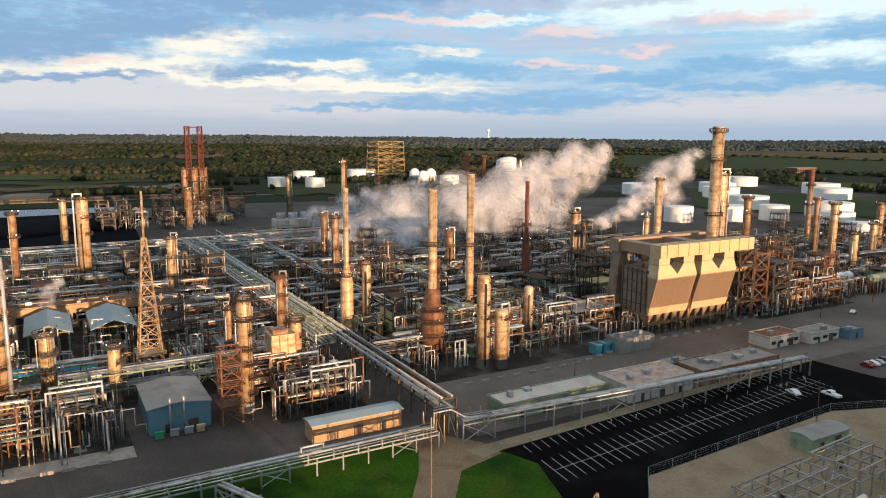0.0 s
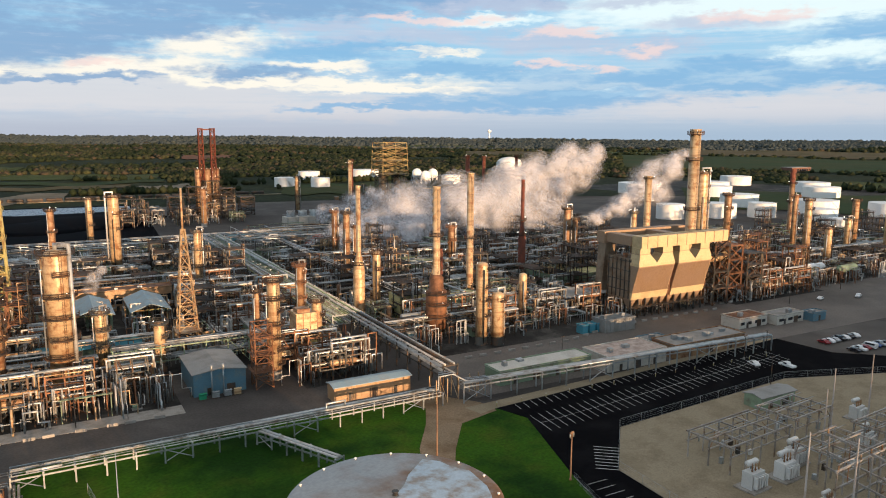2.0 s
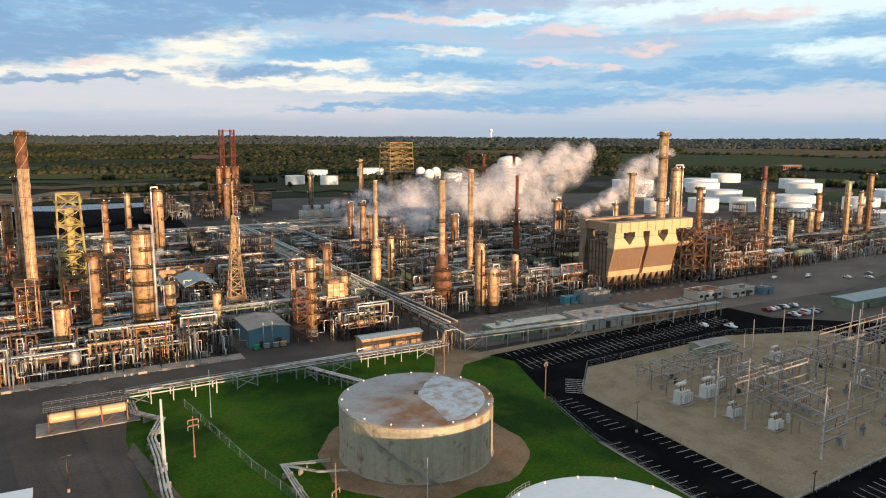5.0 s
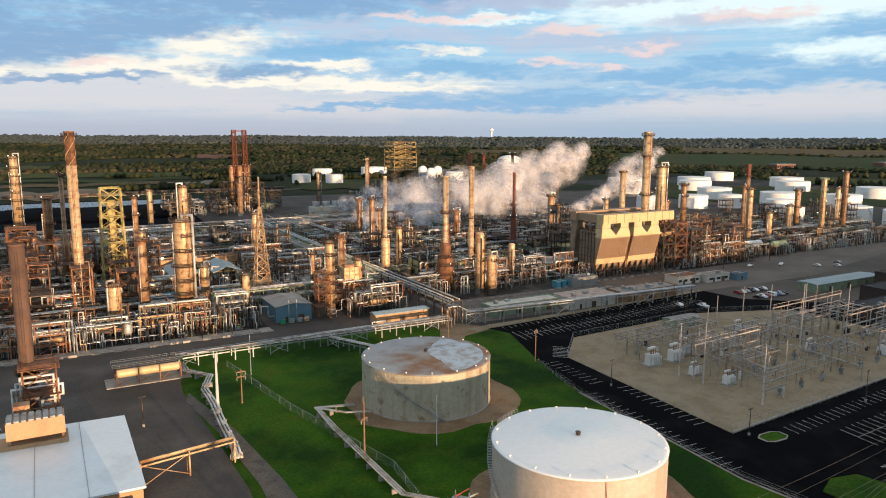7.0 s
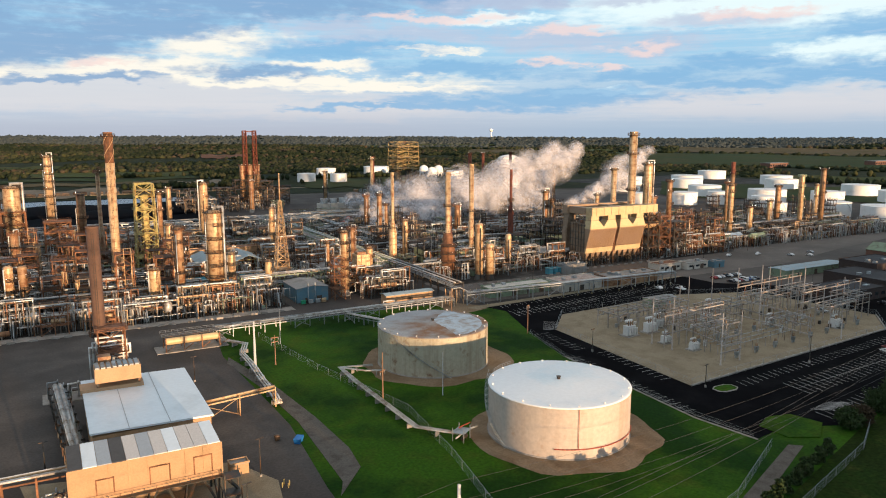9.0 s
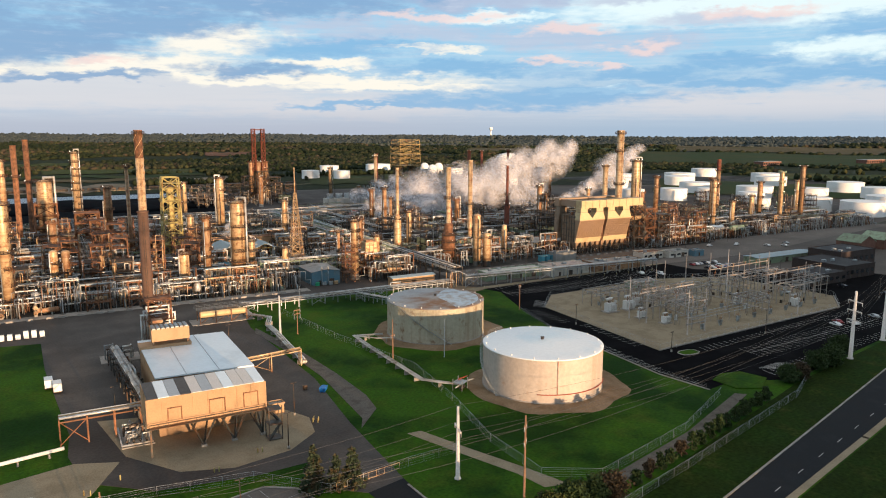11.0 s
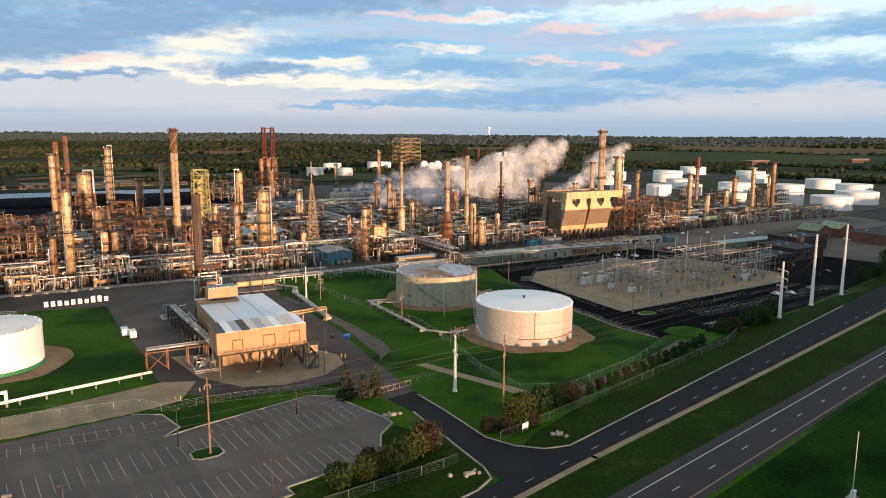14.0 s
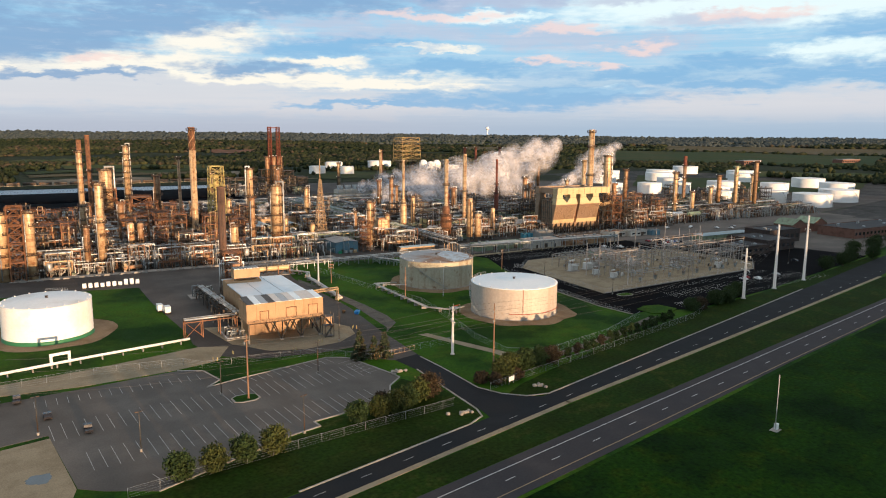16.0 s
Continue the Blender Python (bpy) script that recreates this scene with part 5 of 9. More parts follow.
def unit(u0, u1, v0, v1, cell, mix, seed, skip=(), far=True):
    """Fill a block of the plant with equipment on a loose grid; skip: blocks left clear."""
    rnd = random.Random(seed)
    names = [k for k, n in mix for _ in range(n)]
    u = u0 + cell / 2
    while u < u1:
        v = v0 + cell / 2
        while v < v1:
            k = rnd.choice(names)
            uu, vv = u + rnd.uniform(-0.18, 0.18) * cell, v + rnd.uniform(-0.18, 0.18) * cell
            q = P(uu, vv)
            near = SIZE[k]
            clear = all((q.x - x) ** 2 + (q.y - y) ** 2 > (near * 0.75 + r) ** 2 for x, y, r in TAKEN)
            clear = clear and not any(a < uu < b and c < vv < d for a, b, c, d in skip)
            if not clear and k not in ("loops", "high"):
                k = "loops" if not any(a < uu < b and c < vv < d for a, b, c, d in skip) else None
            if k:
                ob = rnd.choice(TPL[k])
                m = pose(q.x, q.y, 0.04, 0, 0, GRID + rnd.choice((0, 90, 180, 270) if k not in ("cooler", "low", "open") else (0, 180)))
                if not far:
                    c = copy_thing(ob, m)
                    del c["spare"]
                elif k == "loops":
                    far_loops(ob, m)
                else:
                    me, label, category, group, name = FLAT[ob.name]
                    c = tagged(new(name, me), label, category, group)
                    c.matrix_basis = m
                if k in ("low", "tall", "cooler", "open", "rusty"):
                    TAKEN.append((q.x, q.y, SIZE[k] * 0.55))
            v += cell
        u += cell


RACKS = [(-1, 10, -15, 295), (-80, -5, 49, 56.5), (-230, -80, 46.5, 53.5), (-230, -8, 94, 102), (-230, -8, 160.5, 169.5), (12, 190, 114, 122), (12, 260, 186, 194), (-154.5, -145.5, 100, 298), (33, 39, 50, 282)]
FRONT = RACKS + [(-62, -28, 12, 47), (-26, 0, -2, 16)]
unit(-226, -62, 19, 45, 5.8, (("loops", 6), ("high", 5), ("pump", 2), ("exch", 2), ("open", 2), ("drum", 1)), 1, FRONT, far=False)
unit(-28, -2, 17, 48, 6.0, (("loops", 3), ("high", 2), ("exch", 2), ("open", 3), ("drum", 1)), 2, FRONT, far=False)
unit(-226, -92, 56, 94, 7.6, (("rusty", 5), ("open", 3), ("tall", 2), ("loops", 4), ("exch", 2), ("drum", 2), ("cooler", 1)), 3, RACKS)
unit(-92, -2, 58, 94, 7.6, (("open", 3), ("tall", 1), ("loops", 5), ("exch", 3), ("drum", 1), ("cabin", 1)), 4, RACKS + [(-92, -44, 58, 92)])
unit(-226, -92, 103, 160, 8.6, (("rusty", 3), ("open", 3), ("tall", 2), ("loops", 4), ("cooler", 2), ("drum", 1)), 5, RACKS)
unit(-44, -4, 103, 160, 8.6, (("open", 2), ("tall", 2), ("loops", 4), ("exch", 2), ("cabin", 1)), 6, RACKS)
unit(-226, -8, 172, 230, 9.5, (("low", 3), ("tall", 2), ("loops", 4), ("cooler", 2), ("cabin", 1)), 7, RACKS)
unit(-200, -8, 238, 292, 13.0, (("low", 3), ("loops", 3), ("cooler", 1), ("cabin", 2)), 8, RACKS)
EAST = RACKS + [(20, 44, 30, 50), (20, 112, 10, 30), (58, 112, 10, 42), (94, 122, 48, 70)]
unit(16, 112, 36, 66, 8.2, (("open", 3), ("tall", 1), ("loops", 4), ("exch", 3), ("drum", 2), ("pump", 1), ("cabin", 1)), 9, EAST, far=False)
unit(16, 112, 66, 112, 8.2, (("low", 2), ("tall", 2), ("loops", 6), ("exch", 3), ("drum", 2), ("cabin", 1)), 19, EAST)
unit(14, 200, 124, 186, 8.8, (("open", 3), ("tall", 2), ("loops", 4), ("cooler", 1), ("cabin", 1)), 10, RACKS)
unit(14, 260, 196, 258, 13.0, (("low", 3), ("tall", 1), ("loops", 4), ("cabin", 1), ("cooler", 1)), 11, RACKS)
unit(174, 232, 30, 74, 8.0, (("rusty", 5), ("tall", 2), ("open", 4), ("loops", 4), ("exch", 1)), 12, RACKS)
unit(158, 174, 34, 74, 8.0, (("rusty", 5), ("open", 4), ("high", 2)), 41, RACKS)
unit(112, 176, 76, 114, 9.0, (("tall", 3), ("open", 3), ("loops", 3)), 13, RACKS)
unit(232, 430, 38, 74, 11.0, (("low", 4), ("loops", 5), ("tall", 1), ("exch", 2), ("drum", 1)), 14, RACKS)
unit(180, 440, 84, 180, 14.0, (("low", 4), ("loops", 4), ("tall", 1), ("cabin", 1)), 15, RACKS)
unit(-40, 60, 420, 490, 14.0, (("low", 3), ("tall", 3), ("loops", 3), ("cooler", 1)), 16)
unit(190, 300, 430, 600, 18.0, (("low", 3), ("tall", 2), ("loops", 2), ("cabin", 1)), 17)
unit(-226, -4, 57, 292, 12.0, (("loops", 1),), 31, RACKS + [(-94, -44, 90, 142)])
unit(16, 200, 30, 186, 12.0, (("loops", 1),), 32, RACKS + [(20, 44, 30, 50), (20, 112, 10, 30), (58, 112, 10, 42), (94, 122, 48, 70)])
unit(176, 430, 32, 76, 9.0, (("loops", 1),), 33, RACKS)


CLEAR = [(-90, -45, 72, 118), (-92, -47, 118, 140), (20, 43, 14, 44), (-62, -40, 14, 47)]


def headers(u0, u1, v0, v1, n, seed, zmax=8.5):
    """Long level pipes on stanchions, along and across a block."""
    rnd = random.Random(seed)
    for _ in range(n):
        m = rnd.choice((PALEPIPE, PALEPIPE, PALEPIPE, GALV, GALV, GALV, GREEN, CLAD, DARKPIPE, STEEL))
        sh = FARPIPES.setdefault(m.name, (Shape(), m))[0]
        long, r = rnd.uniform(8, 38), rnd.choice((0.13, 0.18, 0.24, 0.34))
        u, v, z = rnd.uniform(u0, u1), rnd.uniform(v0, v1), rnd.uniform(1.2, zmax)
        du, dv = (long, 0) if rnd.random() < 0.7 else (0, min(long, (v1 - v0) * 0.7))
        if u + du > u1 or v + dv > v1 or any(u < b and u + du > a and v < e and v + dv > c for a, b, c, e in CLEAR):
            continue
        for k in range(rnd.choice((1, 2, 3))):
            ou, ov = (0, k * r * 3) if du else (k * r * 3, 0)
            sh.rod(P(u + ou, v + ov, z), P(u + du + ou, v + dv + ov, z), r, 6, False)
        for f in (0.04, 0.5, 0.96):
            q = P(u + du * f, v + dv * f)
            sh.rod((q.x, q.y, 0.03), (q.x, q.y, z), 0.14, 5, False)


for k, (u0, u1, v0, v1, n) in enumerate(((-226, -62, 20, 46, 60), (-226, -2, 56, 94, 260), (-226, -2, 103, 160, 260), (-226, -8, 170, 230, 200), (-200, -8, 236, 292, 110), (14, 110, 36, 112, 170), (14, 200, 122, 186, 220), (14, 260, 194, 260, 160), (112, 232, 66, 114, 110), (232, 432, 38, 76, 130), (180, 432, 84, 180, 160), (14, 130, 262, 350, 90))):
    headers(u0, u1, v0, v1, n, 300 + k)
for sh, m in FARPIPES.values():
    solid("pipework", sh, m, "distant tangle of looped process pipes and headers", "pipework", kind="stuff")
TPL["low_loops"] = list(LOW.values())
for kind in TPL.values():
    for ob in kind:
        for o in (*ob.children_recursive, ob):
            bpy.data.objects.remove(o)

# ---- buildings ----
BLUEWALL = material("blue_grey_siding", (0.09, 0.19, 0.25), 0.6, spots=(0.14, 0.20, 0.22), amount=0.4, scale=0.4, fine=4.0, bump=0.1)
GREYROOF = material("grey_metal_roof", (0.27, 0.265, 0.25), 0.6, 0.1, spots=(0.21, 0.205, 0.19), amount=0.5, scale=0.2, fine=3.0, bump=0.05)
BLUEROOF = material("weathered_blue_roof", (0.26, 0.36, 0.41), 0.6, 0.1, spots=(0.30, 0.33, 0.33), amount=0.5, scale=0.3, fine=3.0)
TEALROOF = material("teal_sheet_roof", (0.05, 0.24, 0.32), 0.6, spots=(0.10, 0.25, 0.28), amount=0.4, scale=0.3)
TANWALL = material("tan_metal_siding", (0.42, 0.26, 0.14), 0.6, spots=(0.33, 0.22, 0.12), amount=0.4, scale=0.3, fine=3.0, bump=0.05, rand=0.06)
ESPWALL = material("tan_insulated_casing", (0.33, 0.225, 0.15), 0.65, 0.1, spots=(0.33, 0.22, 0.13), amount=0.5, scale=0.12, fine=1.5, bump=0.1, streak=0.3)
ESPYELLOW = material("pale_yellow_duct_casing", (0.55, 0.43, 0.24), 0.55, 0.1, spots=(0.45, 0.33, 0.18), amount=0.4, scale=0.12, fine=1.5, bump=0.08, streak=0.2)
ROOFWHITE = material("pale_blue_white_roof", (0.74, 0.82, 0.86), 0.45, 0.1, spots=(0.64, 0.72, 0.76), amount=0.4, scale=0.08, fine=1.0, bump=0.03, spread=0.04)
PANELGREY = material("grey_roof_panel", (0.36, 0.40, 0.43), 0.5, 0.1, fine=3.0)
PANELDARK = material("dark_roof_grille", (0.07, 0.07, 0.07), 0.7)
PANELPALE = material("pale_ribbed_panel", (0.60, 0.57, 0.53), 0.5, 0.1, fine=3.0)
BRICKRED = material("red_brown_brick_wall", (0.17, 0.085, 0.06), 0.85, spots=(0.12, 0.06, 0.045), amount=0.5, scale=0.3)
BLACKROOF = material("black_flat_roof", (0.02, 0.021, 0.024), 0.8, spots=(0.035, 0.035, 0.04), amount=0.4, scale=0.1)
WHITEWALL = material("off_white_siding", (0.52, 0.49, 0.43), 0.7, spots=(0.40, 0.36, 0.30), amount=0.4, scale=0.3)
PINKROOF = material("gravelled_pinkish_roof", (0.50, 0.40, 0.34), 0.9, spots=(0.34, 0.26, 0.22), amount=0.7, scale=0.4, fine=1.5)
YELLOWWALL = material("pale_yellow_green_wall", (0.46, 0.42, 0.20), 0.7, spots=(0.36, 0.32, 0.16), amount=0.4, scale=0.3)
GLASS = material("dark_window_glass", (0.02, 0.025, 0.03), 0.1, 0.0, bump=0.0, spread=0.02, specular=0.6)


def house(u0, v0, u1, v1, h, name, label, category, wall, roof, pitch=0.0, ribs=0, doors=0, units=0, windows=0, base=0.04, ridge="u"):
    """A building with thick walls to a height, a flat or pitched roof, doors, roof units and wall ribs."""
    w, d = u1 - u0, v1 - v0
    c = P((u0 + u1) / 2, (v0 + v1) / 2)
    t = thing(name, label, category, pose(c.x, c.y, base, 0, 0, GRID))
    body = part("wall", Shape().box(0, 0, 0, w, d, h), wall, t)
    e = 0.4
    if pitch:
        s = Shape()
        if ridge == "u":
            prof = [(-d / 2 - e, h - 0.05), (0, h + pitch), (d / 2 + e, h - 0.05), (d / 2 + e, h + 0.15), (0, h + pitch + 0.2), (-d / 2 - e, h + 0.15)]
            v = [(x, y, z) for x in (-w / 2 - e, w / 2 + e) for y, z in prof]
        else:
            prof = [(-w / 2 - e, h - 0.05), (0, h + pitch), (w / 2 + e, h - 0.05), (w / 2 + e, h + 0.15), (0, h + pitch + 0.2), (-w / 2 - e, h + 0.15)]
            v = [(x, y, z) for y in (d / 2 + e, -d / 2 - e) for x, z in prof]
        s.add(v, [(0, 5, 4, 1), (1, 4, 3, 2), (6, 7, 10, 11), (7, 8, 9, 10)] + [(i, (i + 1) % 6, 6 + (i + 1) % 6, 6 + i) for i in range(6)])
        top = part("roof", s, roof, t)
        g = Shape()
        if ridge == "u":
            for x in (-w / 2, w / 2 - 0.15):
                g.add([(x, -d / 2, h), (x, d / 2, h), (x, 0, h + pitch), (x + 0.15, -d / 2, h), (x + 0.15, d / 2, h), (x + 0.15, 0, h + pitch)], [(0, 2, 1), (3, 4, 5), (0, 3, 5, 2), (1, 2, 5, 4)])
        else:
            for y in (-d / 2, d / 2 - 0.15):
                g.add([(-w / 2, y, h), (w / 2, y, h), (0, y, h + pitch), (-w / 2, y + 0.15, h), (w / 2, y + 0.15, h), (0, y + 0.15, h + pitch)], [(0, 1, 2), (3, 5, 4), (0, 2, 5, 3), (1, 4, 5, 2)])
        part("gable", g, wall, t)
    else:
        top = part("roof", Shape().box(0, 0, h, w + 0.3, d + 0.3, 0.12), roof, t)
        for x, y, sx, sy in ((0, -d / 2, w + 0.4, 0.25), (0, d / 2, w + 0.4, 0.25), (-w / 2, 0, 0.25, d - 0.1), (w / 2, 0, 0.25, d - 0.1)):
            part("parapet", Shape().box(x, y, h + 0.1, sx, sy, 0.35), wall, top)
    for i in range(ribs):
        x = -w / 2 + w * (i + 0.5) / ribs
        part("wall_rib", Shape().box(x, -d / 2 - 0.06, 0.1, 0.14, 0.12, h - 0.2), wall, body)
    for i in range(doors):
        x = -w / 2 + w * (i + 0.7) / (doors + 0.4)
        part("door", Shape().box(x, -d / 2 - 0.05, 0.05, 2.4 if i % 2 else 1.1, 0.1, 2.6 if i % 2 else 2.1), DARKPIPE, body)
    for i in range(windows):
        x = -w / 2 + w * (i + 0.5) / windows
        part("window", Shape().box(x, -d / 2 - 0.04, h * 0.35, w / windows * 0.5, 0.08, h * 0.3), GLASS, body)
    rnd = random.Random(int(u0 * 3 + v0))
    for i in range(units):
        x, y = rnd.uniform(-w * 0.4, w * 0.4), rnd.uniform(-d * 0.3, d * 0.3)
        part("roof_unit", Shape().box(x, y, h + 0.1, rnd.uniform(1.2, 2.6), rnd.uniform(1.0, 2.0), rnd.uniform(0.7, 1.5)), GALV, top)
    return t


house(-58, 24, -43.5, 44, 6.4, "pump_house", "blue-grey metal building with a shallow grey roof", "building", BLUEWALL, GREYROOF, 1.0, 0, 2, 0, 0, ridge="v")
for k, u in enumerate((-53.2, -50.0)):
    t = thing("exhaust_pipe", "pale exhaust pipe rising beside the blue building", "pipe", pose(*P(u, 22.9)))
    part("riser", Shape().rod((0, 0, 0), (0, 0, 8.5), 0.22, 10), GALV, t)
    part("silencer", Shape().rod((0, 0, 7.4), (0, 0, 9.1), 0.36, 10), GALV, t)
BRIGHTGREEN = material("bright_green_enamel", (0.02, 0.26, 0.13), 0.5, fine=3.0)
for k, (u, m) in enumerate(((-56.0, BRIGHTGREEN), (-52.5, GALV), (-49.2, GALV), (-46.5, CLAD))):
    t = thing("generator_set", "small engine skid beside the blue building", "generator", pose(*P(u, 21.2), 0, 0, GRID), "generator skids")
    part("skid", Shape().box(0, 0, 0, 2.6, 1.4, 0.3), DARKPIPE, t)
    part("hood", Shape().box(-0.2, 0, 0.3, 1.9, 1.2, 1.1), m, t)
    part("drum", Shape().lying((-1.0, 0, 1.7), (0.9, 0, 1.7), 0.32, 10), m, t)
house(-25.2, 1.2, -2.0, 6.6, 4.3, "analyser_house", "long tan metal building with a pale blue roof", "building", TANWALL, BLUEROOF, 0.5, 16, 3)
for u in (-77.4, -57.8):
    c = P(u, 122)
    t = thing("open_shed", "open-sided shelter with pale green columns and a blue-grey gable roof", "shed", pose(c.x, c.y, 0.04, 0, 0, GRID), "green shelters")
    for x in (-6, 6):
        for y in (-12, -4, 4, 12):
            part("post", Shape().box(x, y, 0, 0.5, 0.5, 6.6), GREEN, t)
    for s0 in (-1, 1):
        part("roof_slope", Shape().add([(0, -14, 9.1), (0, 14, 9.1), (s0 * 7.2, 14, 6.4), (s0 * 7.2, -14, 6.4), (0, -14, 9.35), (0, 14, 9.35), (s0 * 7.2, 14, 6.65), (s0 * 7.2, -14, 6.65)], [(0, 1, 2, 3), (4, 5, 6, 7), (0, 4, 5, 1), (1, 5, 6, 2), (2, 6, 7, 3), (3, 7, 4, 0)]), BLUEROOF, t)
    for y in (-12, 12):
        part("gable_beam", Shape().bar((-6.5, y, 6.7), (0, y, 9.0), 0.3).bar((6.5, y, 6.7), (0, y, 9.0), 0.3).bar((-6.3, y, 6.5), (6.3, y, 6.5), 0.3), YELLOW, t)
    for y in (-7, 0, 7):
        e = thing("compressor_set", "compressor with pipes under the shelter", "compressor", pose(*P(u, 122 + y, 0.04), 0, 0, GRID), "compressors")
        part("block", Shape().box(0, 0, 0, 5.0, 2.4, 0.6), CONCRETE, e)
        part("cylinder", Shape().lying((-2, 0, 1.7), (2, 0, 1.7), 0.9, 12), GREEN, e)
        part("pipe", Shape().line([(1.5, 0, 2.4), (1.5, 0, 4.5), (1.5, 3, 4.5), (1.5, 3, 0)], 0.25), PALEPIPE, e)
house(-97, 92.5 - 22, -66, 76, 5.0, "low_shed", "low shed with a weathered teal sheet roof", "shed", GREEN, TEALROOF, 1.4, 0, 1)
house(-30, 70, -18, 84, 5.0, "gabled_shed", "small shed with a grey-green gable roof", "shed", GREEN, GREYROOF, 1.8, 0, 1, ridge="v")
house(-118, 142, -34, 150, 8.5, "brick_substation", "long orange-brown block of ducts and panels", "building", TANWALL, RUST, 0, 26, 4, 6, 9)
house(25, 64, 40, 74, 11.5, "furnace_house", "pale yellow boxed furnace house", "building", YELLOWWALL, GREYROOF, 0, 4, 1, 3)
house(45, 66, 64, 78, 8.0, "furnace_house", "low olive roofed boiler house", "building", GREEN, YELLOWWALL, 0, 4, 1, 4)
house(113, 82, 146, 106, 8.0, "switch_house", "flat-roofed olive and yellow switch house", "building", GREEN, YELLOWWALL, 0, 6, 2, 5)
house(60, 150, 90, 168, 7.0, "switch_house", "flat-roofed olive switch house among pipes", "building", GREEN, YELLOWWALL, 0, 5, 2, 4)
house(18, 43, 23, 48, 3.6, "small_hut", "small teal and white hut by the kerb", "hut", BLUEWALL, WHITEWALL, 0.5, 0, 1)
c = P(108, 60)
t = thing("open_shed", "dark open shelter with a blue-grey pitched roof", "shed", pose(c.x, c.y, 0.04, 0, 0, GRID))
for x in (-10, -3.3, 3.3, 10):
    for y in (-5.5, 5.5):
        part("post", Shape().box(x, y, 0, 0.4, 0.4, 6.0), DARKPIPE, t)
for s0 in (-1, 1):
    part("roof_slope", Shape().add([(-11, 0, 8.2), (11, 0, 8.2), (11, s0 * 7, 5.8), (-11, s0 * 7, 5.8), (-11, 0, 8.4), (11, 0, 8.4), (11, s0 * 7, 6.0), (-11, s0 * 7, 6.0)], [(0, 1, 2, 3), (4, 5, 6, 7), (0, 4, 5, 1), (1, 5, 6, 2), (2, 6, 7, 3), (3, 7, 4, 0)]), GREYROOF, t)
bf = thing("boxed_furnace", "tan boxed heater module on a rusty steel frame", "furnace", pose(*P(-21.0, 39.0, 0.04), 0, 0, GRID))
for x in (-3.4, 0, 3.4):
    for y in (-3, 3):
        part("post", Shape().box(x, y, 0, 0.4, 0.4, 10.0), RUST, bf)
part("deck", Shape().box(0, 0, 9.6, 8.6, 7.6, 0.2), DECK, bf)
part("casing", Shape().box(0, 0, 9.8, 7.0, 6.2, 7.4), CLAD, bf)
for i in range(4):
    part("casing_rib", Shape().box(-3.4 + 2.27 * i, -3.15, 9.9, 0.25, 0.25, 7.2), CLAD_DULL, bf)
part("roof_box", Shape().box(-0.6, 0, 17.2, 4.2, 4.0, 1.2), CLAD_DULL, bf)
part("burner_duct", Shape().rod((2.0, -3.0, 7.4), (2.0, -3.9, 7.4), 1.2, 14), YELLOW, bf)
for z in (4.8, 9.9):
    h = Shape()
    for hz in (0.55, 1.1):
        h.bar((-4.3, -3.8, z + hz), (4.3, -3.8, z + hz), 0.08)
    for i in range(8):
        h.bar((-4.3 + 1.23 * i, -3.8, z), (-4.3 + 1.23 * i, -3.8, z + 1.1), 0.07)
    part("handrail", h, RUST, bf)
part("lower_deck", Shape().box(0, 0, 4.6, 8.6, 7.6, 0.18), DECK, bf)
TAKEN.append((bf.matrix_basis.translation.x, bf.matrix_basis.translation.y, 5.0))
# round furnace under the spiral stack
t = thing("round_furnace", "rust-brown round furnace with a steel stair tower", "furnace", pose(153.0, 167.0, 0.04))
for i in range(10):
    a = 2 * math.pi * i / 10
    part("leg", Shape().box(3.3 * math.cos(a), 3.3 * math.sin(a), 0, 0.4, 0.4, 4.0), STEEL, t)
part("casing", Shape().rings([(3.8, 3.8), (3.8, 17.0), (3.2, 17.6), (2.6, 17.7), (2.6, 22.0), (1.6, 23.2)], 28), RUST, t)
for z in (8.0, 12.5, 16.5):
    ringdeck(t, 3.8, z, 180, 380, 1.3)
ladder(t, 3.8, 0.3, 22.0, 230)
t = thing("horizontal_drum", "silver horizontal drum on tall legs", "vessel", pose(*P(23, 50), 0, 0, GRID))
part("shell", Shape().lying((-4, 0, 8), (4, 0, 8), 1.1), GALV, t)
for x in (-2.5, 2.5):
    part("support", Shape().box(x, 0, 0, 0.5, 1.8, 7.2), STEEL, t)

# the warehouses along the black car park
PALEROOF = material("pale_membrane_roof", (0.56, 0.53, 0.47), 0.8, spots=(0.44, 0.41, 0.36), amount=0.5, scale=0.15, fine=2.0, bump=0.05)
house(22, -9.0, 56.5, -1.0, 4.2, "warehouse", "long low warehouse with a pale flat roof", "warehouse", GREEN, PALEROOF, 0, 0, 4, 2)
house(58.5, -15.0, 83, -2.5, 4.6, "warehouse", "low warehouse with a mottled pinkish roof", "warehouse", WHITEWALL, PINKROOF, 0, 0, 3, 2)
house(86, -3.5, 96, 2.0, 3.4, "site_office", "blue-grey site cabin with a flat pale roof", "cabin", BLUEWALL, GREYROOF, 0, 0, 1, 1)
house(87, -15, 121, -4.5, 4.4, "workshop", "flat-roofed workshop with pipes on its roof", "building", CLAD_DULL, GREYROOF, 0, 0, 3, 6)
house(137, 0, 153, 8.5, 3.8, "site_office", "cream site office with a brown flat roof", "office", WHITEWALL, RUST, 0, 0, 2, 1, 4)
house(155, -3, 171, 4, 3.6, "site_office", "cream site office with a grey flat roof", "office", WHITEWALL, GREYROOF, 0, 0, 2, 1, 3)
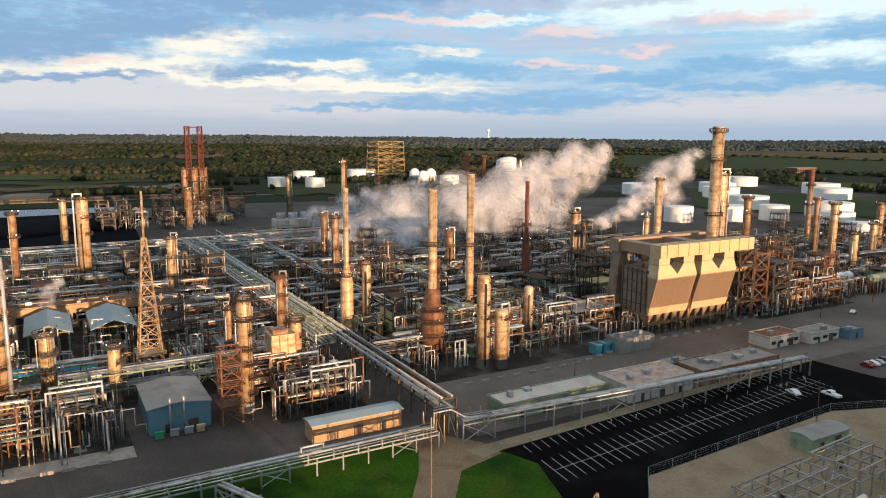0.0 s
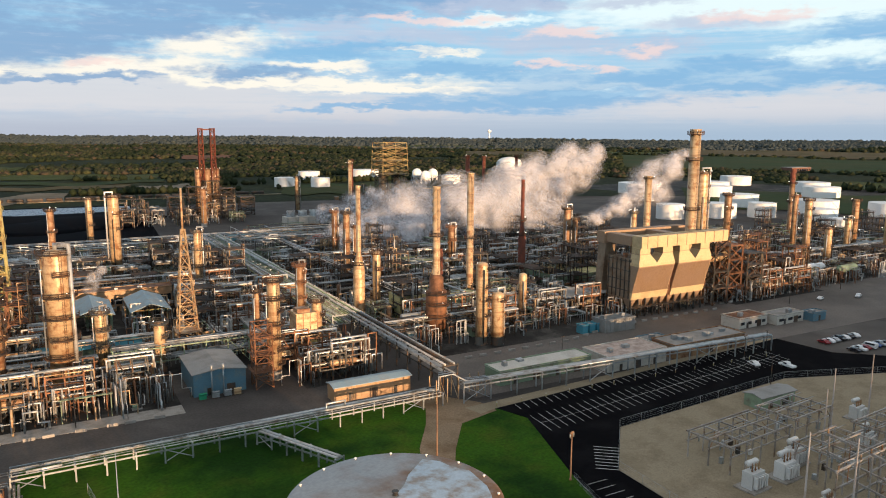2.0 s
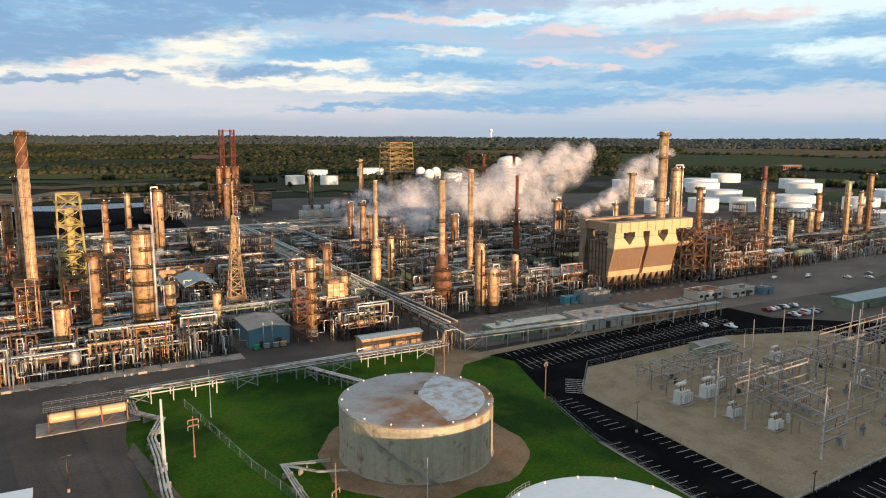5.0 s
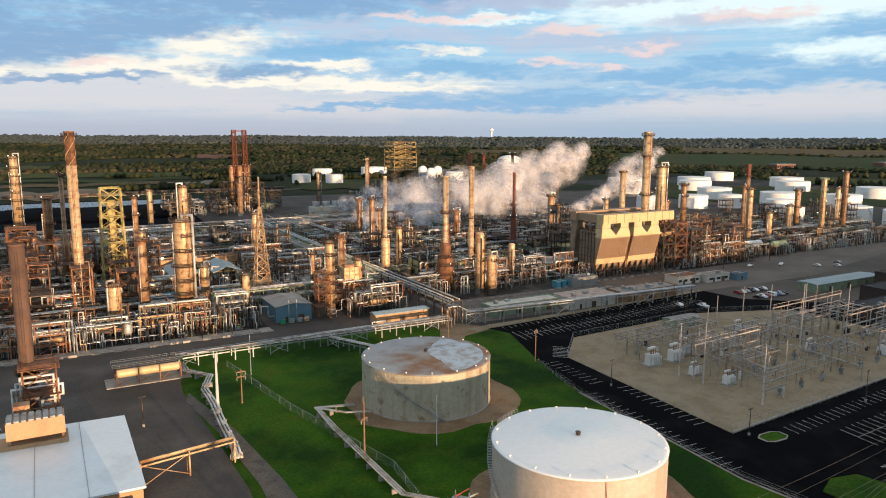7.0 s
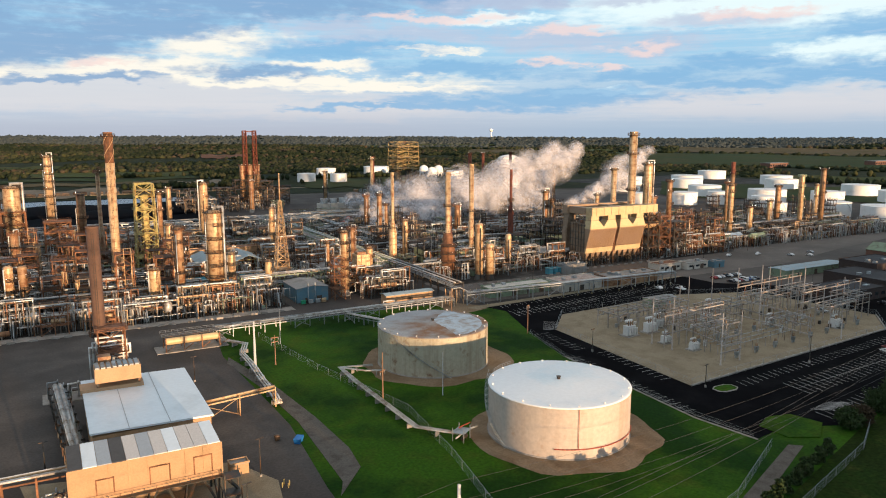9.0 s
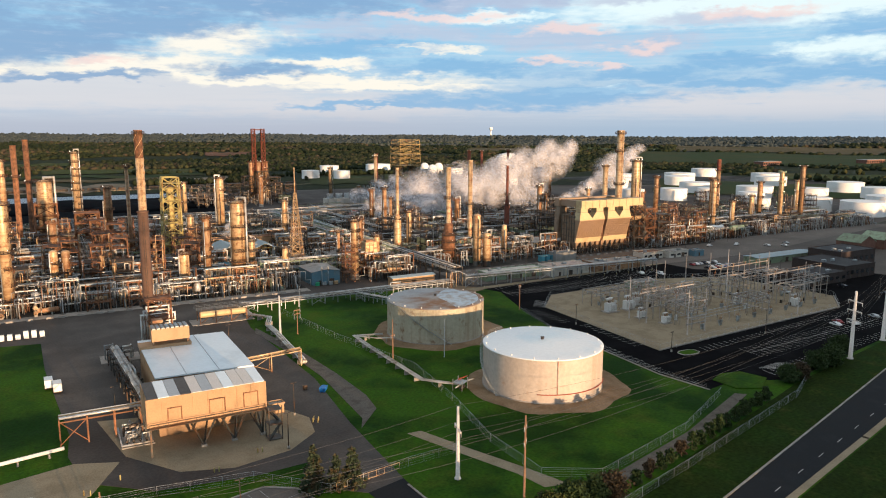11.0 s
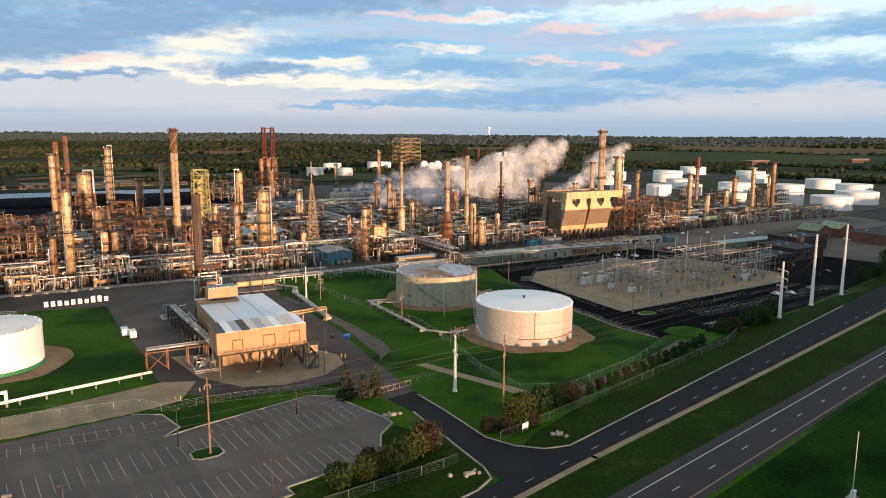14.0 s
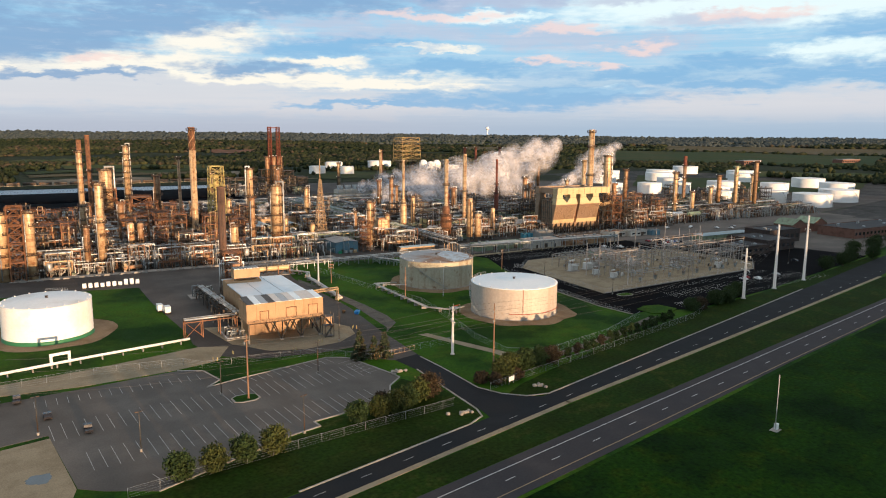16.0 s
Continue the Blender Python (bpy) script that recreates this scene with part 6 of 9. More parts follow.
house(173, -6, 181, -1, 3.2, "site_office", "teal-grey site cabin by the yard road", "cabin", BLUEWALL, GREYROOF, 0, 0, 1, 1)
house(88, 20, 103, 27, 4.5, "cooling_unit", "grey louvred cooling unit by the kerb", "cooling unit", GREYROOF, GALV, 0, 8, 0, 3)
for u in (80, 83.5, 87):
    house(u, 23, u + 2.6, 26.5, 3.0, "pump_enclosure", "small teal pump enclosure", "enclosure", TEALROOF, GREYROOF)
DARKWALL = material("dark_brown_wall", (0.045, 0.032, 0.028), 0.8, fine=3.0, spread=0.2)
house(153, -95, 183, -76, 5.0, "visitor_building", "low black-roofed building with dark walls", "building", DARKWALL, BLACKROOF, 0, 0, 3, 3, 6)
house(186, -92, 212, -62, 6.5, "visitor_building", "black-roofed office building with raised blocks", "building", DARKWALL, BLACKROOF, 0, 0, 3, 3, 6)
house(214, -72, 246, -52, 8.5, "visitor_building", "tall black-roofed office block", "building", DARKWALL, BLACKROOF, 0, 0, 2, 3, 6)
house(290, -84, 400, -56, 6.5, "office_building", "long red-brown brick office building with a black roof", "building", BRICKRED, BLACKROOF, 0, 0, 6, 10, 24)
for u in (275, 300):
    house(u, -46, u + 16, -30, 6.0, "gabled_office", "brick wing with a green-grey gable roof", "building", BRICKRED, GREEN, 4.0, 0, 1, ridge="v")
house(73, -58.5, 87, -53, 3.4, "control_building", "green-walled substation control building", "building", GREEN, GREYROOF, 0.6, 0, 2)
house(182, -44, 232, -34, 3.8, "control_building", "low pale teal-roofed store beyond the substation", "building", GREEN, BLUEROOF, 0.4, 0, 3)

# ---- the precipitator with its hoppers ----
# streaked casing; the dimness of its sunless side is put into the colour
ESPSIDE = material("stained_brown_casing", (0.24, 0.18, 0.125), 0.7, 0.1, spots=(0.13, 0.085, 0.05), amount=0.5, scale=0.15, fine=1.5, bump=0.1, streak=0.6)
c = P(135.0, 30)
esp = thing("electrostatic_precipitator", "tan precipitator with pale yellow inlet ducts and hoppers on legs", "precipitator", pose(c.x, c.y, 0.04, 0, 0, GRID))
XL, XR = -23.3, 17.5


def tapered(lo, zl, hi, zh):
    """A duct between two rectangles x0, x1, y0, y1 at two heights."""
    v = [(x, y, z) for (x0, x1, y0, y1), z in ((lo, zl), (hi, zh)) for x, y in ((x0, y0), (x1, y0), (x1, y1), (x0, y1))]
    return Shape().add(v, [(3, 2, 1, 0), (4, 5, 6, 7), (0, 1, 5, 4), (1, 2, 6, 5), (2, 3, 7, 6), (3, 0, 4, 7)])


part("casing", Shape().box((XL + XR) / 2, 9.2, 8, XR - XL, 13.6, 16), ESPSIDE, esp, "stained insulated casing, darkened for its shaded side")
for x0, x1 in ((XL, -3.9), (-1.6, XR)):
    mid = (x0 + x1) / 2
    part("inlet_nozzle", tapered((x0, x1, 1.9, 2.4), 8.2, (x0, x1, -2.0, 2.4), 21.6), ESPWALL, esp, "overhanging tan front casing")
    sid = Shape()
    n = 44
    for k in range(n):
        a, b = x0 + 0.3 + (x1 - x0 - 0.6) * k / n, x0 + 0.3 + (x1 - x0 - 0.6) * (k + 0.55) / n
        sid.add([(a, 1.18, 10.6), (b, 1.18, 10.6), (b, -1.9, 21.2), (a, -1.9, 21.2), (a, 1.04, 10.56), (b, 1.04, 10.56), (b, -2.04, 21.16), (a, -2.04, 21.16)], [(4, 5, 6, 7), (0, 4, 7, 3), (1, 2, 6, 5), (3, 7, 6, 2), (0, 1, 5, 4)])
    part("ribbed_siding", sid, ESPWALL, esp, "ribbed tan siding on the sloping front")
    part("lower_band", Shape().add([(x0 - 0.05, 1.85, 7.6), (x1 + 0.05, 1.85, 7.6), (x1 + 0.05, 0.95, 10.5), (x0 - 0.05, 0.95, 10.5), (x0 - 0.05, 2.4, 7.6), (x1 + 0.05, 2.4, 7.6), (x1 + 0.05, 2.4, 10.5), (x0 - 0.05, 2.4, 10.5)], [(0, 1, 2, 3), (4, 7, 6, 5), (0, 4, 5, 1), (3, 2, 6, 7), (0, 3, 7, 4), (1, 5, 6, 2)]), ESPYELLOW, esp, "pale yellow lower edge of the casing")
    part("lip", Shape().box(mid, 0.6, 21.6, x1 - x0 + 0.1, 5.4, 1.1), ESPYELLOW, esp, "pale yellow lip over the sloping front")
    for a, b, t0, t1 in ((x0, mid, x0 + 0.9, x0 + 6.2), (mid, x1, x1 - 6.2, x1 - 0.9)):
        part("transition_duct", tapered((a, b, -2.0, 3.2), 22.7, (t0, t1, -1.4, 3.4), 26.4), ESPYELLOW, esp, "pale yellow widening duct")
        part("riser_duct", Shape().box((t0 + t1) / 2, 1.0, 26.4, t1 - t0, 4.8, 2.4), ESPYELLOW, esp, "pale yellow riser duct")
        part("duct_flange", Shape().box((t0 + t1) / 2, 1.0, 26.3, t1 - t0 + 0.3, 5.1, 0.22), ESPWALL, esp)
    part("cross_duct", Shape().box(x0 + 3.4, 11.2, 29.2, 4.6, 14.6, 3.8), ESPWALL, esp, "tan duct leading back from the header")
part("header_duct", Shape().box((XL + 1.4 + 27.6) / 2, 1.2, 28.8, 27.6 - XL - 1.4, 5.4, 4.6), ESPYELLOW, esp, "pale yellow header duct")
for k in range(9):
    part("header_rib", Shape().box(XL + 4.5 + 5.4 * k, 1.2, 28.7, 0.22, 5.7, 4.8), ESPWALL, esp)
part("rear_duct", Shape().box(0, 20.6, 28.6, 47.0, 4.6, 4.8), ESPWALL, esp, "tan rear collecting duct")
part("downcomer", tapered((XL - 2.2, XL + 4.0, 17.0, 21.0), 9.0, (XL + 0.8, XL + 6.0, 18.3, 22.9), 28.6), ESPSIDE, esp, "stained down-duct at the rear corner, darkened for shade")
# rusty panel whose dark colour also stands in for the slot's shade
part("slot_panel", Shape().box(-2.75, 2.15, 8, 2.3, 0.5, 16), RUST, esp, "rusty panel darkening the slot between the two halves")
lad = Shape()
for k in range(22):
    lad.bar((-3.2, 1.5, 3.0 + k), (-2.3, 1.5, 3.0 + k), 0.09)
lad.bar((-3.2, 1.5, 0.2), (-3.2, 1.5, 25), 0.12).bar((-2.3, 1.5, 0.2), (-2.3, 1.5, 25), 0.12)
part("ladder", lad, RUST, esp)
for i in range(10):
    x = XL + 2.0 + (XR - XL - 4.0) * i / 9
    for y in (4.6, 9.2, 13.8):
        part("hopper", tapered((x - 0.3, x + 0.3, y - 0.3, y + 0.3), 2.8, (x - 1.95, x + 1.95, y - 2.2, y + 2.2), 8.0), ESPWALL, esp)
legmesh = Shape().box(0, 0, 0, 0.5, 0.5, 8.0).mesh("support_leg", STEEL)
for i in range(11):
    x = XL + 0.3 + (XR - XL - 0.6) * i / 10
    for y in (2.2, 9.2, 15.6):
        part("support_leg", legmesh, STEEL, esp, at=Matrix.Translation((x, y, 0)))
    if i < 10:
        part("leg_brace", Shape().bar((x, 2.2, 0.4), (x + 4.0, 2.2, 4.4), 0.24).bar((x + 4.0, 2.2, 0.4), (x, 2.2, 4.4), 0.24), STEEL, esp)
part("walkway", Shape().box((XL + XR) / 2, 0.9, 4.5, XR - XL + 3, 1.6, 0.12), STEEL, esp)
s = Shape()
for hz in (0.6, 1.1):
    s.bar((XL - 1.5, 0.15, 4.6 + hz), (XR + 1.5, 0.15, 4.6 + hz), 0.08)
for i in range(26):
    s.bar((XL - 1.5 + 1.75 * i, 0.15, 4.6), (XL - 1.5 + 1.75 * i, 0.15, 5.7), 0.07)
part("walkway_handrail", s, STEEL, esp)
for i in range(6):
    part("casing_rib", Shape().box(XL - 0.15, 3.2 + 2.4 * i, 8, 0.3, 0.35, 16), STEEL, esp)
for z in (11, 15, 19, 23):
    part("casing_girt", Shape().box(XL - 0.12, 9.2, z, 0.22, 13.4, 0.3), STEEL, esp)
s = Shape()
for hz in (0.6, 1.1):
    for a, b in (((XL, 2.6), (XL, 15.9)), ((XL, 15.9), (XR, 15.9)), ((XR, 2.6), (XR, 15.9))):
        s.bar((*a, 24 + hz), (*b, 24 + hz), 0.1)
part("roof_handrail", s, STEEL, esp)
for i in range(14):
    part("insulator_box", Shape().box(XL + 2 + 2.8 * i, 8 + 4 * (i % 2), 24, 1.3, 1.3, 1.8), (RUST, GALV)[i % 2], esp)
d = thing("duct_section", "tan cylindrical duct in the rusty structure", "duct", pose(*P(164, 38), 0, 0, GRID))
part("shell", Shape().lying((-7, 0, 20), (9, 0, 20), 2.0), CLAD, d)
for q in (-4, 5):
    part("support", Shape().box(q, 0, 0, 0.6, 2.0, 18.3), RUST, d)

# ---- the gas turbine house ----
c = P(-139.4, -117)
hr = thing("turbine_house", "raised tan air-inlet house with a white roof on splayed legs", "building", pose(c.x, c.y, 0.04, 0, 0, GRID))
part("inlet_wall", Shape().box(0, -17.6, 8.2, 27.2, 12, 6.0), TANWALL, hr)
for i in range(9):
    x = -13.6 + 27.2 * i / 8
    part("wall_rib", Shape().box(x, -23.65, 8.2, 0.35, 0.16, 6.0), TANWALL, hr)
for x, w, h in ((-7.6, 3.0, 3.0), (2.0, 3.6, 3.4), (10.0, 3.4, 3.6)):
    for dx in (-w / 2, w / 2):
        part("panel_frame", Shape().box(x + dx, -23.68, 8.5, 0.22, 0.2, h), RUST, hr)
    part("panel_frame", Shape().box(x, -23.68, 8.4 + h, w + 0.22, 0.2, 0.22), RUST, hr)
part("sill_beam", Shape().box(0, -17.6, 7.5, 27.6, 12.4, 0.7), TANWALL, hr)
for i, m in enumerate((PANELDARK, ROOFWHITE, PANELGREY, PANELDARK, PANELPALE, PANELGREY, PANELPALE, ROOFWHITE, PANELPALE, PANELPALE, ROOFWHITE)):
    x0, x1 = -13.5 + 27.0 * i / 11, -13.5 + 27.0 * (i + 1) / 11 - 0.08
    part("roof_panel", Shape().add([(x0, -23.8, 14.25), (x1, -23.8, 14.25), (x1, -13.5, 14.9), (x0, -13.5, 14.9), (x0, -23.8, 14.4), (x1, -23.8, 14.4), (x1, -13.5, 15.1), (x0, -13.5, 15.1)], [(3, 2, 1, 0), (4, 5, 6, 7), (0, 1, 5, 4), (1, 2, 6, 5), (2, 3, 7, 6), (3, 0, 4, 7)]), m, hr, {0: "dark gridded roof panel", 1: "white roof panel"}.get(i, ""))
part("hall_wall", Shape().box(4.0, 18.7, 0, 24.6, 37.6, 10.6), TANWALL, hr)
part("link_wall", Shape().box(2.2, -5.8, 0, 24.0, 11.4, 9.6), TANWALL, hr)
part("link_roof", Shape().box(2.2, -5.8, 9.6, 24.4, 11.5, 0.25), PANELDARK, hr)
part("hall_roof", Shape().add([(-8.8, -0.4, 11.2), (16.8, -0.4, 10.7), (16.8, 37.8, 10.7), (-8.8, 37.8, 11.2), (-8.8, -0.4, 11.6), (16.8, -0.4, 11.1), (16.8, 37.8, 11.1), (-8.8, 37.8, 11.6)], [(3, 2, 1, 0), (4, 5, 6, 7), (0, 1, 5, 4), (1, 2, 6, 5), (2, 3, 7, 6), (3, 0, 4, 7)]), ROOFWHITE, hr, "pale white metal roof")
part("roof_seam", Shape().box(7.5, 18.7, 11.15, 0.14, 37.8, 0.25), PANELGREY, hr)
part("roof_seam", Shape().box(-1.0, 18.7, 11.3, 0.14, 37.8, 0.25), PANELGREY, hr)
part("vent_housing", Shape().box(-0.5, 30, 13.4, 10.6, 5.0, 3.6), TANWALL, hr)
part("vent_base", Shape().box(-2.0, 30, 11.3, 14.5, 5.4, 1.0), TANWALL, hr)
for i in range(8):
    part("vent_louvre", Shape().box(-5.1 + 1.3 * i, 30, 17.0, 0.9, 4.8, 0.35), GALV, hr)
part("vent_leg", Shape().box(-5.3, 28.2, 12.2, 0.4, 0.4, 1.3), STEEL, hr)
part("vent_leg", Shape().box(4.3, 28.2, 12.2, 0.4, 0.4, 1.3), STEEL, hr)
part("exhaust_duct", Shape().box(-3.0, 36.2, 11.0, 3.0, 3.0, 7.0), CLAD_DULL, hr)
for x in (-1.2, 6.0, 13.0):
    for dx, dy in ((-3.2, -4.5), (3.2, -4.5), (-3.2, 4.5), (3.2, 4.5)):
        if x + dx > 14:
            dx = 0.2
        part("splayed_leg", Shape().bar((x, -22.0, 0.1), (x + dx, -18 + dy, 7.5), 0.34), STEEL, hr)
    part("footing", Shape().box(x, -22.0, 0, 1.3, 1.3, 0.5), CONCRETE, hr)
for x, y in ((-13, -23), (-13, -13), (13.2, -13)):
    part("post", Shape().box(x, y, 0, 0.4, 0.4, 7.6), STEEL, hr)
s = Shape()
for hz in (0.5, 1.0):
    s.bar((-13.5, -25.0, 7.6 + hz), (13.5, -25.0, 7.6 + hz), 0.08)
for i in range(14):
    s.bar((-13.5 + 27 * i / 13, -25.0, 7.5), (-13.5 + 27 * i / 13, -25.0, 8.6), 0.07)
part("walkway", Shape().box(0, -24.4, 7.45, 27.4, 1.4, 0.1), STEEL, hr)
part("handrail", s, STEEL, hr)
st = thing("stair_tower", "grey steel stair tower beside the raised house", "stair", pose(*P(-124.5, -142.5, 0.04), 0, 0, GRID))
for x in (-1.6, 1.6):
    for y in (-1.6, 1.6):
        part("post", Shape().box(x, y, 0, 0.2, 0.2, 8.6), STEEL, st)
for z in (0.2, 4.0, 7.6):
    part("landing", Shape().box(0, 0, z, 3.4, 3.4, 0.12), STEEL, st)
part("flight", Shape().bar((-1.5, -1.0, 0.2), (1.5, -1.0, 4.0), 0.5), STEEL, st)
part("flight", Shape().bar((1.5, 1.0, 4.0), (-1.5, 1.0, 7.6), 0.5), STEEL, st)
house(-121.5, -127.5, -117.5, -125, 2.4, "storage_hut", "small tan hut beside the yard road", "hut", TANWALL, GREYROOF)
sk = thing("pipe_skid", "fuel gas pipe skid with a white kerb", "pipe skid", pose(*P(-154.4, -125.5, 0.04), 0, 0, GRID))
part("slab", Shape().box(0, 0, 0, 7.5, 13, 0.3), CONCRETE, sk)
for i in range(16):
    rnd = random.Random(i)
    x, y, h = rnd.uniform(-3.2, 1.2), rnd.uniform(-5.5, 3.5), rnd.uniform(0.9, 3.4)
    part("pipe", Shape().line([(x, y, 0.3), (x, y, h), (x + 1.8, y, h), (x + 1.8, y + 2.2, h), (x + 1.8, y + 2.2, 0.3)], rnd.choice((0.14, 0.2, 0.26))), (PALEPIPE, GALV, DARKPIPE)[i % 3], sk)
part("pipe", Shape().line([(-3.5, 6, 0.7), (-3.5, -6.2, 0.7), (3.5, -6.2, 0.7)], 0.24), PALEPIPE, sk)
for i in range(4):
    part("valve", Shape().ball((-2.4 + 1.5 * i, -4.6, 1.0), 0.4, 8, 5).rod((-2.4 + 1.5 * i, -4.6, 0.3), (-2.4 + 1.5 * i, -4.6, 1.9), 0.09), DARKPIPE, sk)
ym = thing("pipe_manifold", "cluster of grey and pale pipes on a low slab", "pipework", pose(*P(-151.5, -55.5, 0.05), 0, 0, GRID))
part("slab", Shape().box(0, 0, 0, 12, 9, 0.2), CONCRETE, ym)
for i in range(14):
    rnd = random.Random(70 + i)
    x, y, h = rnd.uniform(-5, 2), rnd.uniform(-3.8, 2.4), rnd.uniform(1.4, 5.0)
    part("pipe", Shape().line([(x, y, 0.2), (x, y, h), (x + 2.6, y, h), (x + 2.6, y + 1.4, h), (x + 2.6, y + 1.4, 0.2)], rnd.choice((0.16, 0.22, 0.3))), (PALEPIPE, GALV, GALV, DARKPIPE)[i % 4], ym)
wl_loop = thing("pipe_loop", "white expansion loop rising from the pipeline", "pipework", pose(-125.0, 48.9, 0.04, 0, 0, -1.5))
part("pipe", Shape().line([(-2.6, 0, 1.4), (-2.6, 0, 4.2), (2.6, 0, 4.2), (2.6, 0, 1.4)], 0.45, 10), WHITE, wl_loop)
for x in (-2.6, 2.6):
    part("support", Shape().box(x, 0, 0, 0.5, 0.9, 1.0), CONCRETE, wl_loop)
# looped pipes and frame at the foot of the rusty exhaust stack
lp = thing("pipe_loop", "tall pale looped pipes in a rusty frame", "pipework", pose(-38.5, 104.5, 0.04, 0, 0, GRID))
for k in range(3):
    part("pipe", Shape().line([(-5 + 0.9 * k, 0, 0), (-5 + 0.9 * k, 0, 15 + 1.3 * k), (5.5 - 0.9 * k, 0, 15 + 1.3 * k), (5.5 - 0.9 * k, 0, 12.5 - k), (1, 0, 12.5 - k), (1, 2, 4)], 0.32, 8), PALEPIPE, lp)
lattice("braced_tower", -37.0, 107.0, 7.0, 7.0, 0.0, 20.0, 4, "rusty braced steel frame round the stack", "frame", RUST, decks=(7, 13, 19.5))
# low gas cooler with a yellow drum
yx = thing("drum_cooler", "long cream horizontal drum on a railed frame", "vessel", pose(*P(-111, -21.5, 0.04), 0, 0, GRID))
part("slab", Shape().box(0, 0, 0, 24, 9, 0.25), CONCRETE, yx)
part("drum", Shape().lying((-8.5, -2.2, 3.6), (8.5, -2.2, 3.6), 1.25, 18), ESPYELLOW, yx, "cream-painted drum")
for x in (-9, -3, 3, 9):
    for y in (-3.8, 2.5):
        part("post", Shape().box(x, y, 0.25, 0.3, 0.3, 5.0), RUST, yx)
    part("brace", Shape().bar((x, -3.8, 0.4), (x + 3, -3.8, 2.4), 0.18), RUST, yx)
part("deck", Shape().box(0, 0.6, 5.2, 20, 5.0, 0.12), STEEL, yx)
s = Shape()
for i in range(11):
    s.bar((-10 + 2 * i, -1.9, 5.2), (-10 + 2 * i, -1.9, 6.3), 0.07).bar((-10 + 2 * i, 3.1, 5.2), (-10 + 2 * i, 3.1, 6.3), 0.07)
for y in (-1.9, 3.1):
    for z in (5.8, 6.3):
        s.bar((-10, y, z), (10, y, z), 0.07)
part("handrail", s, GALV, yx)

# ---- pipes across the grass ----
def ground_pipe(pts, r, n, label, gap=0.55, mat=PALEPIPE, z=1.0):
    t = thing("ground_pipeline", label, "pipeline", pose(0, 0, 0))
    for k in range(n):
        off = (k - (n - 1) / 2) * gap
        line = []
        for i, q in enumerate(pts):
            a, b = Vector(pts[max(0, i - 1)]), Vector(pts[min(len(pts) - 1, i + 1)])
            d = (b - a).normalized()
            line.append((q[0] - d.y * off, q[1] + d.x * off, z))
        part("pipe", Shape().line(line, r, 8), mat, t)
    for a, b in zip(pts, pts[1:]):
        a, b = Vector(a), Vector(b)
        m = max(1, int((b - a).length / 6))
        ang = math.degrees(math.atan2(b.y - a.y, b.x - a.x))
        for i in range(m):
            q = a + (b - a) * ((i + 0.5) / m)
            part("sleeper", Shape().box(q.x, q.y, 0.02, 0.35, n * gap + 0.5, z - r, ang), CONCRETE, t)
    return t


ground_pipe([(11, 140), (9, 131), (12.5, 122), (6, 112), (3, 100), (-2, 84), (-6, 70), (-8.2, 64)], 0.28, 3, "triple silver pipeline zigzagging along the grass edge", 0.8, z=1.6)
ground_pipe([(-84, 47), (-116, 48.5), (-150, 49), (-230, 56)], 0.45, 1, "white pipeline on low sleepers", z=1.5, mat=WHITE)
ground_pipe([(31, 73), (22, 78), (18, 64), (9, 26), (14, 16)], 0.2, 3, "pipe bundle linking the two storage tanks", 0.6, z=1.4)
ground_pipe([(22, 78), (26, 70), (31.5, 66)], 0.18, 2, "short pipe run into the storage tank", 0.5, z=1.4)
vs = thing("valve_station", "steel valve station with steps beside the storage tank", "valve station", pose(14, 15, 0.04, 0, 0, 20))
for x in (-1.8, 1.8):
    for y in (-1.5, 1.5):
        part("post", Shape().box(x, y, 0, 0.18, 0.18, 3.4), GALV, vs)
part("deck", Shape().box(0, 0, 2.3, 4.2, 3.4, 0.1), GALV, vs)
part("pipe", Shape().line([(-3, 0, 1.4), (0, 0, 1.4), (0, 0, 2.0), (5.2, -2, 2.0)], 0.22), PALEPIPE, vs)
part("foam_pipe", Shape().line([(1, 1, 0), (1, 1, 2.6), (5.0, 0, 2.6)], 0.15), REDPIPE, vs, "rust-red foam pipe")
for i in range(3):
    part("valve", Shape().ball((-1.2 + 1.2 * i, -0.8, 0.8), 0.45, 8, 5).rod((-1.2 + 1.2 * i, -0.8, 0), (-1.2 + 1.2 * i, -0.8, 1.7), 0.1), DARKPIPE, vs)
lr = thing("pipe_bend_frame", "pale braced frame with pipes looping over the path", "pipe frame", pose(*P(2.5, -10, 0.04), 0, 0, GRID))
for x in (-3.5, 0, 3.5, 9.5, 12.5):
    for y in (-2.5, 1.5):
        part("post", Shape().box(x, y, 0, 0.25, 0.25, 6.8 if x < 5 else 5.4), CLAD, lr)
    part("brace", Shape().bar((x, -2.5, 0.2), (x, 1.5, 5.0), 0.15), CLAD, lr)
for k in range(5):
    part("pipe", Shape().line([(-6, -1.8 + 0.7 * k, 3.8), (-2.4 + 0.4 * k, -1.8 + 0.7 * k, 3.8), (-2.4 + 0.4 * k, -1.8 + 0.7 * k, 7.4), (2.2, -1.8 + 0.7 * k, 7.4), (5, -4 + 0.5 * k, 5.7), (12, -5 + 0.5 * k, 5.7)], 0.2, 8), (GALV, DARKPIPE)[k % 2], lr)

# twin reactors in a frame at the west end
c = Vector((-100.3, 203.5, 0))
rx = lattice("reactor_frame", c.x, c.y, 6.4, 6.4, 0.0, 36.5, 8, "tall braced rusty frame between two tan reactors", "frame", RUST, decks=(9, 18, 27, 35), bar=0.5)
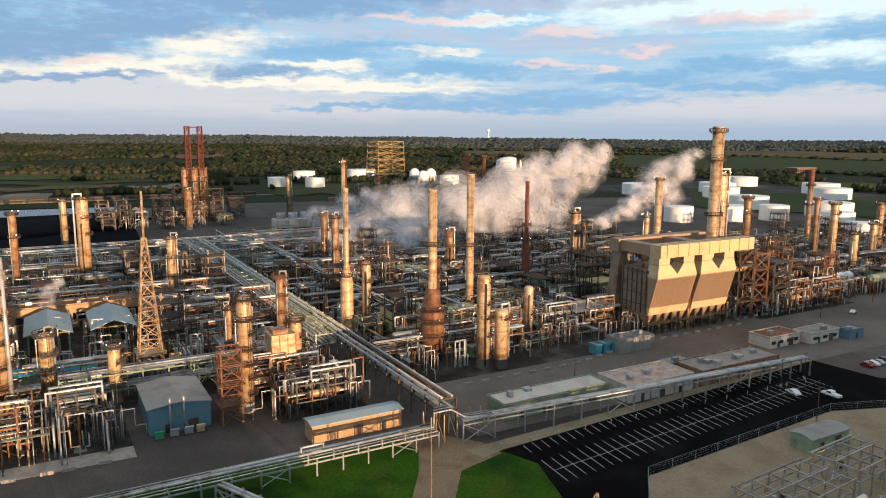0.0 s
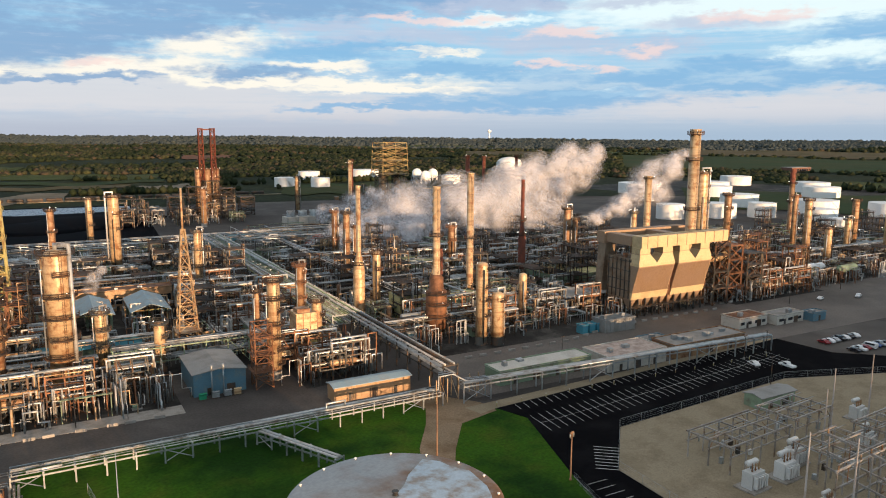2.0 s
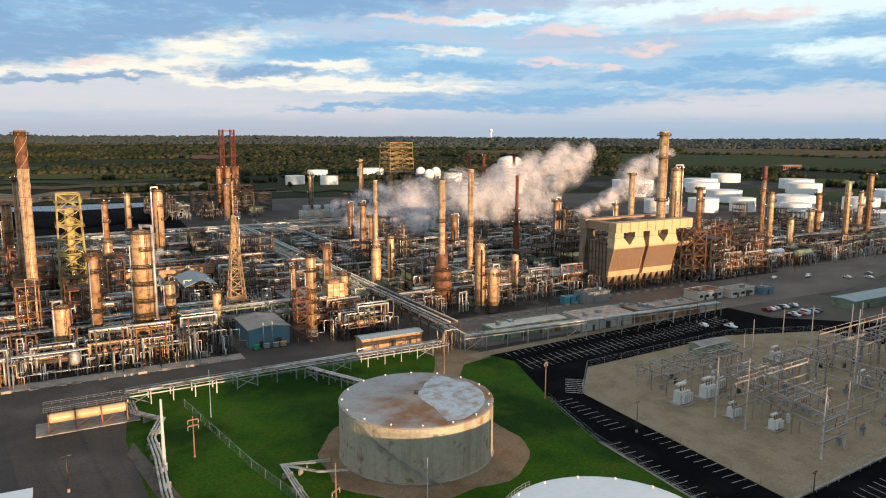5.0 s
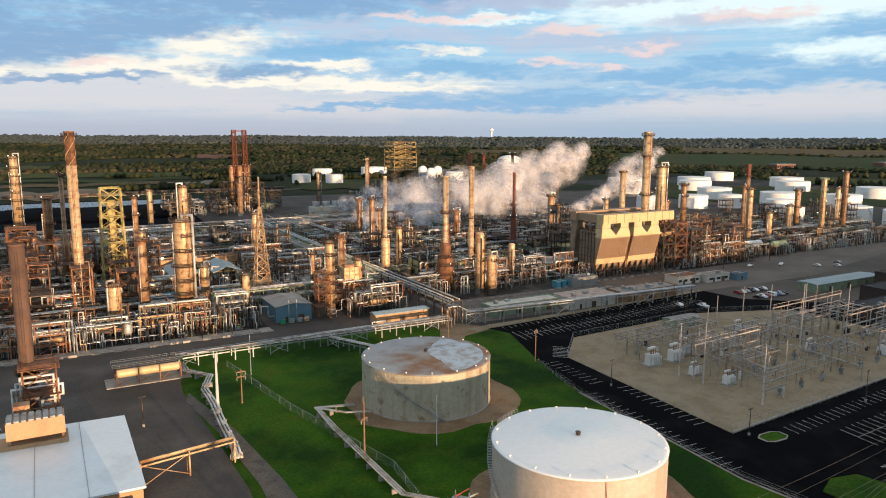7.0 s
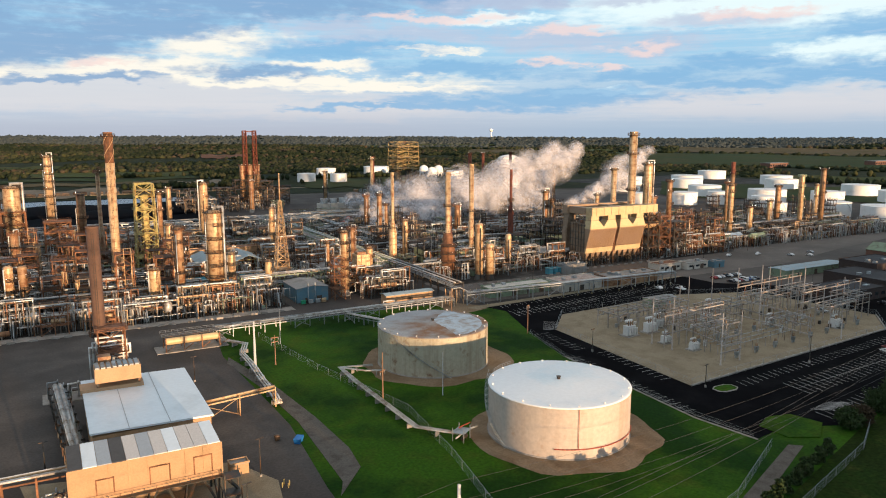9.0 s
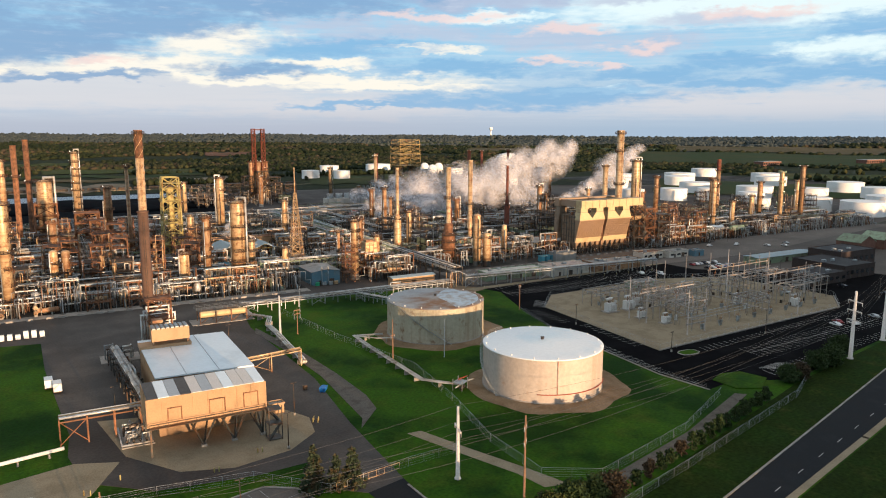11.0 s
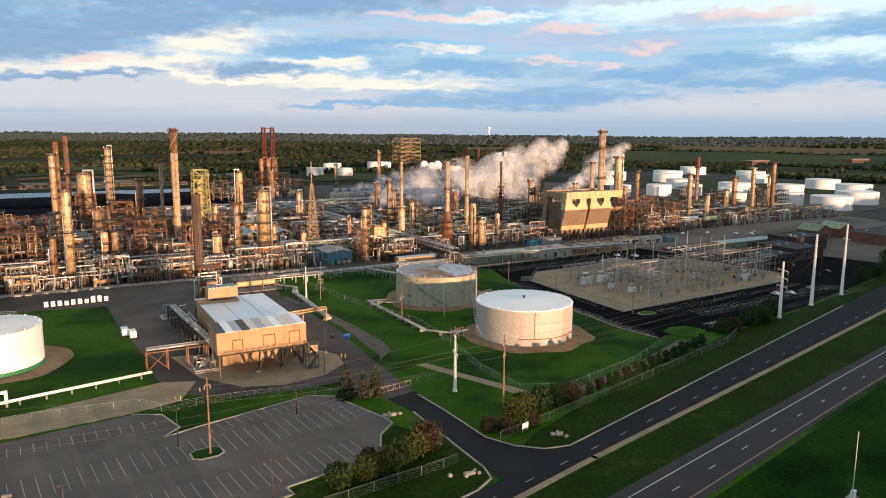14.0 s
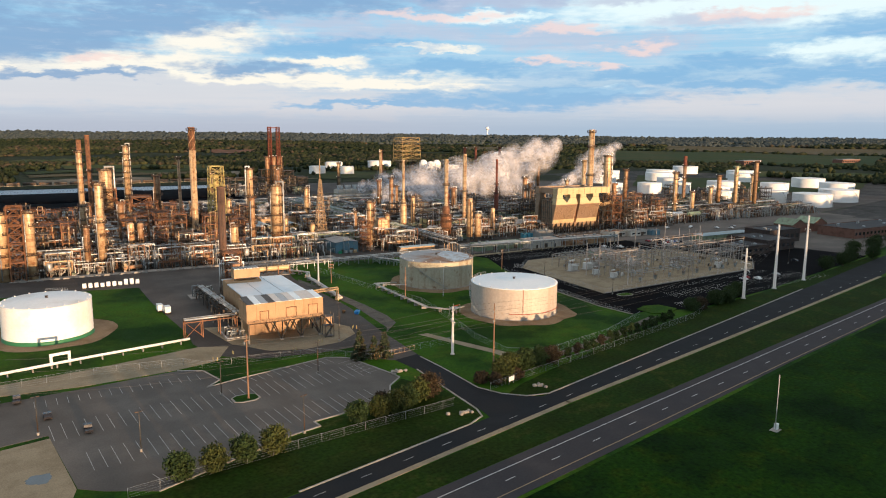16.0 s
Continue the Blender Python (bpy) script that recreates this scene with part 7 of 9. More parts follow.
for k, q in enumerate((Vector((-106.3, 204, 0)), Vector((-94.3, 203, 0)))):
    column(q.x, q.y, 34.0, 2.5, "broad tan reactor with a flat head beside a steel frame", CLAD, decks=(0.5, 0.98), skirt=False, seed=80 + k)

# ---- gravel, kerbs and road paint ----
def disc(x, y, r, n=40, wob=0.06, seed=0):
    return [(x + r * (1 + wob * noise.noise(Vector((math.cos(a) * 2 + seed, math.sin(a) * 2, seed)))) * math.cos(a), y + r * (1 + wob * noise.noise(Vector((math.cos(a) * 2 + seed, math.sin(a) * 2, seed)))) * math.sin(a)) for a in [2 * math.pi * i / n for i in range(n)]]


def strip(pts, w, z, sh):
    """A flat band of width w along points."""
    for a, b in zip(pts, pts[1:]):
        a, b = Vector((*a, 0)), Vector((*b, 0))
        d = (b - a).normalized()
        q = Vector((-d.y, d.x, 0)) * w / 2
        sh.add([(*(a + q).xy, z), (*(b + q).xy, z), (*(b - q).xy, z), (*(a - q).xy, z)], [(3, 2, 1, 0)])
    return sh


def kerb(pts, label, mat=CONCRETE, w=0.45, h=0.2, name="kerb"):
    s = Shape()
    for a, b in zip(pts, pts[1:]):
        a, b = Vector((*a, 0)), Vector((*b, 0))
        m = (a + b) / 2
        s.box(m.x, m.y, -0.1, (b - a).length + w * 0.6, w, h + 0.1, math.degrees(math.atan2(b.y - a.y, b.x - a.x)))
    return solid(name, s, mat, label, "kerb", kind="structure")


paving("pavement_tank_ring_north", DIRT, disc(51.5, 66.0, 24.5, seed=1.3, wob=0.16), 0.045, "bare dirt ring round the rust-roofed tank")
paving("pavement_tank_ring_south", DIRT, disc(36.0, 1.0, 23.5, seed=4.1, wob=0.14), 0.045, "bare dirt ring round the white-roofed tank")
paving("pavement_tank_ring_west", DIRT, disc(-116, 90.4, 21.5, seed=7.7, wob=0.1), 0.045, "bare dirt ring round the cream tank")
paving("pavement_dirt_path", DIRT, [(86, 100), (80, 92), (72, 84), (66, 78), (72, 74), (82, 84), (92, 94), (104, 104), (117, 104), (118, 111), (111, 127), (104, 127), (104, 118), (97, 110)], 0.05, "sandy track bending across the grass")
paving("pavement_turbine_yard", GRAVEL, [(-72, 62), (-74, 36), (-68, 20), (-58, 13.5), (-44, 13), (-34, 18), (-30, 27), (-33, 42)], 0.062, "tan gravel apron below the turbine house")
paving("pavement_gravel_strip", GRAVEL, [(-150, 34), (-126, 25.5), (-100, 21.5), (-86, 22), (-76, 34), (-84, 40), (-120, 40), (-230, 52), (-230, 44)], 0.055, "tan gravel track beside the fence")
paving("pavement_verge", GREYGRAVEL, [(-0.5, 110), (-3.5, 84), (-9.5, 52), (-20, 17), (-24, 12), (-13, 20), (-9, 30), (-4.5, 51), (0.5, 83), (3, 116)], 0.07, "gravel verge beside the yard road")
paving("ground_mound", GRASS, [(76, -31.5), (74, -39.7), (80, -45), (89.7, -42), (89.5, -33.6), (83, -30.5)], 0.3, "kerbed grass mound beside the black car park")
paving("pavement_shrub_strip", GREYGRAVEL, [(-3, -46.2), (35, -45.6), (70, -41.2), (72, -44), (36, -49.2), (-2, -49.6)], 0.05, "grey gravel strip between the fence and the shrubs")
paving("pavement_gravel_patch", GRAVEL, [(-143.2, -7), (-146.4, -38), (-150, -45), (-165, -56), (-230, -50), (-230, -6)], 0.06, "bare sandy ground beside the car park")
paving("pavement_front_apron", CONCRETE, [tuple(P(u, v).xy) for u, v in ((-228, 14.5), (-62, 13.5), (-62, 20), (-228, 21))], 0.08, "worn concrete apron before the process unit")
paving("pavement_path", GRAVEL, [(-17.6, 1.5), (-15.6, -16), (-13.6, -31.5), (-14, -39.5), (-9.0, -42), (-10.0, -31.5), (-12.2, -16), (-14, 0.5)], 0.05, "narrow gravel path across the grass")
PUDDLE = material("wet_ground", (0.10, 0.12, 0.13), 0.15, fine=2.0, bump=0.0)
solid("puddle", Shape().sheet(disc(-151, -28.2, 2.6, 24, 0.5, 3), 0.07), PUDDLE, "shallow puddle on sandy ground", "puddle", kind="structure")
kerb([(-134, -50.3), (-98.7, -44.6), (-91, -44.6), (-90.6, -41.1), (-67, -42.9), (-59.4, -33.5), (-52.6, -29.7), (-52.2, -24.5), (-53, -4.1), (-57.9, 1.1), (-90.1, 1.5), (-99.5, 0.9), (-93.9, 4.3), (-93.9, 15.4), (-99.7, 20.6)], "pale concrete kerb round the car park")
kerb([(-113, -70.0), (-62, -69.2), (-56, -67.5), (-53.5, -63), (-48.5, -44.6), (-44, -28)], "pale concrete kerb of the access road")
kerb([(-34.6, -19), (-37, -32.4), (-41.5, -52), (-40, -60), (-36, -66), (-30, -68.9), (60, -66.2), (171, -62.6)], "pale concrete kerb along the frontage road")
kerb([(-113, -77.9), (-31, -76.6), (64, -77.4), (234, -78)], "pale gravel shoulder of the frontage road", GRAVEL, 1.6, 0.08, "road_shoulder")
kerb([(86.4, 38.8), (69, -17.5), (67.5, -34.7)], "low concrete kerb of the black car park")
blk = Shape().box(0, 0, 0, 2.6, 0.55, 0.75).mesh("concrete_block", CONCRETE)
for k in range(26):
    q = P(-222 + 6.1 * k + (k % 3), 13.2)
    tagged(new("concrete_barrier", blk), "weathered concrete barrier block beside the plant road", "barrier", "road barriers").matrix_basis = pose(q.x, q.y, 0.05, 0, 0, GRID + (k * 37 % 11) - 5)
for k in range(34):
    a = k / 33
    u = 28 + 190 * a
    v = 18.5 + (0 if u < 70 else 8 * min(1, (u - 70) / 30)) + (6 if u > 160 else 0)
    q = P(u, v)
    tagged(new("concrete_barrier", blk), "pale concrete barrier block along the yard kerb", "barrier", "road barriers").matrix_basis = pose(q.x, q.y, 0.05, 0, 0, GRID + (k * 53 % 13) - 6)

# stall lines
STALL = 0.13


def stalls(a, b, length, pitch, z, sh, turn=90.0):
    a, b = Vector((*a, 0)), Vector((*b, 0))
    d = (b - a).normalized()
    n = int((b - a).length / pitch)
    q = Matrix.Rotation(radians(turn), 3, "Z") @ d
    for i in range(n + 1):
        m = a + d * pitch * i
        strip([tuple((m - q * length / 2).xy), tuple((m + q * length / 2).xy)], STALL, z, sh)
    return sh


WORN = material("worn_stall_paint", (0.36, 0.36, 0.35), 0.85, fine=2.0, spread=0.4, bump=0.0)
lot = Shape()
stalls((-140, -26), (-66, -36.5), 11, 2.7, 0.062, lot)
stalls((-142, -4), (-56, -16.3), 11, 2.7, 0.062, lot)
stalls((-132, -44.5), (-100, -42), 5.5, 2.7, 0.062, lot)
stalls((-140, 19), (-96, 10.5), 5.5, 2.7, 0.062, lot)
stalls((-89, -1.8), (-59, -2.2), 5.0, 2.7, 0.062, lot)
stalls((-55.3, -20), (-56.5, -5), 5.5, 2.7, 0.062, lot)
solid("stall_lines", lot, WORN, "faded white stall lines on the grey car park", "road marking", kind="structure")
black = Shape()
stalls((119, 90.5), (224, 73), 10.5, 2.75, 0.07, black, 80)
strip([(119, 90.5), (224, 73)], 0.12, 0.07, black)
stalls((123, 101.5), (230, 82.5), 4.0, 2.75, 0.07, black, 80)
stalls((103, 62), (97, 40), 5.0, 2.75, 0.07, black)
stalls((100, 33), (91, 3), 4.6, 2.75, 0.07, black)
stalls((88, 36), (72, -16), 4.6, 2.75, 0.07, black)
stalls((112, -27), (214, -45.5), 10.5, 2.75, 0.07, black, 80)
strip([(112, -27), (214, -45.5)], 0.12, 0.07, black)
stalls((104, -14), (205, -31), 4.6, 2.75, 0.07, black, 80)
stalls((96, -40), (220, -57), 5.0, 2.75, 0.07, black, 80)
for k in range(8):
    strip([(108 + k * 1.3, 66 + k), (112.5 + k * 1.3, 60 + k)], 0.25, 0.071, black)
    strip([(98 + k * 1.3, -36 - k * 0.2), (102 + k * 1.3, -41 - k * 0.2)], 0.25, 0.071, black)
solid("stall_lines_black_lot", black, LINE, "fresh white stall lines on black asphalt", "road marking", kind="structure")
hw = Shape()
strip([(-700, -75.3), (-92, -91.2), (-39, -92.3), (75, -95.2), (171, -98.2), (900, -120)], 0.25, 0.066, hw)
for k in range(60):
    x = -200 + 15.24 * k
    y = -95.2 - (x + 90) * 0.0285 if x > -90 else -95.2 - (x + 90) * 0.026
    strip([(x, y), (x + 3.05, y - 0.085)], 0.22, 0.066, hw)
for k in range(36):
    x = -160 + 12 * k
    strip([(x, -73.6), (x + 3.0, -73.6)], 0.14, 0.075, hw)
solid("lane_lines", hw, LINE, "white lane lines of the highway and frontage road", "road marking", kind="structure")
ye = Shape()
strip([(-700, -83.0), (-84, -99.4), (-42, -100.6), (53, -103.0), (140, -105.8), (900, -127)], 0.3, 0.066, ye)
solid("edge_line", ye, YELLOW_LINE, "faded yellow edge line of the highway", "road marking", kind="structure")
for x, y, sx, sy, a in ((-95.5, -14.5, 7.5, 6, -10), (96.5, -12.5, 8, 5, -15)):
    isl = thing("planted_island", "kerbed grass island in the car park", "island", pose(x, y, 0.03, 0, 0, a))
    part("kerb", Shape().prism([(-sx / 2, -sy / 4), (-sx / 4, -sy / 2), (sx / 4, -sy / 2), (sx / 2, -sy / 4), (sx / 2, sy / 4), (sx / 4, sy / 2), (-sx / 4, sy / 2), (-sx / 2, sy / 4)], 0, 0.18), CONCRETE, isl)
    part("turf", Shape().prism([(-sx / 2 + 0.5, -sy / 4), (-sx / 4, -sy / 2 + 0.5), (sx / 4, -sy / 2 + 0.5), (sx / 2 - 0.5, -sy / 4), (sx / 2 - 0.5, sy / 4), (sx / 4, sy / 2 - 0.5), (-sx / 4, sy / 2 - 0.5), (-sx / 2 + 0.5, sy / 4)], 0.1, 0.22), GRASS, isl)

# ---- poles, cables and fences ----
POLEWHITE = material("white_steel_pole", (0.66, 0.63, 0.58), 0.5, 0.1, fine=2.0, bump=0.0)
WOOD = material("brown_wood_pole", (0.26, 0.15, 0.085), 0.85, spots=(0.18, 0.10, 0.06), amount=0.5, scale=0.6, fine=5.0)
CABLE = material("pale_cable", (0.10, 0.10, 0.10), 0.5, 0.4, bump=0.0)


def pole(x, y, h, r, mat, label, arms=(), name="power_pole", category="pole", turn=0.0, top=0.55):
    t = thing(name, label, category, pose(x, y, 0.04, 0, 0, turn))
    part("shaft", Shape().rings([(r * 1.5, 0), (r * 1.5, 0.3), (r, 0.35), (r * top, h)], 12), mat, t)
    for z, half in arms:
        arm = part("cross_arm", Shape().box(0, 0, z, half * 2, 0.25, 0.28), mat, t)
        for xx in (-half, half):
            part("insulator", Shape().rod((xx, 0, z), (xx, 0, z - 0.9), 0.13, 8), GALV, arm)
    return t


pole(-25.0, -24.2, 16.5, 0.5, POLEWHITE, "tapered white steel power pole with one cross-arm", ((11.5, 2.6),), turn=60)
pole(3.8, 99.0, 15.5, 0.45, POLEWHITE, "tapered white steel pole beside the grass", ())
pole(130.0, -52.5, 23.0, 0.7, POLEWHITE, "tall white steel transmission pole with cross-arms", ((13.0, 3.0), (16.2, 3.0), (19.4, 3.0)), turn=60)
pole(162.0, -53.0, 31.0, 0.75, POLEWHITE, "tall white steel transmission pole", (), turn=60)
pole(194.0, -54.5, 33.0, 0.7, POLEWHITE, "tall white steel transmission pole", ((26, 2.0),), turn=60)
pole(-28.5, -46.0, 22.0, 0.28, WOOD, "tall brown wooden power pole", ((20, 0.9), (17, 0.9)), turn=30)
pole(-95.0, -15.2, 18.5, 0.26, WOOD, "brown wooden pole in a car-park island", ((16.5, 0.7),))
pole(15.5, 48.0, 14.5, 0.24, WOOD, "brown wooden pole with a cross-arm", ((9.0, 1.2),), turn=20)
pole(10.5, 98.0, 10.0, 0.2, WOOD, "short wooden pole with two cross-arms", ((9.0, 1.2), (7.6, 1.2)), turn=-10)
pole(99.5, 66.5, 11.0, 0.2, WOOD, "wooden lamp pole beside the black car park", ((10.5, 0.6),))
pole(86.0, 94.0, 15.0, 0.2, WOOD, "brown wooden pole in the grass", ())
for x, y in ((31.5, 40.5), (24.0, 118.0)):
    pole(x, y, 13.0, 0.12, GALV, "thin grey lightning pole in the grass", ())


def lamp_post(x, y, h, label="dark steel lamp post with two heads", heads=2, turn=0.0):
    t = thing("lamp_post", label, "lamp post", pose(x, y, 0.04, 0, 0, turn), "lamp posts")
    part("footing", Shape().rings([(0.32, 0), (0.32, 0.7)], 10), CONCRETE, t)
    part("pole", Shape().rings([(0.14, 0.7), (0.09, h)], 8), STEEL, t)
    for k in range(heads):
        s0 = (-1, 1)[k]
        part("lamp_head", Shape().box(s0 * 0.55, 0, h - 0.1, 0.8, 0.32, 0.18), DARKPIPE, t)


for x, y, h in ((-129.8, -29.1, 9.8), (-96.3, -45.6, 9.8), (-99.5, -8, 9.8), (-144.7, -3.1, 9.8), (-149, 26, 7), (-68.8, -10.1, 9.8), (-32, 31, 9), (-44, 14, 9), (-66, 66, 7), (-16, 100, 8), (166, 120, 7.5), (98, 36, 8), (190, 62, 9), (222, 77, 8), (93, -8, 7), (140, -20, 9), (178, -36, 9), (210, 79, 8), (250, 20, 9), (237, -30, 9), (-125, 108, 8), (300, 100, 9), (350, 96, 9)):
    lamp_post(x, y, h)
for k in range(14):
    q = P(12 + 8 * k, -18 - 0.055 * 8 * k)
    t = thing("yard_light", "low pale light post along the black car park", "light post", pose(q.x, q.y - 3.5, 0.05), "low yard lights")
    part("post", Shape().rod((0, 0, 0), (0, 0, 1.0), 0.1, 8), YELLOW, t)
    part("cap", Shape().ball((0, 0, 1.05), 0.16, 8, 5), LINE, t)


def cable(a, b, sag, r=0.022):
    """One sagging tube between two places."""
    a, b = Vector(a), Vector(b)
    n = 18
    w = (b - a).cross(Vector((0, 0, 1))).normalized()
    pts = [a + (b - a) * i / n - Vector((0, 0, sag * 4 * (i / n) * (1 - i / n))) for i in range(n + 1)]
    v = [tuple(p + (w * math.cos(2 * math.pi * k / 5) + Vector((0, 0, 1)) * math.sin(2 * math.pi * k / 5)) * r) for p in pts for k in range(5)]
    f = [(i * 5 + k, (i + 1) * 5 + k, (i + 1) * 5 + (k + 1) % 5, i * 5 + (k + 1) % 5) for i in range(n) for k in range(5)]
    return Shape().add(v, f, True)


for k, (dx, z, dz) in enumerate(((-2.6, 11, 0), (2.6, 11, 0), (0, 16, 0), (-1.0, 8, 0))):
    for a, b in (((-24 + dx * 0.5, -22.5 + dx * 0.8), (130 + dx * 0.5, -52.5 + dx)), ((-24 + dx * 0.5, -22.5 + dx * 0.8), (-150 + dx, -2 + dx * 2))):
        solid("power_cable", cable((*a, z), (*b, z + 4), 3.5), CABLE, "thin overhead power cable between the poles", "cable", "power cables")
for z in (19.6, 16.6, 20.8):
    solid("power_cable", cable((-28.5, -46, z), (-95, -15.2, z - 4), 1.8), CABLE, "thin overhead power cable between the poles", "cable", "power cables")
    solid("power_cable", cable((-28.5, -46, z), (130, -52.5, z + 1), 3.0), CABLE, "thin overhead power cable between the poles", "cable", "power cables")
for dz in (13, 16.2, 19.4):
    for sx in (-1.5, 1.5):
        solid("power_cable", cable((130 + sx, -52.5 + sx, dz), (162, -53, dz + 8), 1.0), CABLE, "thin overhead power cable between the poles", "cable", "power cables")


def fence(pts, label, h=2.2, gap=3.0, mat=GALV):
    t = thing("chain_link_fence", label, "fence", pose(0, 0, 0))
    wires = Shape()
    post = Shape().rod((0, 0, 0), (0, 0, h), 0.045, 6).mesh("post", mat)
    for a, b in zip(pts, pts[1:]):
        a, b = Vector((*a, 0.03)), Vector((*b, 0.03))
        n = max(1, int((b - a).length / gap))
        for i in range(n):
            part("post", post, mat, t, at=Matrix.Translation(a + (b - a) * i / n))
        for z in (0.15, 0.7, 1.3, 1.8, h):
            wires.rod(a + Vector((0, 0, z)), b + Vector((0, 0, z)), 0.035 if z == h else 0.015, 4, False)
    part("wire_mesh", wires, mat, t)
    return t


fence([(-140, -49), (-102, -52.1), (-60.2, -57), (-56, -57.2)], "galvanised chain-link fence beside the car park", gap=6.0)
fence([(-40, -55.6), (16.4, -55.9), (80, -54.7), (97, -51)], "galvanised chain-link fence along the frontage road", gap=6.0)
fence([(-58, 5), (-49, -11), (-29, -12.4), (-17, -14.5), (-13, -13)], "galvanised chain-link fence at the plant gate", gap=4.0)
fence([(-58, 5), (-76, 12.5), (-93, 18), (-96, 25), (-120, 34), (-220, 50)], "galvanised chain-link fence behind the car park", gap=6.0)
fence([(22, 130), (17.4, 84), (16, 37.6), (6, 10), (-6, -16), (-11, -36), (-1.5, -45.4), (35, -45), (66, -39)], "chain-link fence round the tank grass", gap=6.0)
fence([(91.5, -4.5), (204.5, -24), (226, -14.2), (233, 40), (200, 62.2), (131.5, 75.2), (111, 62.2), (91.5, -4.5)], "chain-link fence round the substation", gap=7.0)
fence([(67.2, -34), (69, -17.5), (86, 39), (100, 66)], "low guard rail of the black car park", 0.9, 3.0)
gate = thing("plant_gate", "low orange-lit steel vehicle gate", "gate", pose(-39.5, -11.5, 0.05, 0, 0, -5))
part("frame", Shape().bar((-8, 0, 0.3), (8, 0, 0.3), 0.12).bar((-8, 0, 1.7), (8, 0, 1.7), 0.12), CLAD, gate)
for i in range(9):
    part("picket", Shape().bar((-8 + 2 * i, 0, 0.1), (-8 + 2 * i, 0, 1.8), 0.1), CLAD, gate)
sg = thing("notice_board", "small white notice board on the fence", "sign", pose(-31.7, -56.3, 0.04, 0, 0, 3))
part("panel", Shape().box(0, 0, 0.9, 2.4, 0.08, 1.4), WHITE, sg)
part("post", Shape().box(-1.0, 0.1, 0, 0.1, 0.1, 2.2), GALV, sg)
part("post", Shape().box(1.0, 0.1, 0, 0.1, 0.1, 2.2), GALV, sg)
mast = thing("weather_mast", "slim white mast with instruments in the grass", "mast", pose(-8.0, -123.5, 0.04))
part("pole", Shape().rings([(0.13, 0), (0.07, 14.5)], 8), POLEWHITE, mast)
part("arm", Shape().box(0, 0, 13.6, 1.2, 0.12, 0.12), GALV, mast)
part("cabinet", Shape().box(0.6, 0, 0, 1.0, 0.8, 1.6), WHITE, mast)
part("slab", Shape().box(0, 0, -0.02, 2.6, 2.0, 0.15), CONCRETE, mast)
rock = random.Random(5)
for cx, cy, n in ((-27, -63.5, 9), (-58.5, -63, 9), (-50, -25.5, 16)):
    for i in range(n):
        s = Shape().ball((0, 0, 0.3), rock.uniform(0.35, 0.8), 7, 4, 0.7)
        s.v = [(x * rock.uniform(0.85, 1.15), y * rock.uniform(0.85, 1.15), z) for x, y, z in s.v]
        tagged(new("boulder", s.mesh("boulder", CONCRETE)), "pale landscaping boulder in the grass", "rock", "landscaping rocks").matrix_basis = pose(cx + rock.gauss(0, 1.3), cy + rock.gauss(0, 0.8), 0.05)
for x, y in ((-62.5, 14.5), (-61.5, 14.2), (-50.5, 17), (-49.5, 16.6), (-30.2, 22.5), (-29.4, 23.4), (-31, 23.6), (-30, 24.6), (-68, 50), (-67, 51), (-87, 23), (-86, 22), (-79, 25)):
    t = thing("bollard", "short yellow steel bollard post", "bollard", pose(x, y, 0.06), "yellow bollards")
    part("tube", Shape().rings([(0.14, 0), (0.14, 1.05), (0.1, 1.15), (0.02, 1.2)], 10), YELLOW, t)
for k in range(10):
    a = k / 9
    q = P(-197 + 23 * a, -14.2)
    h = 1.6 if k in (3, 6) else (2.6 if k in (7, 8) else 2.0)
    t = thing("portable_cabinet", "white portable cabinet at the edge of the yard", "cabinet", pose(q.x, q.y, 0.05, 0, 0, GRID), "white cabinets")
    part("box", Shape().box(0, 0, 0.15, 1.6, 1.6, h), WHITE, t)
    part("skid", Shape().box(0, 0, 0, 1.5, 1.5, 0.15), DARKPIPE, t)
for k, (x, y, a) in enumerate(((-74.0, 97.6, 78), (-73.0, 92.6, 78))):
    t = thing("box_trailer", "small white box trailer parked in the yard", "trailer", pose(x, y, 0.05, 0, 0, a), "white trailers")
    part("box", Shape().box(0, 0, 0.7, 4.2, 2.2, 2.3), WHITE, t)
    for wx in (-0.9, 0.9):
        part("wheel", Shape().rod((wx, -1.1, 0.4), (wx, 1.1, 0.4), 0.4, 12), DARKPIPE, t)
bb = thing("waste_skip", "bright blue waste container", "skip", pose(-16.2, 41.0, 0.06, 0, 0, 40))
part("body", Shape().add([(-1.2, -0.7, 0), (1.2, -0.7, 0), (1.2, 0.7, 0), (-1.2, 0.7, 0), (-1.5, -0.9, 1.3), (1.5, -0.9, 1.3), (1.5, 0.9, 1.3), (-1.5, 0.9, 1.3)], [(3, 2, 1, 0), (4, 5, 6, 7), (0, 1, 5, 4), (1, 2, 6, 5), (2, 3, 7, 6), (3, 0, 4, 7)]), material("blue_plastic", (0.02, 0.18, 0.5), 0.5), bb)
bk = thing("waste_bin", "black round waste bin", "bin", pose(-19.5, 45.5, 0.06))
part("body", Shape().rings([(0.6, 0), (0.75, 1.2), (0.8, 1.25), (0.1, 1.4)], 14), DARKPIPE, bk)

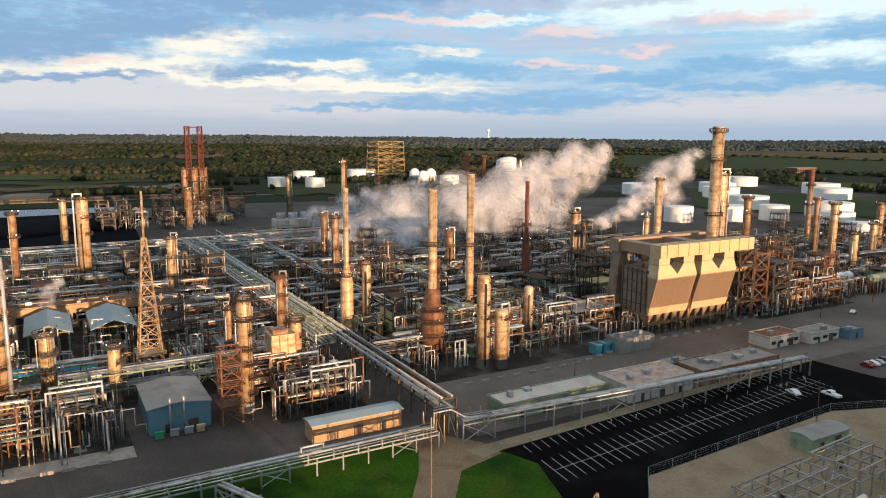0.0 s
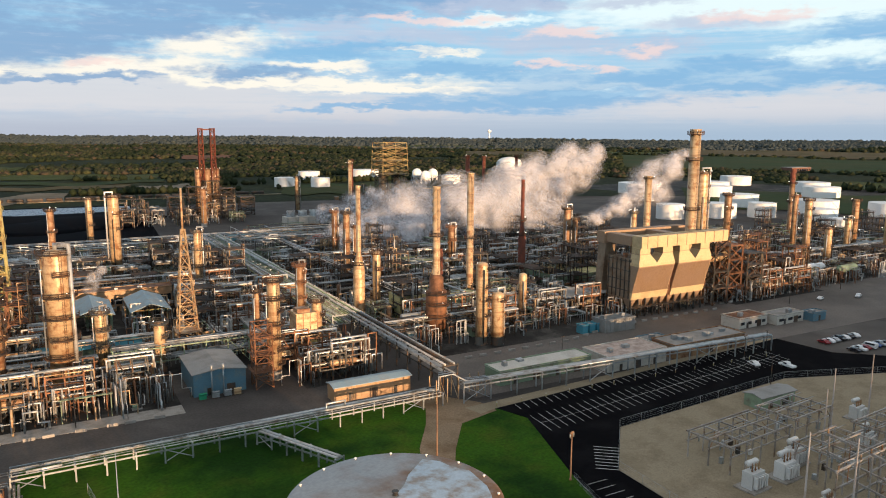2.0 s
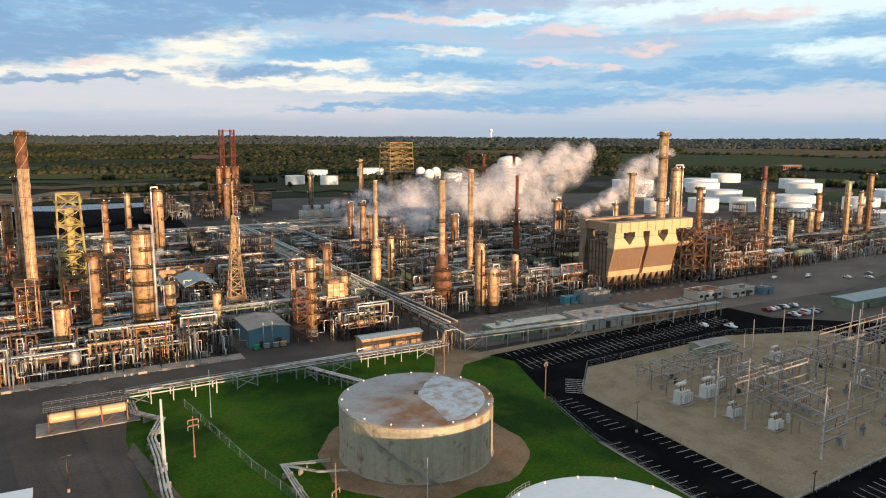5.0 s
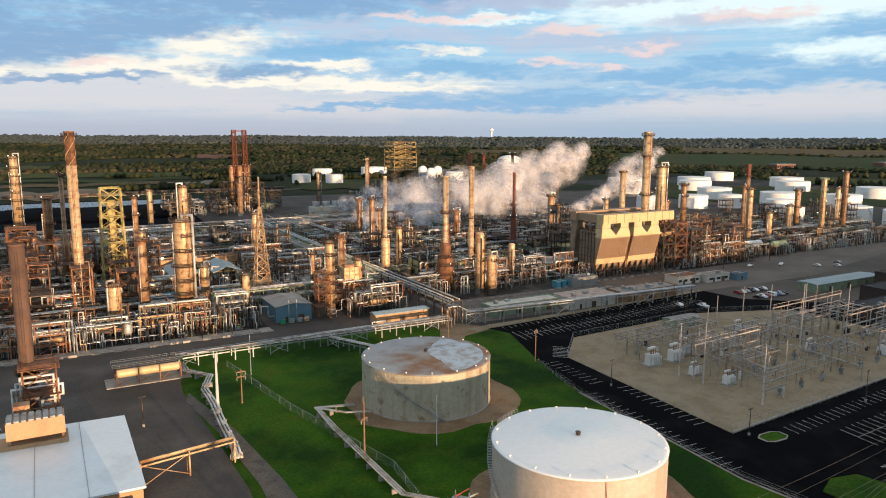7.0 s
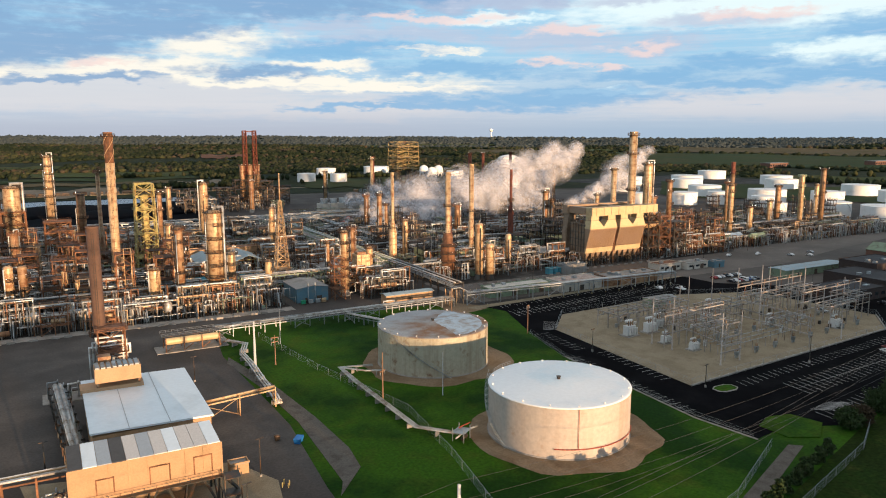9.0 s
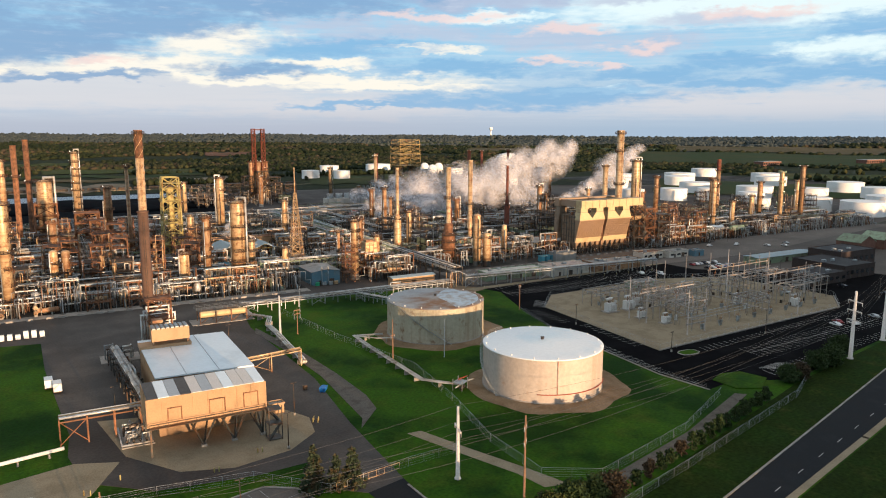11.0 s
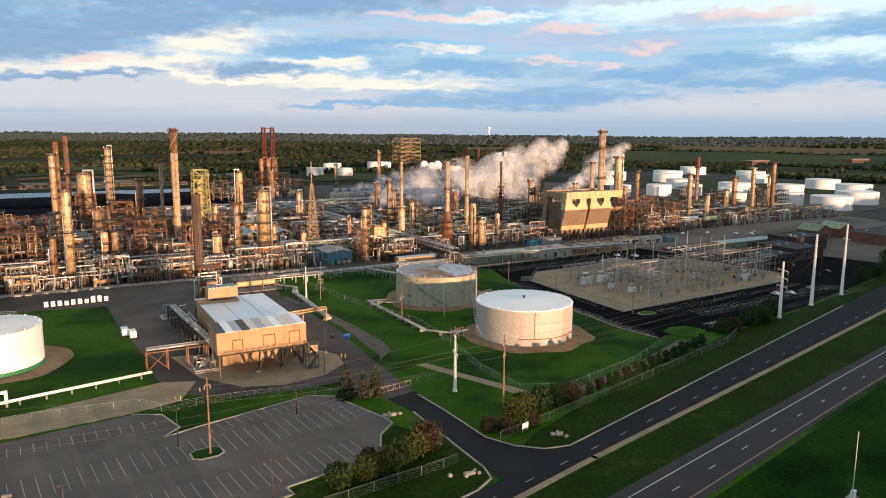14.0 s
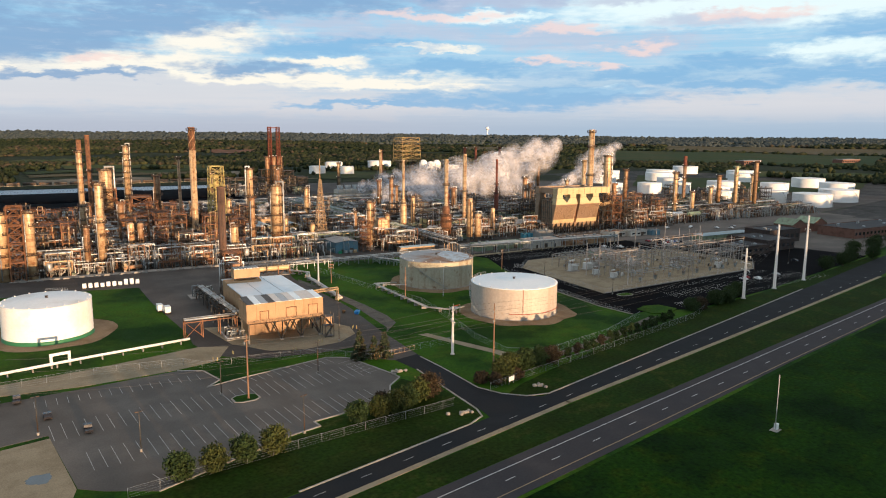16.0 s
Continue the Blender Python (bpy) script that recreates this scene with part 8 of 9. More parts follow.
# ---- vehicles ----
def car(x, y, turn, paint, label, kind=0):
    t = thing("car" if kind == 0 else ("pickup_truck" if kind == 1 else "van"), label, ("car", "pickup", "van")[kind], pose(x, y, 0.06, 0, 0, turn), "parked vehicles")
    prof = (((-2.2, 0.45), (2.2, 0.45), (2.25, 0.8), (1.3, 0.95), (0.7, 1.45), (-0.9, 1.48), (-1.7, 1.05), (-2.2, 0.95)), ((-2.7, 0.5), (2.6, 0.5), (2.65, 0.95), (1.5, 1.1), (0.9, 1.75), (-0.5, 1.78), (-0.7, 1.15), (-2.7, 1.1)), ((-2.5, 0.45), (2.5, 0.45), (2.55, 1.0), (1.9, 1.3), (1.3, 2.1), (-2.3, 2.15), (-2.5, 1.9), (-2.5, 1.0)))[kind]
    n = len(prof)
    body = part("body", Shape().add([(a, -0.9, b) for a, b in prof] + [(a, 0.9, b) for a, b in prof], [tuple(range(n)), tuple(reversed(range(n, 2 * n)))] + [(i, n + i, n + (i + 1) % n, (i + 1) % n) for i in range(n)]), paint, t)
    (ax, az), (bx, bz) = prof[3], prof[4]
    part("windscreen", Shape().add([(ax - 0.05, -0.75, az + 0.06), (ax - 0.05, 0.75, az + 0.06), (bx + 0.05, 0.68, bz - 0.03), (bx + 0.05, -0.68, bz - 0.03), (ax - 0.2, -0.75, az + 0.03), (ax - 0.2, 0.75, az + 0.03), (bx - 0.1, 0.68, bz - 0.08), (bx - 0.1, -0.68, bz - 0.08)], [(0, 1, 2, 3), (7, 6, 5, 4), (0, 4, 5, 1), (2, 6, 7, 3), (0, 3, 7, 4), (1, 5, 6, 2)]), GLASS, body)
    for s0 in (-0.905, 0.905):
        part("side_window", Shape().box((prof[4][0] + prof[5][0]) / 2, s0, prof[3][1] + 0.1, abs(prof[4][0] - prof[5][0]) * 0.9, 0.04, (prof[4][1] - prof[3][1]) * 0.7), GLASS, body)
    for wx in (-1.4, 1.4):
        for s0 in (-0.92, 0.72):
            w = part("wheel", Shape().rod((wx, s0, 0.34), (wx, s0 + 0.2, 0.34), 0.34, 14), DARKPIPE, t)
    for s0 in (-0.6, 0.6):
        part("headlight", Shape().box(prof[2][0] - 0.08, s0, 0.68, 0.12, 0.35, 0.14), LINE, body)
    return t


PAINTS = [material("white_car_paint", (0.75, 0.75, 0.74), 0.3, bump=0.0, spread=0.03), material("dark_car_paint", (0.02, 0.02, 0.025), 0.25, bump=0.0), material("red_car_paint", (0.22, 0.015, 0.02), 0.3, bump=0.0), material("silver_car_paint", (0.42, 0.43, 0.44), 0.3, 0.4, bump=0.0), material("blue_car_paint", (0.03, 0.07, 0.2), 0.3, bump=0.0)]
NAMES = ["white", "black", "dark red", "silver", "dark blue"]
rnd = random.Random(8)
spots = [(-134.9, -8.4, 80, 1, 1), (-139.9, 7.2, 75, 1, 0), (-142.8, 24.8, 78, 1, 1), (-147.6, 26.0, 78, 0, 1)]
for k in range(14):
    q = P(148 + 3.0 * (k // 2) * 1.0, -27 - 11 * (k % 2))
    spots.append((q.x, q.y, GRID + 80 + 10 * (k % 2), (2, 1, 0, 0, 3, 2, 1, 0, 0, 4, 1, 3, 0, 1)[k], (0, 0, 0, 1, 0, 0, 1, 2, 0, 0, 0, 1, 0, 0)[k]))
spots += [(206, 74, 60, 0, 0), (212, 66, 70, 0, 1), (171, -34, 70, 0, 0), (178, -38, 70, 0, 0), (176, -33, 60, 2, 0), (322, 95, 0, 0, 0), (340, 85, 10, 0, 1), (352, 70, 70, 0, 0), (360, 62, 70, 0, 0), (372, 66, 70, 3, 0), (196, -40, 70, 3, 0), (215, 3, 80, 3, 1), (246, -30, 80, 1, 0), (250, -10, 75, 1, 0)]
for x, y, a, c, kd in spots:
    car(x, y, a + rnd.uniform(-4, 4), PAINTS[c], NAMES[c] + (" saloon car", " pickup truck", " van")[kd] + " parked on asphalt", kd)

# ---- the electrical substation ----
SUBSTEEL = material("dull_grey_steel", (0.36, 0.33, 0.30), 0.55, 0.3, spots=(0.24, 0.16, 0.10), amount=0.3, scale=0.3, fine=3.0, bump=0.0, rand=0.25)


def gantry(x, y, w, h, turn, n=3, seed=0):
    rnd = random.Random(seed)
    t = thing("substation_gantry", "grey tubular steel busbar gantry with insulators", "gantry", pose(x, y, 0.16, 0, 0, turn), "substation gantries")
    for i in range(n):
        xx = -w / 2 + w * i / (n - 1)
        part("post", Shape().box(xx, 0, 0, 0.24, 0.24, h), SUBSTEEL, t)
    for z in (h - 0.2, h * 0.68, h * 0.42):
        part("beam", Shape().box(0, 0, z, w + 1.2, 0.3, 0.36), SUBSTEEL, t)
    for i in range(n):
        xx = -w / 2 + w * i / (n - 1) + 0.4
        part("insulator", Shape().rings([(0.16, h + 0.1), (0.22, h + 0.4), (0.12, h + 0.5), (0.2, h + 0.8), (0.08, h + 1.2)], 8, xx, 0), CLAD_DULL, t)
    part("busbar", Shape().rod((-w / 2, 0.0, h + 1.2), (w / 2, 0.0, h + 1.2), 0.07, 6), SUBSTEEL, t)
    for i in range(n - 1):
        xx = -w / 2 + w * (i + 0.5) / (n - 1)
        part("switch", Shape().bar((xx, 0, h * 0.68), (xx + rnd.uniform(-0.8, 0.8), 0, h - 0.2), 0.12), RUST, t)
    return t


PALEGREY = material("pale_grey_enamel", (0.62, 0.62, 0.60), 0.5, fine=3.0, spread=0.08, rand=0.1)


def transformer(x, y, turn, s=1.0):
    t = thing("transformer", "pale grey power transformer with radiators and conservator", "transformer", pose(x, y, 0.16, 0, 0, turn), "power transformers")
    part("plinth", Shape().box(0, 0, 0, 5 * s, 4 * s, 0.3), CONCRETE, t)
    part("tank", Shape().box(0, 0, 0.3, 3.4 * s, 2.0 * s, 2.8 * s), PALEGREY, t)
    for k in range(5):
        part("radiator", Shape().box(-1.4 * s + 0.7 * s * k, -1.45 * s, 0.8, 0.3, 0.7 * s, 2.0 * s), PALEGREY, t)
    part("conservator", Shape().lying((-1.0 * s, 0.6 * s, 4.2 * s), (1.4 * s, 0.6 * s, 4.2 * s), 0.5 * s, 12), PALEGREY, t)
    part("bracket", Shape().box(0.2 * s, 0.6 * s, 3.0 * s, 0.4, 0.4, 0.9 * s), GALV, t)
    for k in (-1, 0, 1):
        part("bushing", Shape().rings([(0.15, 3.1 * s), (0.25, 3.3 * s), (0.13, 3.6 * s), (0.22, 3.9 * s), (0.06, 4.6 * s)], 8, k * 0.9 * s, -0.3 * s), CLAD_DULL, t)


SUB = Vector((91.2, -4.2, 0))
S1, S2 = Vector((113.3, -19.5, 0)).normalized(), Vector((20.0, 67.0, 0)).normalized()


def bay(a, b, na, nb, pitch, h, seed, mat=SUBSTEEL):
    """An open busbar structure on a grid of slim posts, with beams both ways, insulators under them and busbars over them."""
    rnd = random.Random(seed)
    q = SUB + S1 * a + S2 * b
    t = thing("busbar_structure", "open grid of slim grey steel posts with busbars and insulators", "gantry", pose(q.x, q.y, 0.16, 0, 0, -9.7), "substation structures")
    wide, deep = (na - 1) * pitch, (nb - 1) * pitch
    post = Shape().box(0, 0, 0, 0.28, 0.28, h).mesh("post", mat)
    for i in range(na):
        for j in range(nb):
            part("post", post, mat, t, at=Matrix.Translation((i * pitch, j * pitch, 0)))
        part("beam", Shape().box(i * pitch, deep / 2, h - 0.3, 0.28, deep + 1.6, 0.34), mat, t)
        s = Shape()
        for j in range(2 * nb - 1):
            y = j * pitch / 2
            s.rings([(0.1, h - 1.5), (0.2, h - 1.3), (0.1, h - 1.1), (0.2, h - 0.9), (0.1, h - 0.7), (0.14, h - 0.3)], 6, i * pitch, y)
        tagged(part("insulator_row", s, CLAD_DULL if i % 2 else GALV, t), kind="stuff")
    for j in range(nb):
        part("beam", Shape().box(wide / 2, j * pitch, h * 0.62, wide + 1.2, 0.18, 0.26), mat, t)
        part("beam", Shape().box(wide / 2, j * pitch, h, wide + 1.2, 0.28, 0.34), mat, t)
        part("switch_row", Shape().bar((0, j * pitch, h * 0.62), (pitch * 0.6, j * pitch + 0.8, h), 0.1).bar((wide, j * pitch, h * 0.62), (wide - pitch * 0.6, j * pitch - 0.7, h), 0.1), RUST, t)
    for k in range(3):
        y = deep * (k + 0.5) / 3
        part("busbar", Shape().rod((-1, y, h + 0.9), (wide + 1, y, h + 0.9), 0.07, 6), GALV, t)
        part("busbar", Shape().rod((wide * (k + 0.5) / 3, -1, h - 1.6), (wide * (k + 0.5) / 3, deep + 1, h - 1.6), 0.06, 6), GALV, t)
    for k in range(na):
        x, y = rnd.uniform(0, wide), rnd.uniform(0, deep)
        part("switch_cabinet", Shape().box(x, y, 0, 0.9, 0.7, rnd.uniform(1.2, 1.9)), rnd.choice((GALV, PALEGREY, DARKPIPE)), t)


for k, (a, b, na, nb, pitch, h) in enumerate(((20, 54, 5, 3, 5.5, 6.2), (46, 55, 4, 3, 5.0, 6.6), (34, 36, 4, 3, 5.2, 7.5), (54, 34, 4, 3, 5.2, 8.4), (34, 22, 4, 2, 6.0, 6.5), (74, 14, 3, 3, 5.2, 5.6), (84, 34, 4, 3, 5.6, 9.0), (104, 30, 4, 3, 5.6, 10.0), (96, 12, 4, 2, 6.0, 8.5), (118, 14, 3, 3, 5.2, 9.5))):
    bay(a, b, na, nb, pitch, h, 300 + k)
for k, (a, b, w, h, turn) in enumerate(((28, 7, 10, 9.0, -9.7), (36, 30, 32, 11.5, -9.7), (30, 24, 30, 12.5, 66.0), (66, 22, 40, 11.0, 74.0), (112, 22, 46, 12.5, -9.7), (96, 40, 44, 13.5, -9.7))):
    q = SUB + S1 * a + S2 * b
    gantry(q.x, q.y, w, h, turn, max(2, round(w / 9) + 1), 140 + k)
# low pipe busbars on short posts
for k in range(3):
    q = SUB + S1 * 30 + S2 * (11.5 + 3.2 * k)
    t = thing("low_busbar", "long low tubular busbar on short posts", "busbar", pose(q.x, q.y, 0.16, 0, 0, -9.7), "low busbars")
    part("tube", Shape().rod((0, 0, 3.6), (40, 0, 3.6), 0.11, 8), GALV, t)
    for i in range(6):
        part("post", Shape().box(1 + 7.6 * i, 0, 0, 0.18, 0.18, 3.0), SUBSTEEL, t)
        part("insulator", Shape().rings([(0.12, 3.0), (0.2, 3.15), (0.1, 3.3), (0.14, 3.5)], 8, 1 + 7.6 * i, 0), CLAD_DULL, t)
for a, b, h in ((20, 36, 17), (21, 27, 19), (23, 7, 17.5), (33, 7, 17), (50, 50, 15), (60, 54, 17), (67, 24, 26), (70, 50, 20), (99, 26, 22), (87, 2, 9), (104, 46, 18), (112, 40, 17), (118, 50, 16), (90, 52, 18), (126, 24, 15)):
    q = SUB + S1 * a + S2 * b
    pole(q.x, q.y, h, 0.24, SUBSTEEL, "slim grey lightning mast in the substation", (), "lightning_mast", "mast")
for a, b, sz in ((20, 48, 1.25), (30, 47, 1.25), (38, 50, 1.2), (25, 34, 0.9), (28, 23, 0.9), (62, 46, 1.1), (80, 28, 1.0), (100, 12, 1.1), (76, 56, 1.1)):
    q = SUB + S1 * a + S2 * b
    transformer(q.x, q.y, -9.7, sz)
for a in range(8):
    for b in range(2):
        q = SUB + S1 * (34 + 11 * a) + S2 * (9 + 17 * b)
        t = thing("circuit_breaker", "small grey circuit breaker on legs", "circuit breaker", pose(q.x, q.y, 0.16, 0, 0, -9.7), "circuit breakers")
        part("cabinet", Shape().box(0, 0, 0.9, 1.4, 0.9, 1.3), GALV, t)
        part("leg", Shape().box(-0.5, 0, 0, 0.15, 0.6, 0.9), GALV, t)
        part("leg", Shape().box(0.5, 0, 0, 0.15, 0.6, 0.9), GALV, t)
        for xx in (-0.45, 0, 0.45):
            part("bushing", Shape().rod((xx, 0, 2.2), (xx * 1.5, 0, 3.4), 0.1, 7), CLAD_DULL, t)
kerb([(91.2, -4.6), (204.5, -24.1), (226, -14.4)], "pale concrete retaining kerb of the substation", CONCRETE, 0.5, 0.45)
for k in range(24):
    q = SUB + S1 * (8 + 4.4 * k) - S2 * 1.1
    t = thing("yard_light", "low pale light post along the substation kerb", "light post", pose(q.x, q.y, 0.05), "low yard lights")
    part("post", Shape().rod((0, 0, 0), (0, 0, 0.9), 0.1, 8), CONCRETE, t)
    part("cap", Shape().ball((0, 0, 0.95), 0.17, 8, 5), LINE, t)

# ---- the tank farm and the far side of the site ----
FAR = "white storage tank in the tank farm"
for x, y, d, h in ((604, 281, 28.5, 13), (636, 257, 24, 13), (619, 201, 26, 13), (603, 130, 25, 13), (595, 88, 37.5, 13), (675, 90, 40, 13), (705, 236, 40, 13), (725, 180, 33, 13), (716, 315, 38, 13), (562, 306, 24, 13), (715, 425, 39, 13), (794, 480, 54, 13), (888, 432, 45, 13), (816, 392, 41, 13), (554, 164, 19, 13), (790, 130, 40, 13), (860, 190, 42, 13), (900, 300, 42, 13), (980, 340, 44, 13), (700, 20, 40, 13), (790, 40, 42, 13), (622, 978, 34, 13), (539, 821, 26, 13), (507, 861, 28, 13), (727, 969, 47, 13), (729, 760, 28, 13), (640, 560, 30, 13), (690, 620, 30, 13), (1040, 470, 44, 13)):
    tank(x, y, d / 2, h, WHITE, WHITE, FAR, "white tanks of the tank farm", stair=-120)
t = thing("dome_tank", "wide white tank with a domed roof", "tank", pose(1140, 1010, 0))
part("shell", Shape().rings([(27, 0), (27, 15)], 40, caps=False), WHITE, t)
part("dome", Shape().rings([(27, 15), (24, 19), (18, 22.5), (9, 25), (0.5, 26)], 40), WHITE, t)
for x, y in ((760, 834), (742, 852), (705, 790)):
    t = thing("gas_sphere", "white spherical gas tank on legs", "tank", pose(x, y, 0), "gas spheres")
    part("sphere", Shape().ball((0, 0, 11), 8, 24, 14), WHITE, t)
    for i in range(8):
        a = math.pi * i / 4
        part("leg", Shape().rod((7.8 * math.cos(a), 7.8 * math.sin(a), 0), (7.6 * math.cos(a), 7.6 * math.sin(a), 10.5), 0.35, 8), WHITE, t)
t = thing("bullet_tank", "white horizontal bullet tank on saddles", "tank", pose(372, 118, 0.04, 0, 0, GRID))
part("shell", Shape().lying((-9, 0, 5), (9, 0, 5), 2.4, 20), WHITE, t)
for x in (-6, 6):
    part("saddle", Shape().box(x, 0, 0, 0.8, 4, 3.6), CONCRETE, t)
t = thing("bullet_tank", "green horizontal vessel on legs", "tank", pose(*P(262, 36, 0.04), 0, 0, GRID))
part("shell", Shape().lying((-6, 0, 7), (6, 0, 7), 1.9, 18), GREEN, t)
for x in (-4, 4):
    part("saddle", Shape().box(x, 0, 0, 0.6, 2.6, 5.6), STEEL, t)

# the cooling tower
c = P(114, 365)
ct = thing("cooling_tower", "long pale cooling tower with a row of fan cylinders", "cooling tower", pose(c.x, c.y, 0.04, 0, 0, GRID))
part("casing", Shape().box(0, 0, 0, 84, 12, 9.5), WHITEWALL, ct)
part("louvre_band", Shape().box(0, -6.1, 0.5, 83, 0.3, 3.0), DARKPIPE, ct)
for i in range(11):
    part("casing_rib", Shape().box(-41 + 8.2 * i, -6.2, 0, 0.35, 0.35, 9.5), GALV, ct)
for i in range(9):
    part("fan_cylinder", Shape().rings([(3.6, 9.5), (3.1, 11.6), (3.4, 14.0), (3.1, 14.0), (2.8, 9.7)], 20, -36.8 + 9.2 * i, 0, False), GALV, ct)
s = Shape()
for y in (-5.8, 5.8):
    s.bar((-42, y, 10.6), (42, y, 10.6), 0.1)
part("handrail", s, GALV, ct)
for k, (u, v, l, w, h, m) in enumerate(((40, 300, 13, 5, 4, TEALROOF), (52, 306, 10, 5, 4, BLUEWALL), (30, 312, 13, 5, 4, BLUEWALL), (20, 322, 12, 4, 3.2, TEALROOF), (58, 318, 12, 5, 4, TEALROOF))):
    house(u, v, u + l, v + w, h, "site_container", "blue-green site container in the laydown yard", "container", m, m)
RED = material("orange_red_paint", (0.42, 0.08, 0.03), 0.6)
for k in range(7):
    q = P(58 + 2.6 * k, 272 + (k % 3))
    t = thing("mobile_crane", "orange-red crane boom lowered in the yard", "crane", pose(q.x, q.y, 0.04, 0, 0, 30 + 9 * k), "yard cranes")
    part("carrier", Shape().box(0, 0, 0.5, 6, 2.4, 1.4), WHITE, t)
    part("boom", Shape().bar((-2, 0, 2.2), (13, 0, 5.5), 0.9), RED, t)
    for wx in (-2, 0, 2):
        part("wheel", Shape().rod((wx, -1.3, 0.55), (wx, 1.3, 0.55), 0.55, 12), DARKPIPE, t)

# coke yard, pond and railway
COKE = material("black_petroleum_coke", (0.004, 0.005, 0.007), 0.95, spots=(0.008, 0.008, 0.010), amount=0.5, scale=0.05, fine=1.0, bump=0.5, specular=0.02)
WATER = material("grey_pond_water", (0.10, 0.13, 0.16), 0.3, fine=0.3, bump=0.02, spread=0.05)
s = Shape()
for u, v, r, h in ((-60, 470, 50, 5), (-95, 450, 42, 4), (-30, 500, 36, 4), (-140, 500, 55, 5), (-200, 480, 55, 4.5)):
    q = P(u, v)
    s.rings([(r, 0.0), (r * 0.8, h * 0.5), (r * 0.45, h * 0.9), (r * 0.1, h)], 24, q.x, q.y)
solid("coke_pile", s, COKE, "broad low heaps of black petroleum coke", "coke heap", kind="stuff")
paving("water_pond", WATER, [tuple(P(u, v).xy) for u, v in ((-340, 556), (-105, 556), (-58, 560), (-16, 566), (-13, 612), (-100, 618), (-340, 625))], 0.105, "still grey-blue settling pond")
paving("pavement_coke_yard", COKE, [tuple(P(u, v).xy) for u, v in ((-330, 330), (-20, 345), (-8, 540), (-12, 626), (-330, 640))], 0.085, "black coke yard")
rail = Shape().box(0, 0, 0, 900, 4.5, 0.5)
q = P(-60, 690)
solid("railway_bed", rail, GRAVEL, "gravel railway bed", "railway", kind="structure").matrix_basis = pose(q.x, q.y, 0, 0, 0, GRID)
wagon = thing("rail_wagon", "dark grey railway tank wagon on the siding", "wagon", None, "rail wagons")
part("tank", Shape().lying((-7, 0, 2.6), (7, 0, 2.6), 1.6, 12), DARKPIPE, wagon)
part("underframe", Shape().box(0, 0, 0.7, 16, 2.2, 0.5), DARKPIPE, wagon)
for x in (-6, 6):
    part("bogie", Shape().box(x, 0, 0, 2.4, 2.0, 0.8), STEEL, wagon)
for k in range(26):
    q = P(-330 + 18 * k, 690)
    copy_thing(wagon, pose(q.x, q.y, 0.5, 0, 0, GRID))
q = P(-330 + 18 * 26, 690)
wagon.matrix_basis = pose(q.x, q.y, 0.5, 0, 0, GRID)

# fields beyond
FIELDTAN = material("stubble_field", (0.115, 0.09, 0.05), 0.95, spots=(0.08, 0.075, 0.038), amount=0.5, scale=0.01, fine=0.1, bump=0.0, specular=0.05)
FIELDPALE = material("pale_bare_earth", (0.20, 0.17, 0.13), 0.95, spots=(0.15, 0.13, 0.09), amount=0.5, scale=0.02, fine=0.1, bump=0.0, specular=0.05)
FIELDGREEN = material("pale_green_field", (0.036, 0.056, 0.022), 0.95, spots=(0.056, 0.062, 0.028), amount=0.6, scale=0.006, fine=0.1, bump=0.0, specular=0.05)
FIELDRED = material("red_bare_earth", (0.17, 0.09, 0.06), 0.95, spots=(0.11, 0.075, 0.05), amount=0.5, scale=0.02, fine=0.1, bump=0.0, specular=0.05)
FIELDOLIVE = material("rough_olive_pasture", (0.060, 0.075, 0.024), 0.95, spots=(0.085, 0.08, 0.035), amount=0.5, scale=0.012, fine=0.1, bump=0.0, spread=0.3, specular=0.05)
# ground point under the camera midway along its path
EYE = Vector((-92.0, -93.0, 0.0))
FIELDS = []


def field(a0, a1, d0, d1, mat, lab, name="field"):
    """A field laid on the land between two bearings and two distances from the camera's place, to fit its view."""
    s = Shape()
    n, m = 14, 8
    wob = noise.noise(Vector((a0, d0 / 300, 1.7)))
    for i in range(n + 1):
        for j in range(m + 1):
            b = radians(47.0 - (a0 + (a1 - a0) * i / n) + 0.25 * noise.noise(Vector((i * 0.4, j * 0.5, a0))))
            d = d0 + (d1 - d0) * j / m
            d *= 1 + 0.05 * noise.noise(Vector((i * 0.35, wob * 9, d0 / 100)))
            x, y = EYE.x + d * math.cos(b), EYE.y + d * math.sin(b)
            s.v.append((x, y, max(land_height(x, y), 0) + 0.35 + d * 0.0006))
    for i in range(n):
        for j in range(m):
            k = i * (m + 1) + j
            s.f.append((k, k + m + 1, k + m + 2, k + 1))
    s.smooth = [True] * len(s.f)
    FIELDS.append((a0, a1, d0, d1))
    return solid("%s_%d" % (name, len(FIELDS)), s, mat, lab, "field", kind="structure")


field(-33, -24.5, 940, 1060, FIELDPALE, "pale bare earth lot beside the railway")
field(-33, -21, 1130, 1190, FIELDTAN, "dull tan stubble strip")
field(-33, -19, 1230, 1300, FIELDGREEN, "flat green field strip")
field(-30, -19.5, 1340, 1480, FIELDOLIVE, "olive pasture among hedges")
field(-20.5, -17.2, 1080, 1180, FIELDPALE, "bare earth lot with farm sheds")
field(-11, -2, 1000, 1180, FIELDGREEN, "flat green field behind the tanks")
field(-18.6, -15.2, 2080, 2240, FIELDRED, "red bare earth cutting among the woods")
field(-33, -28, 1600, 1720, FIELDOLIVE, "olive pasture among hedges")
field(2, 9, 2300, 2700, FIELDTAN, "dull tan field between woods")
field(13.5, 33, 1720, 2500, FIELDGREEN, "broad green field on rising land")
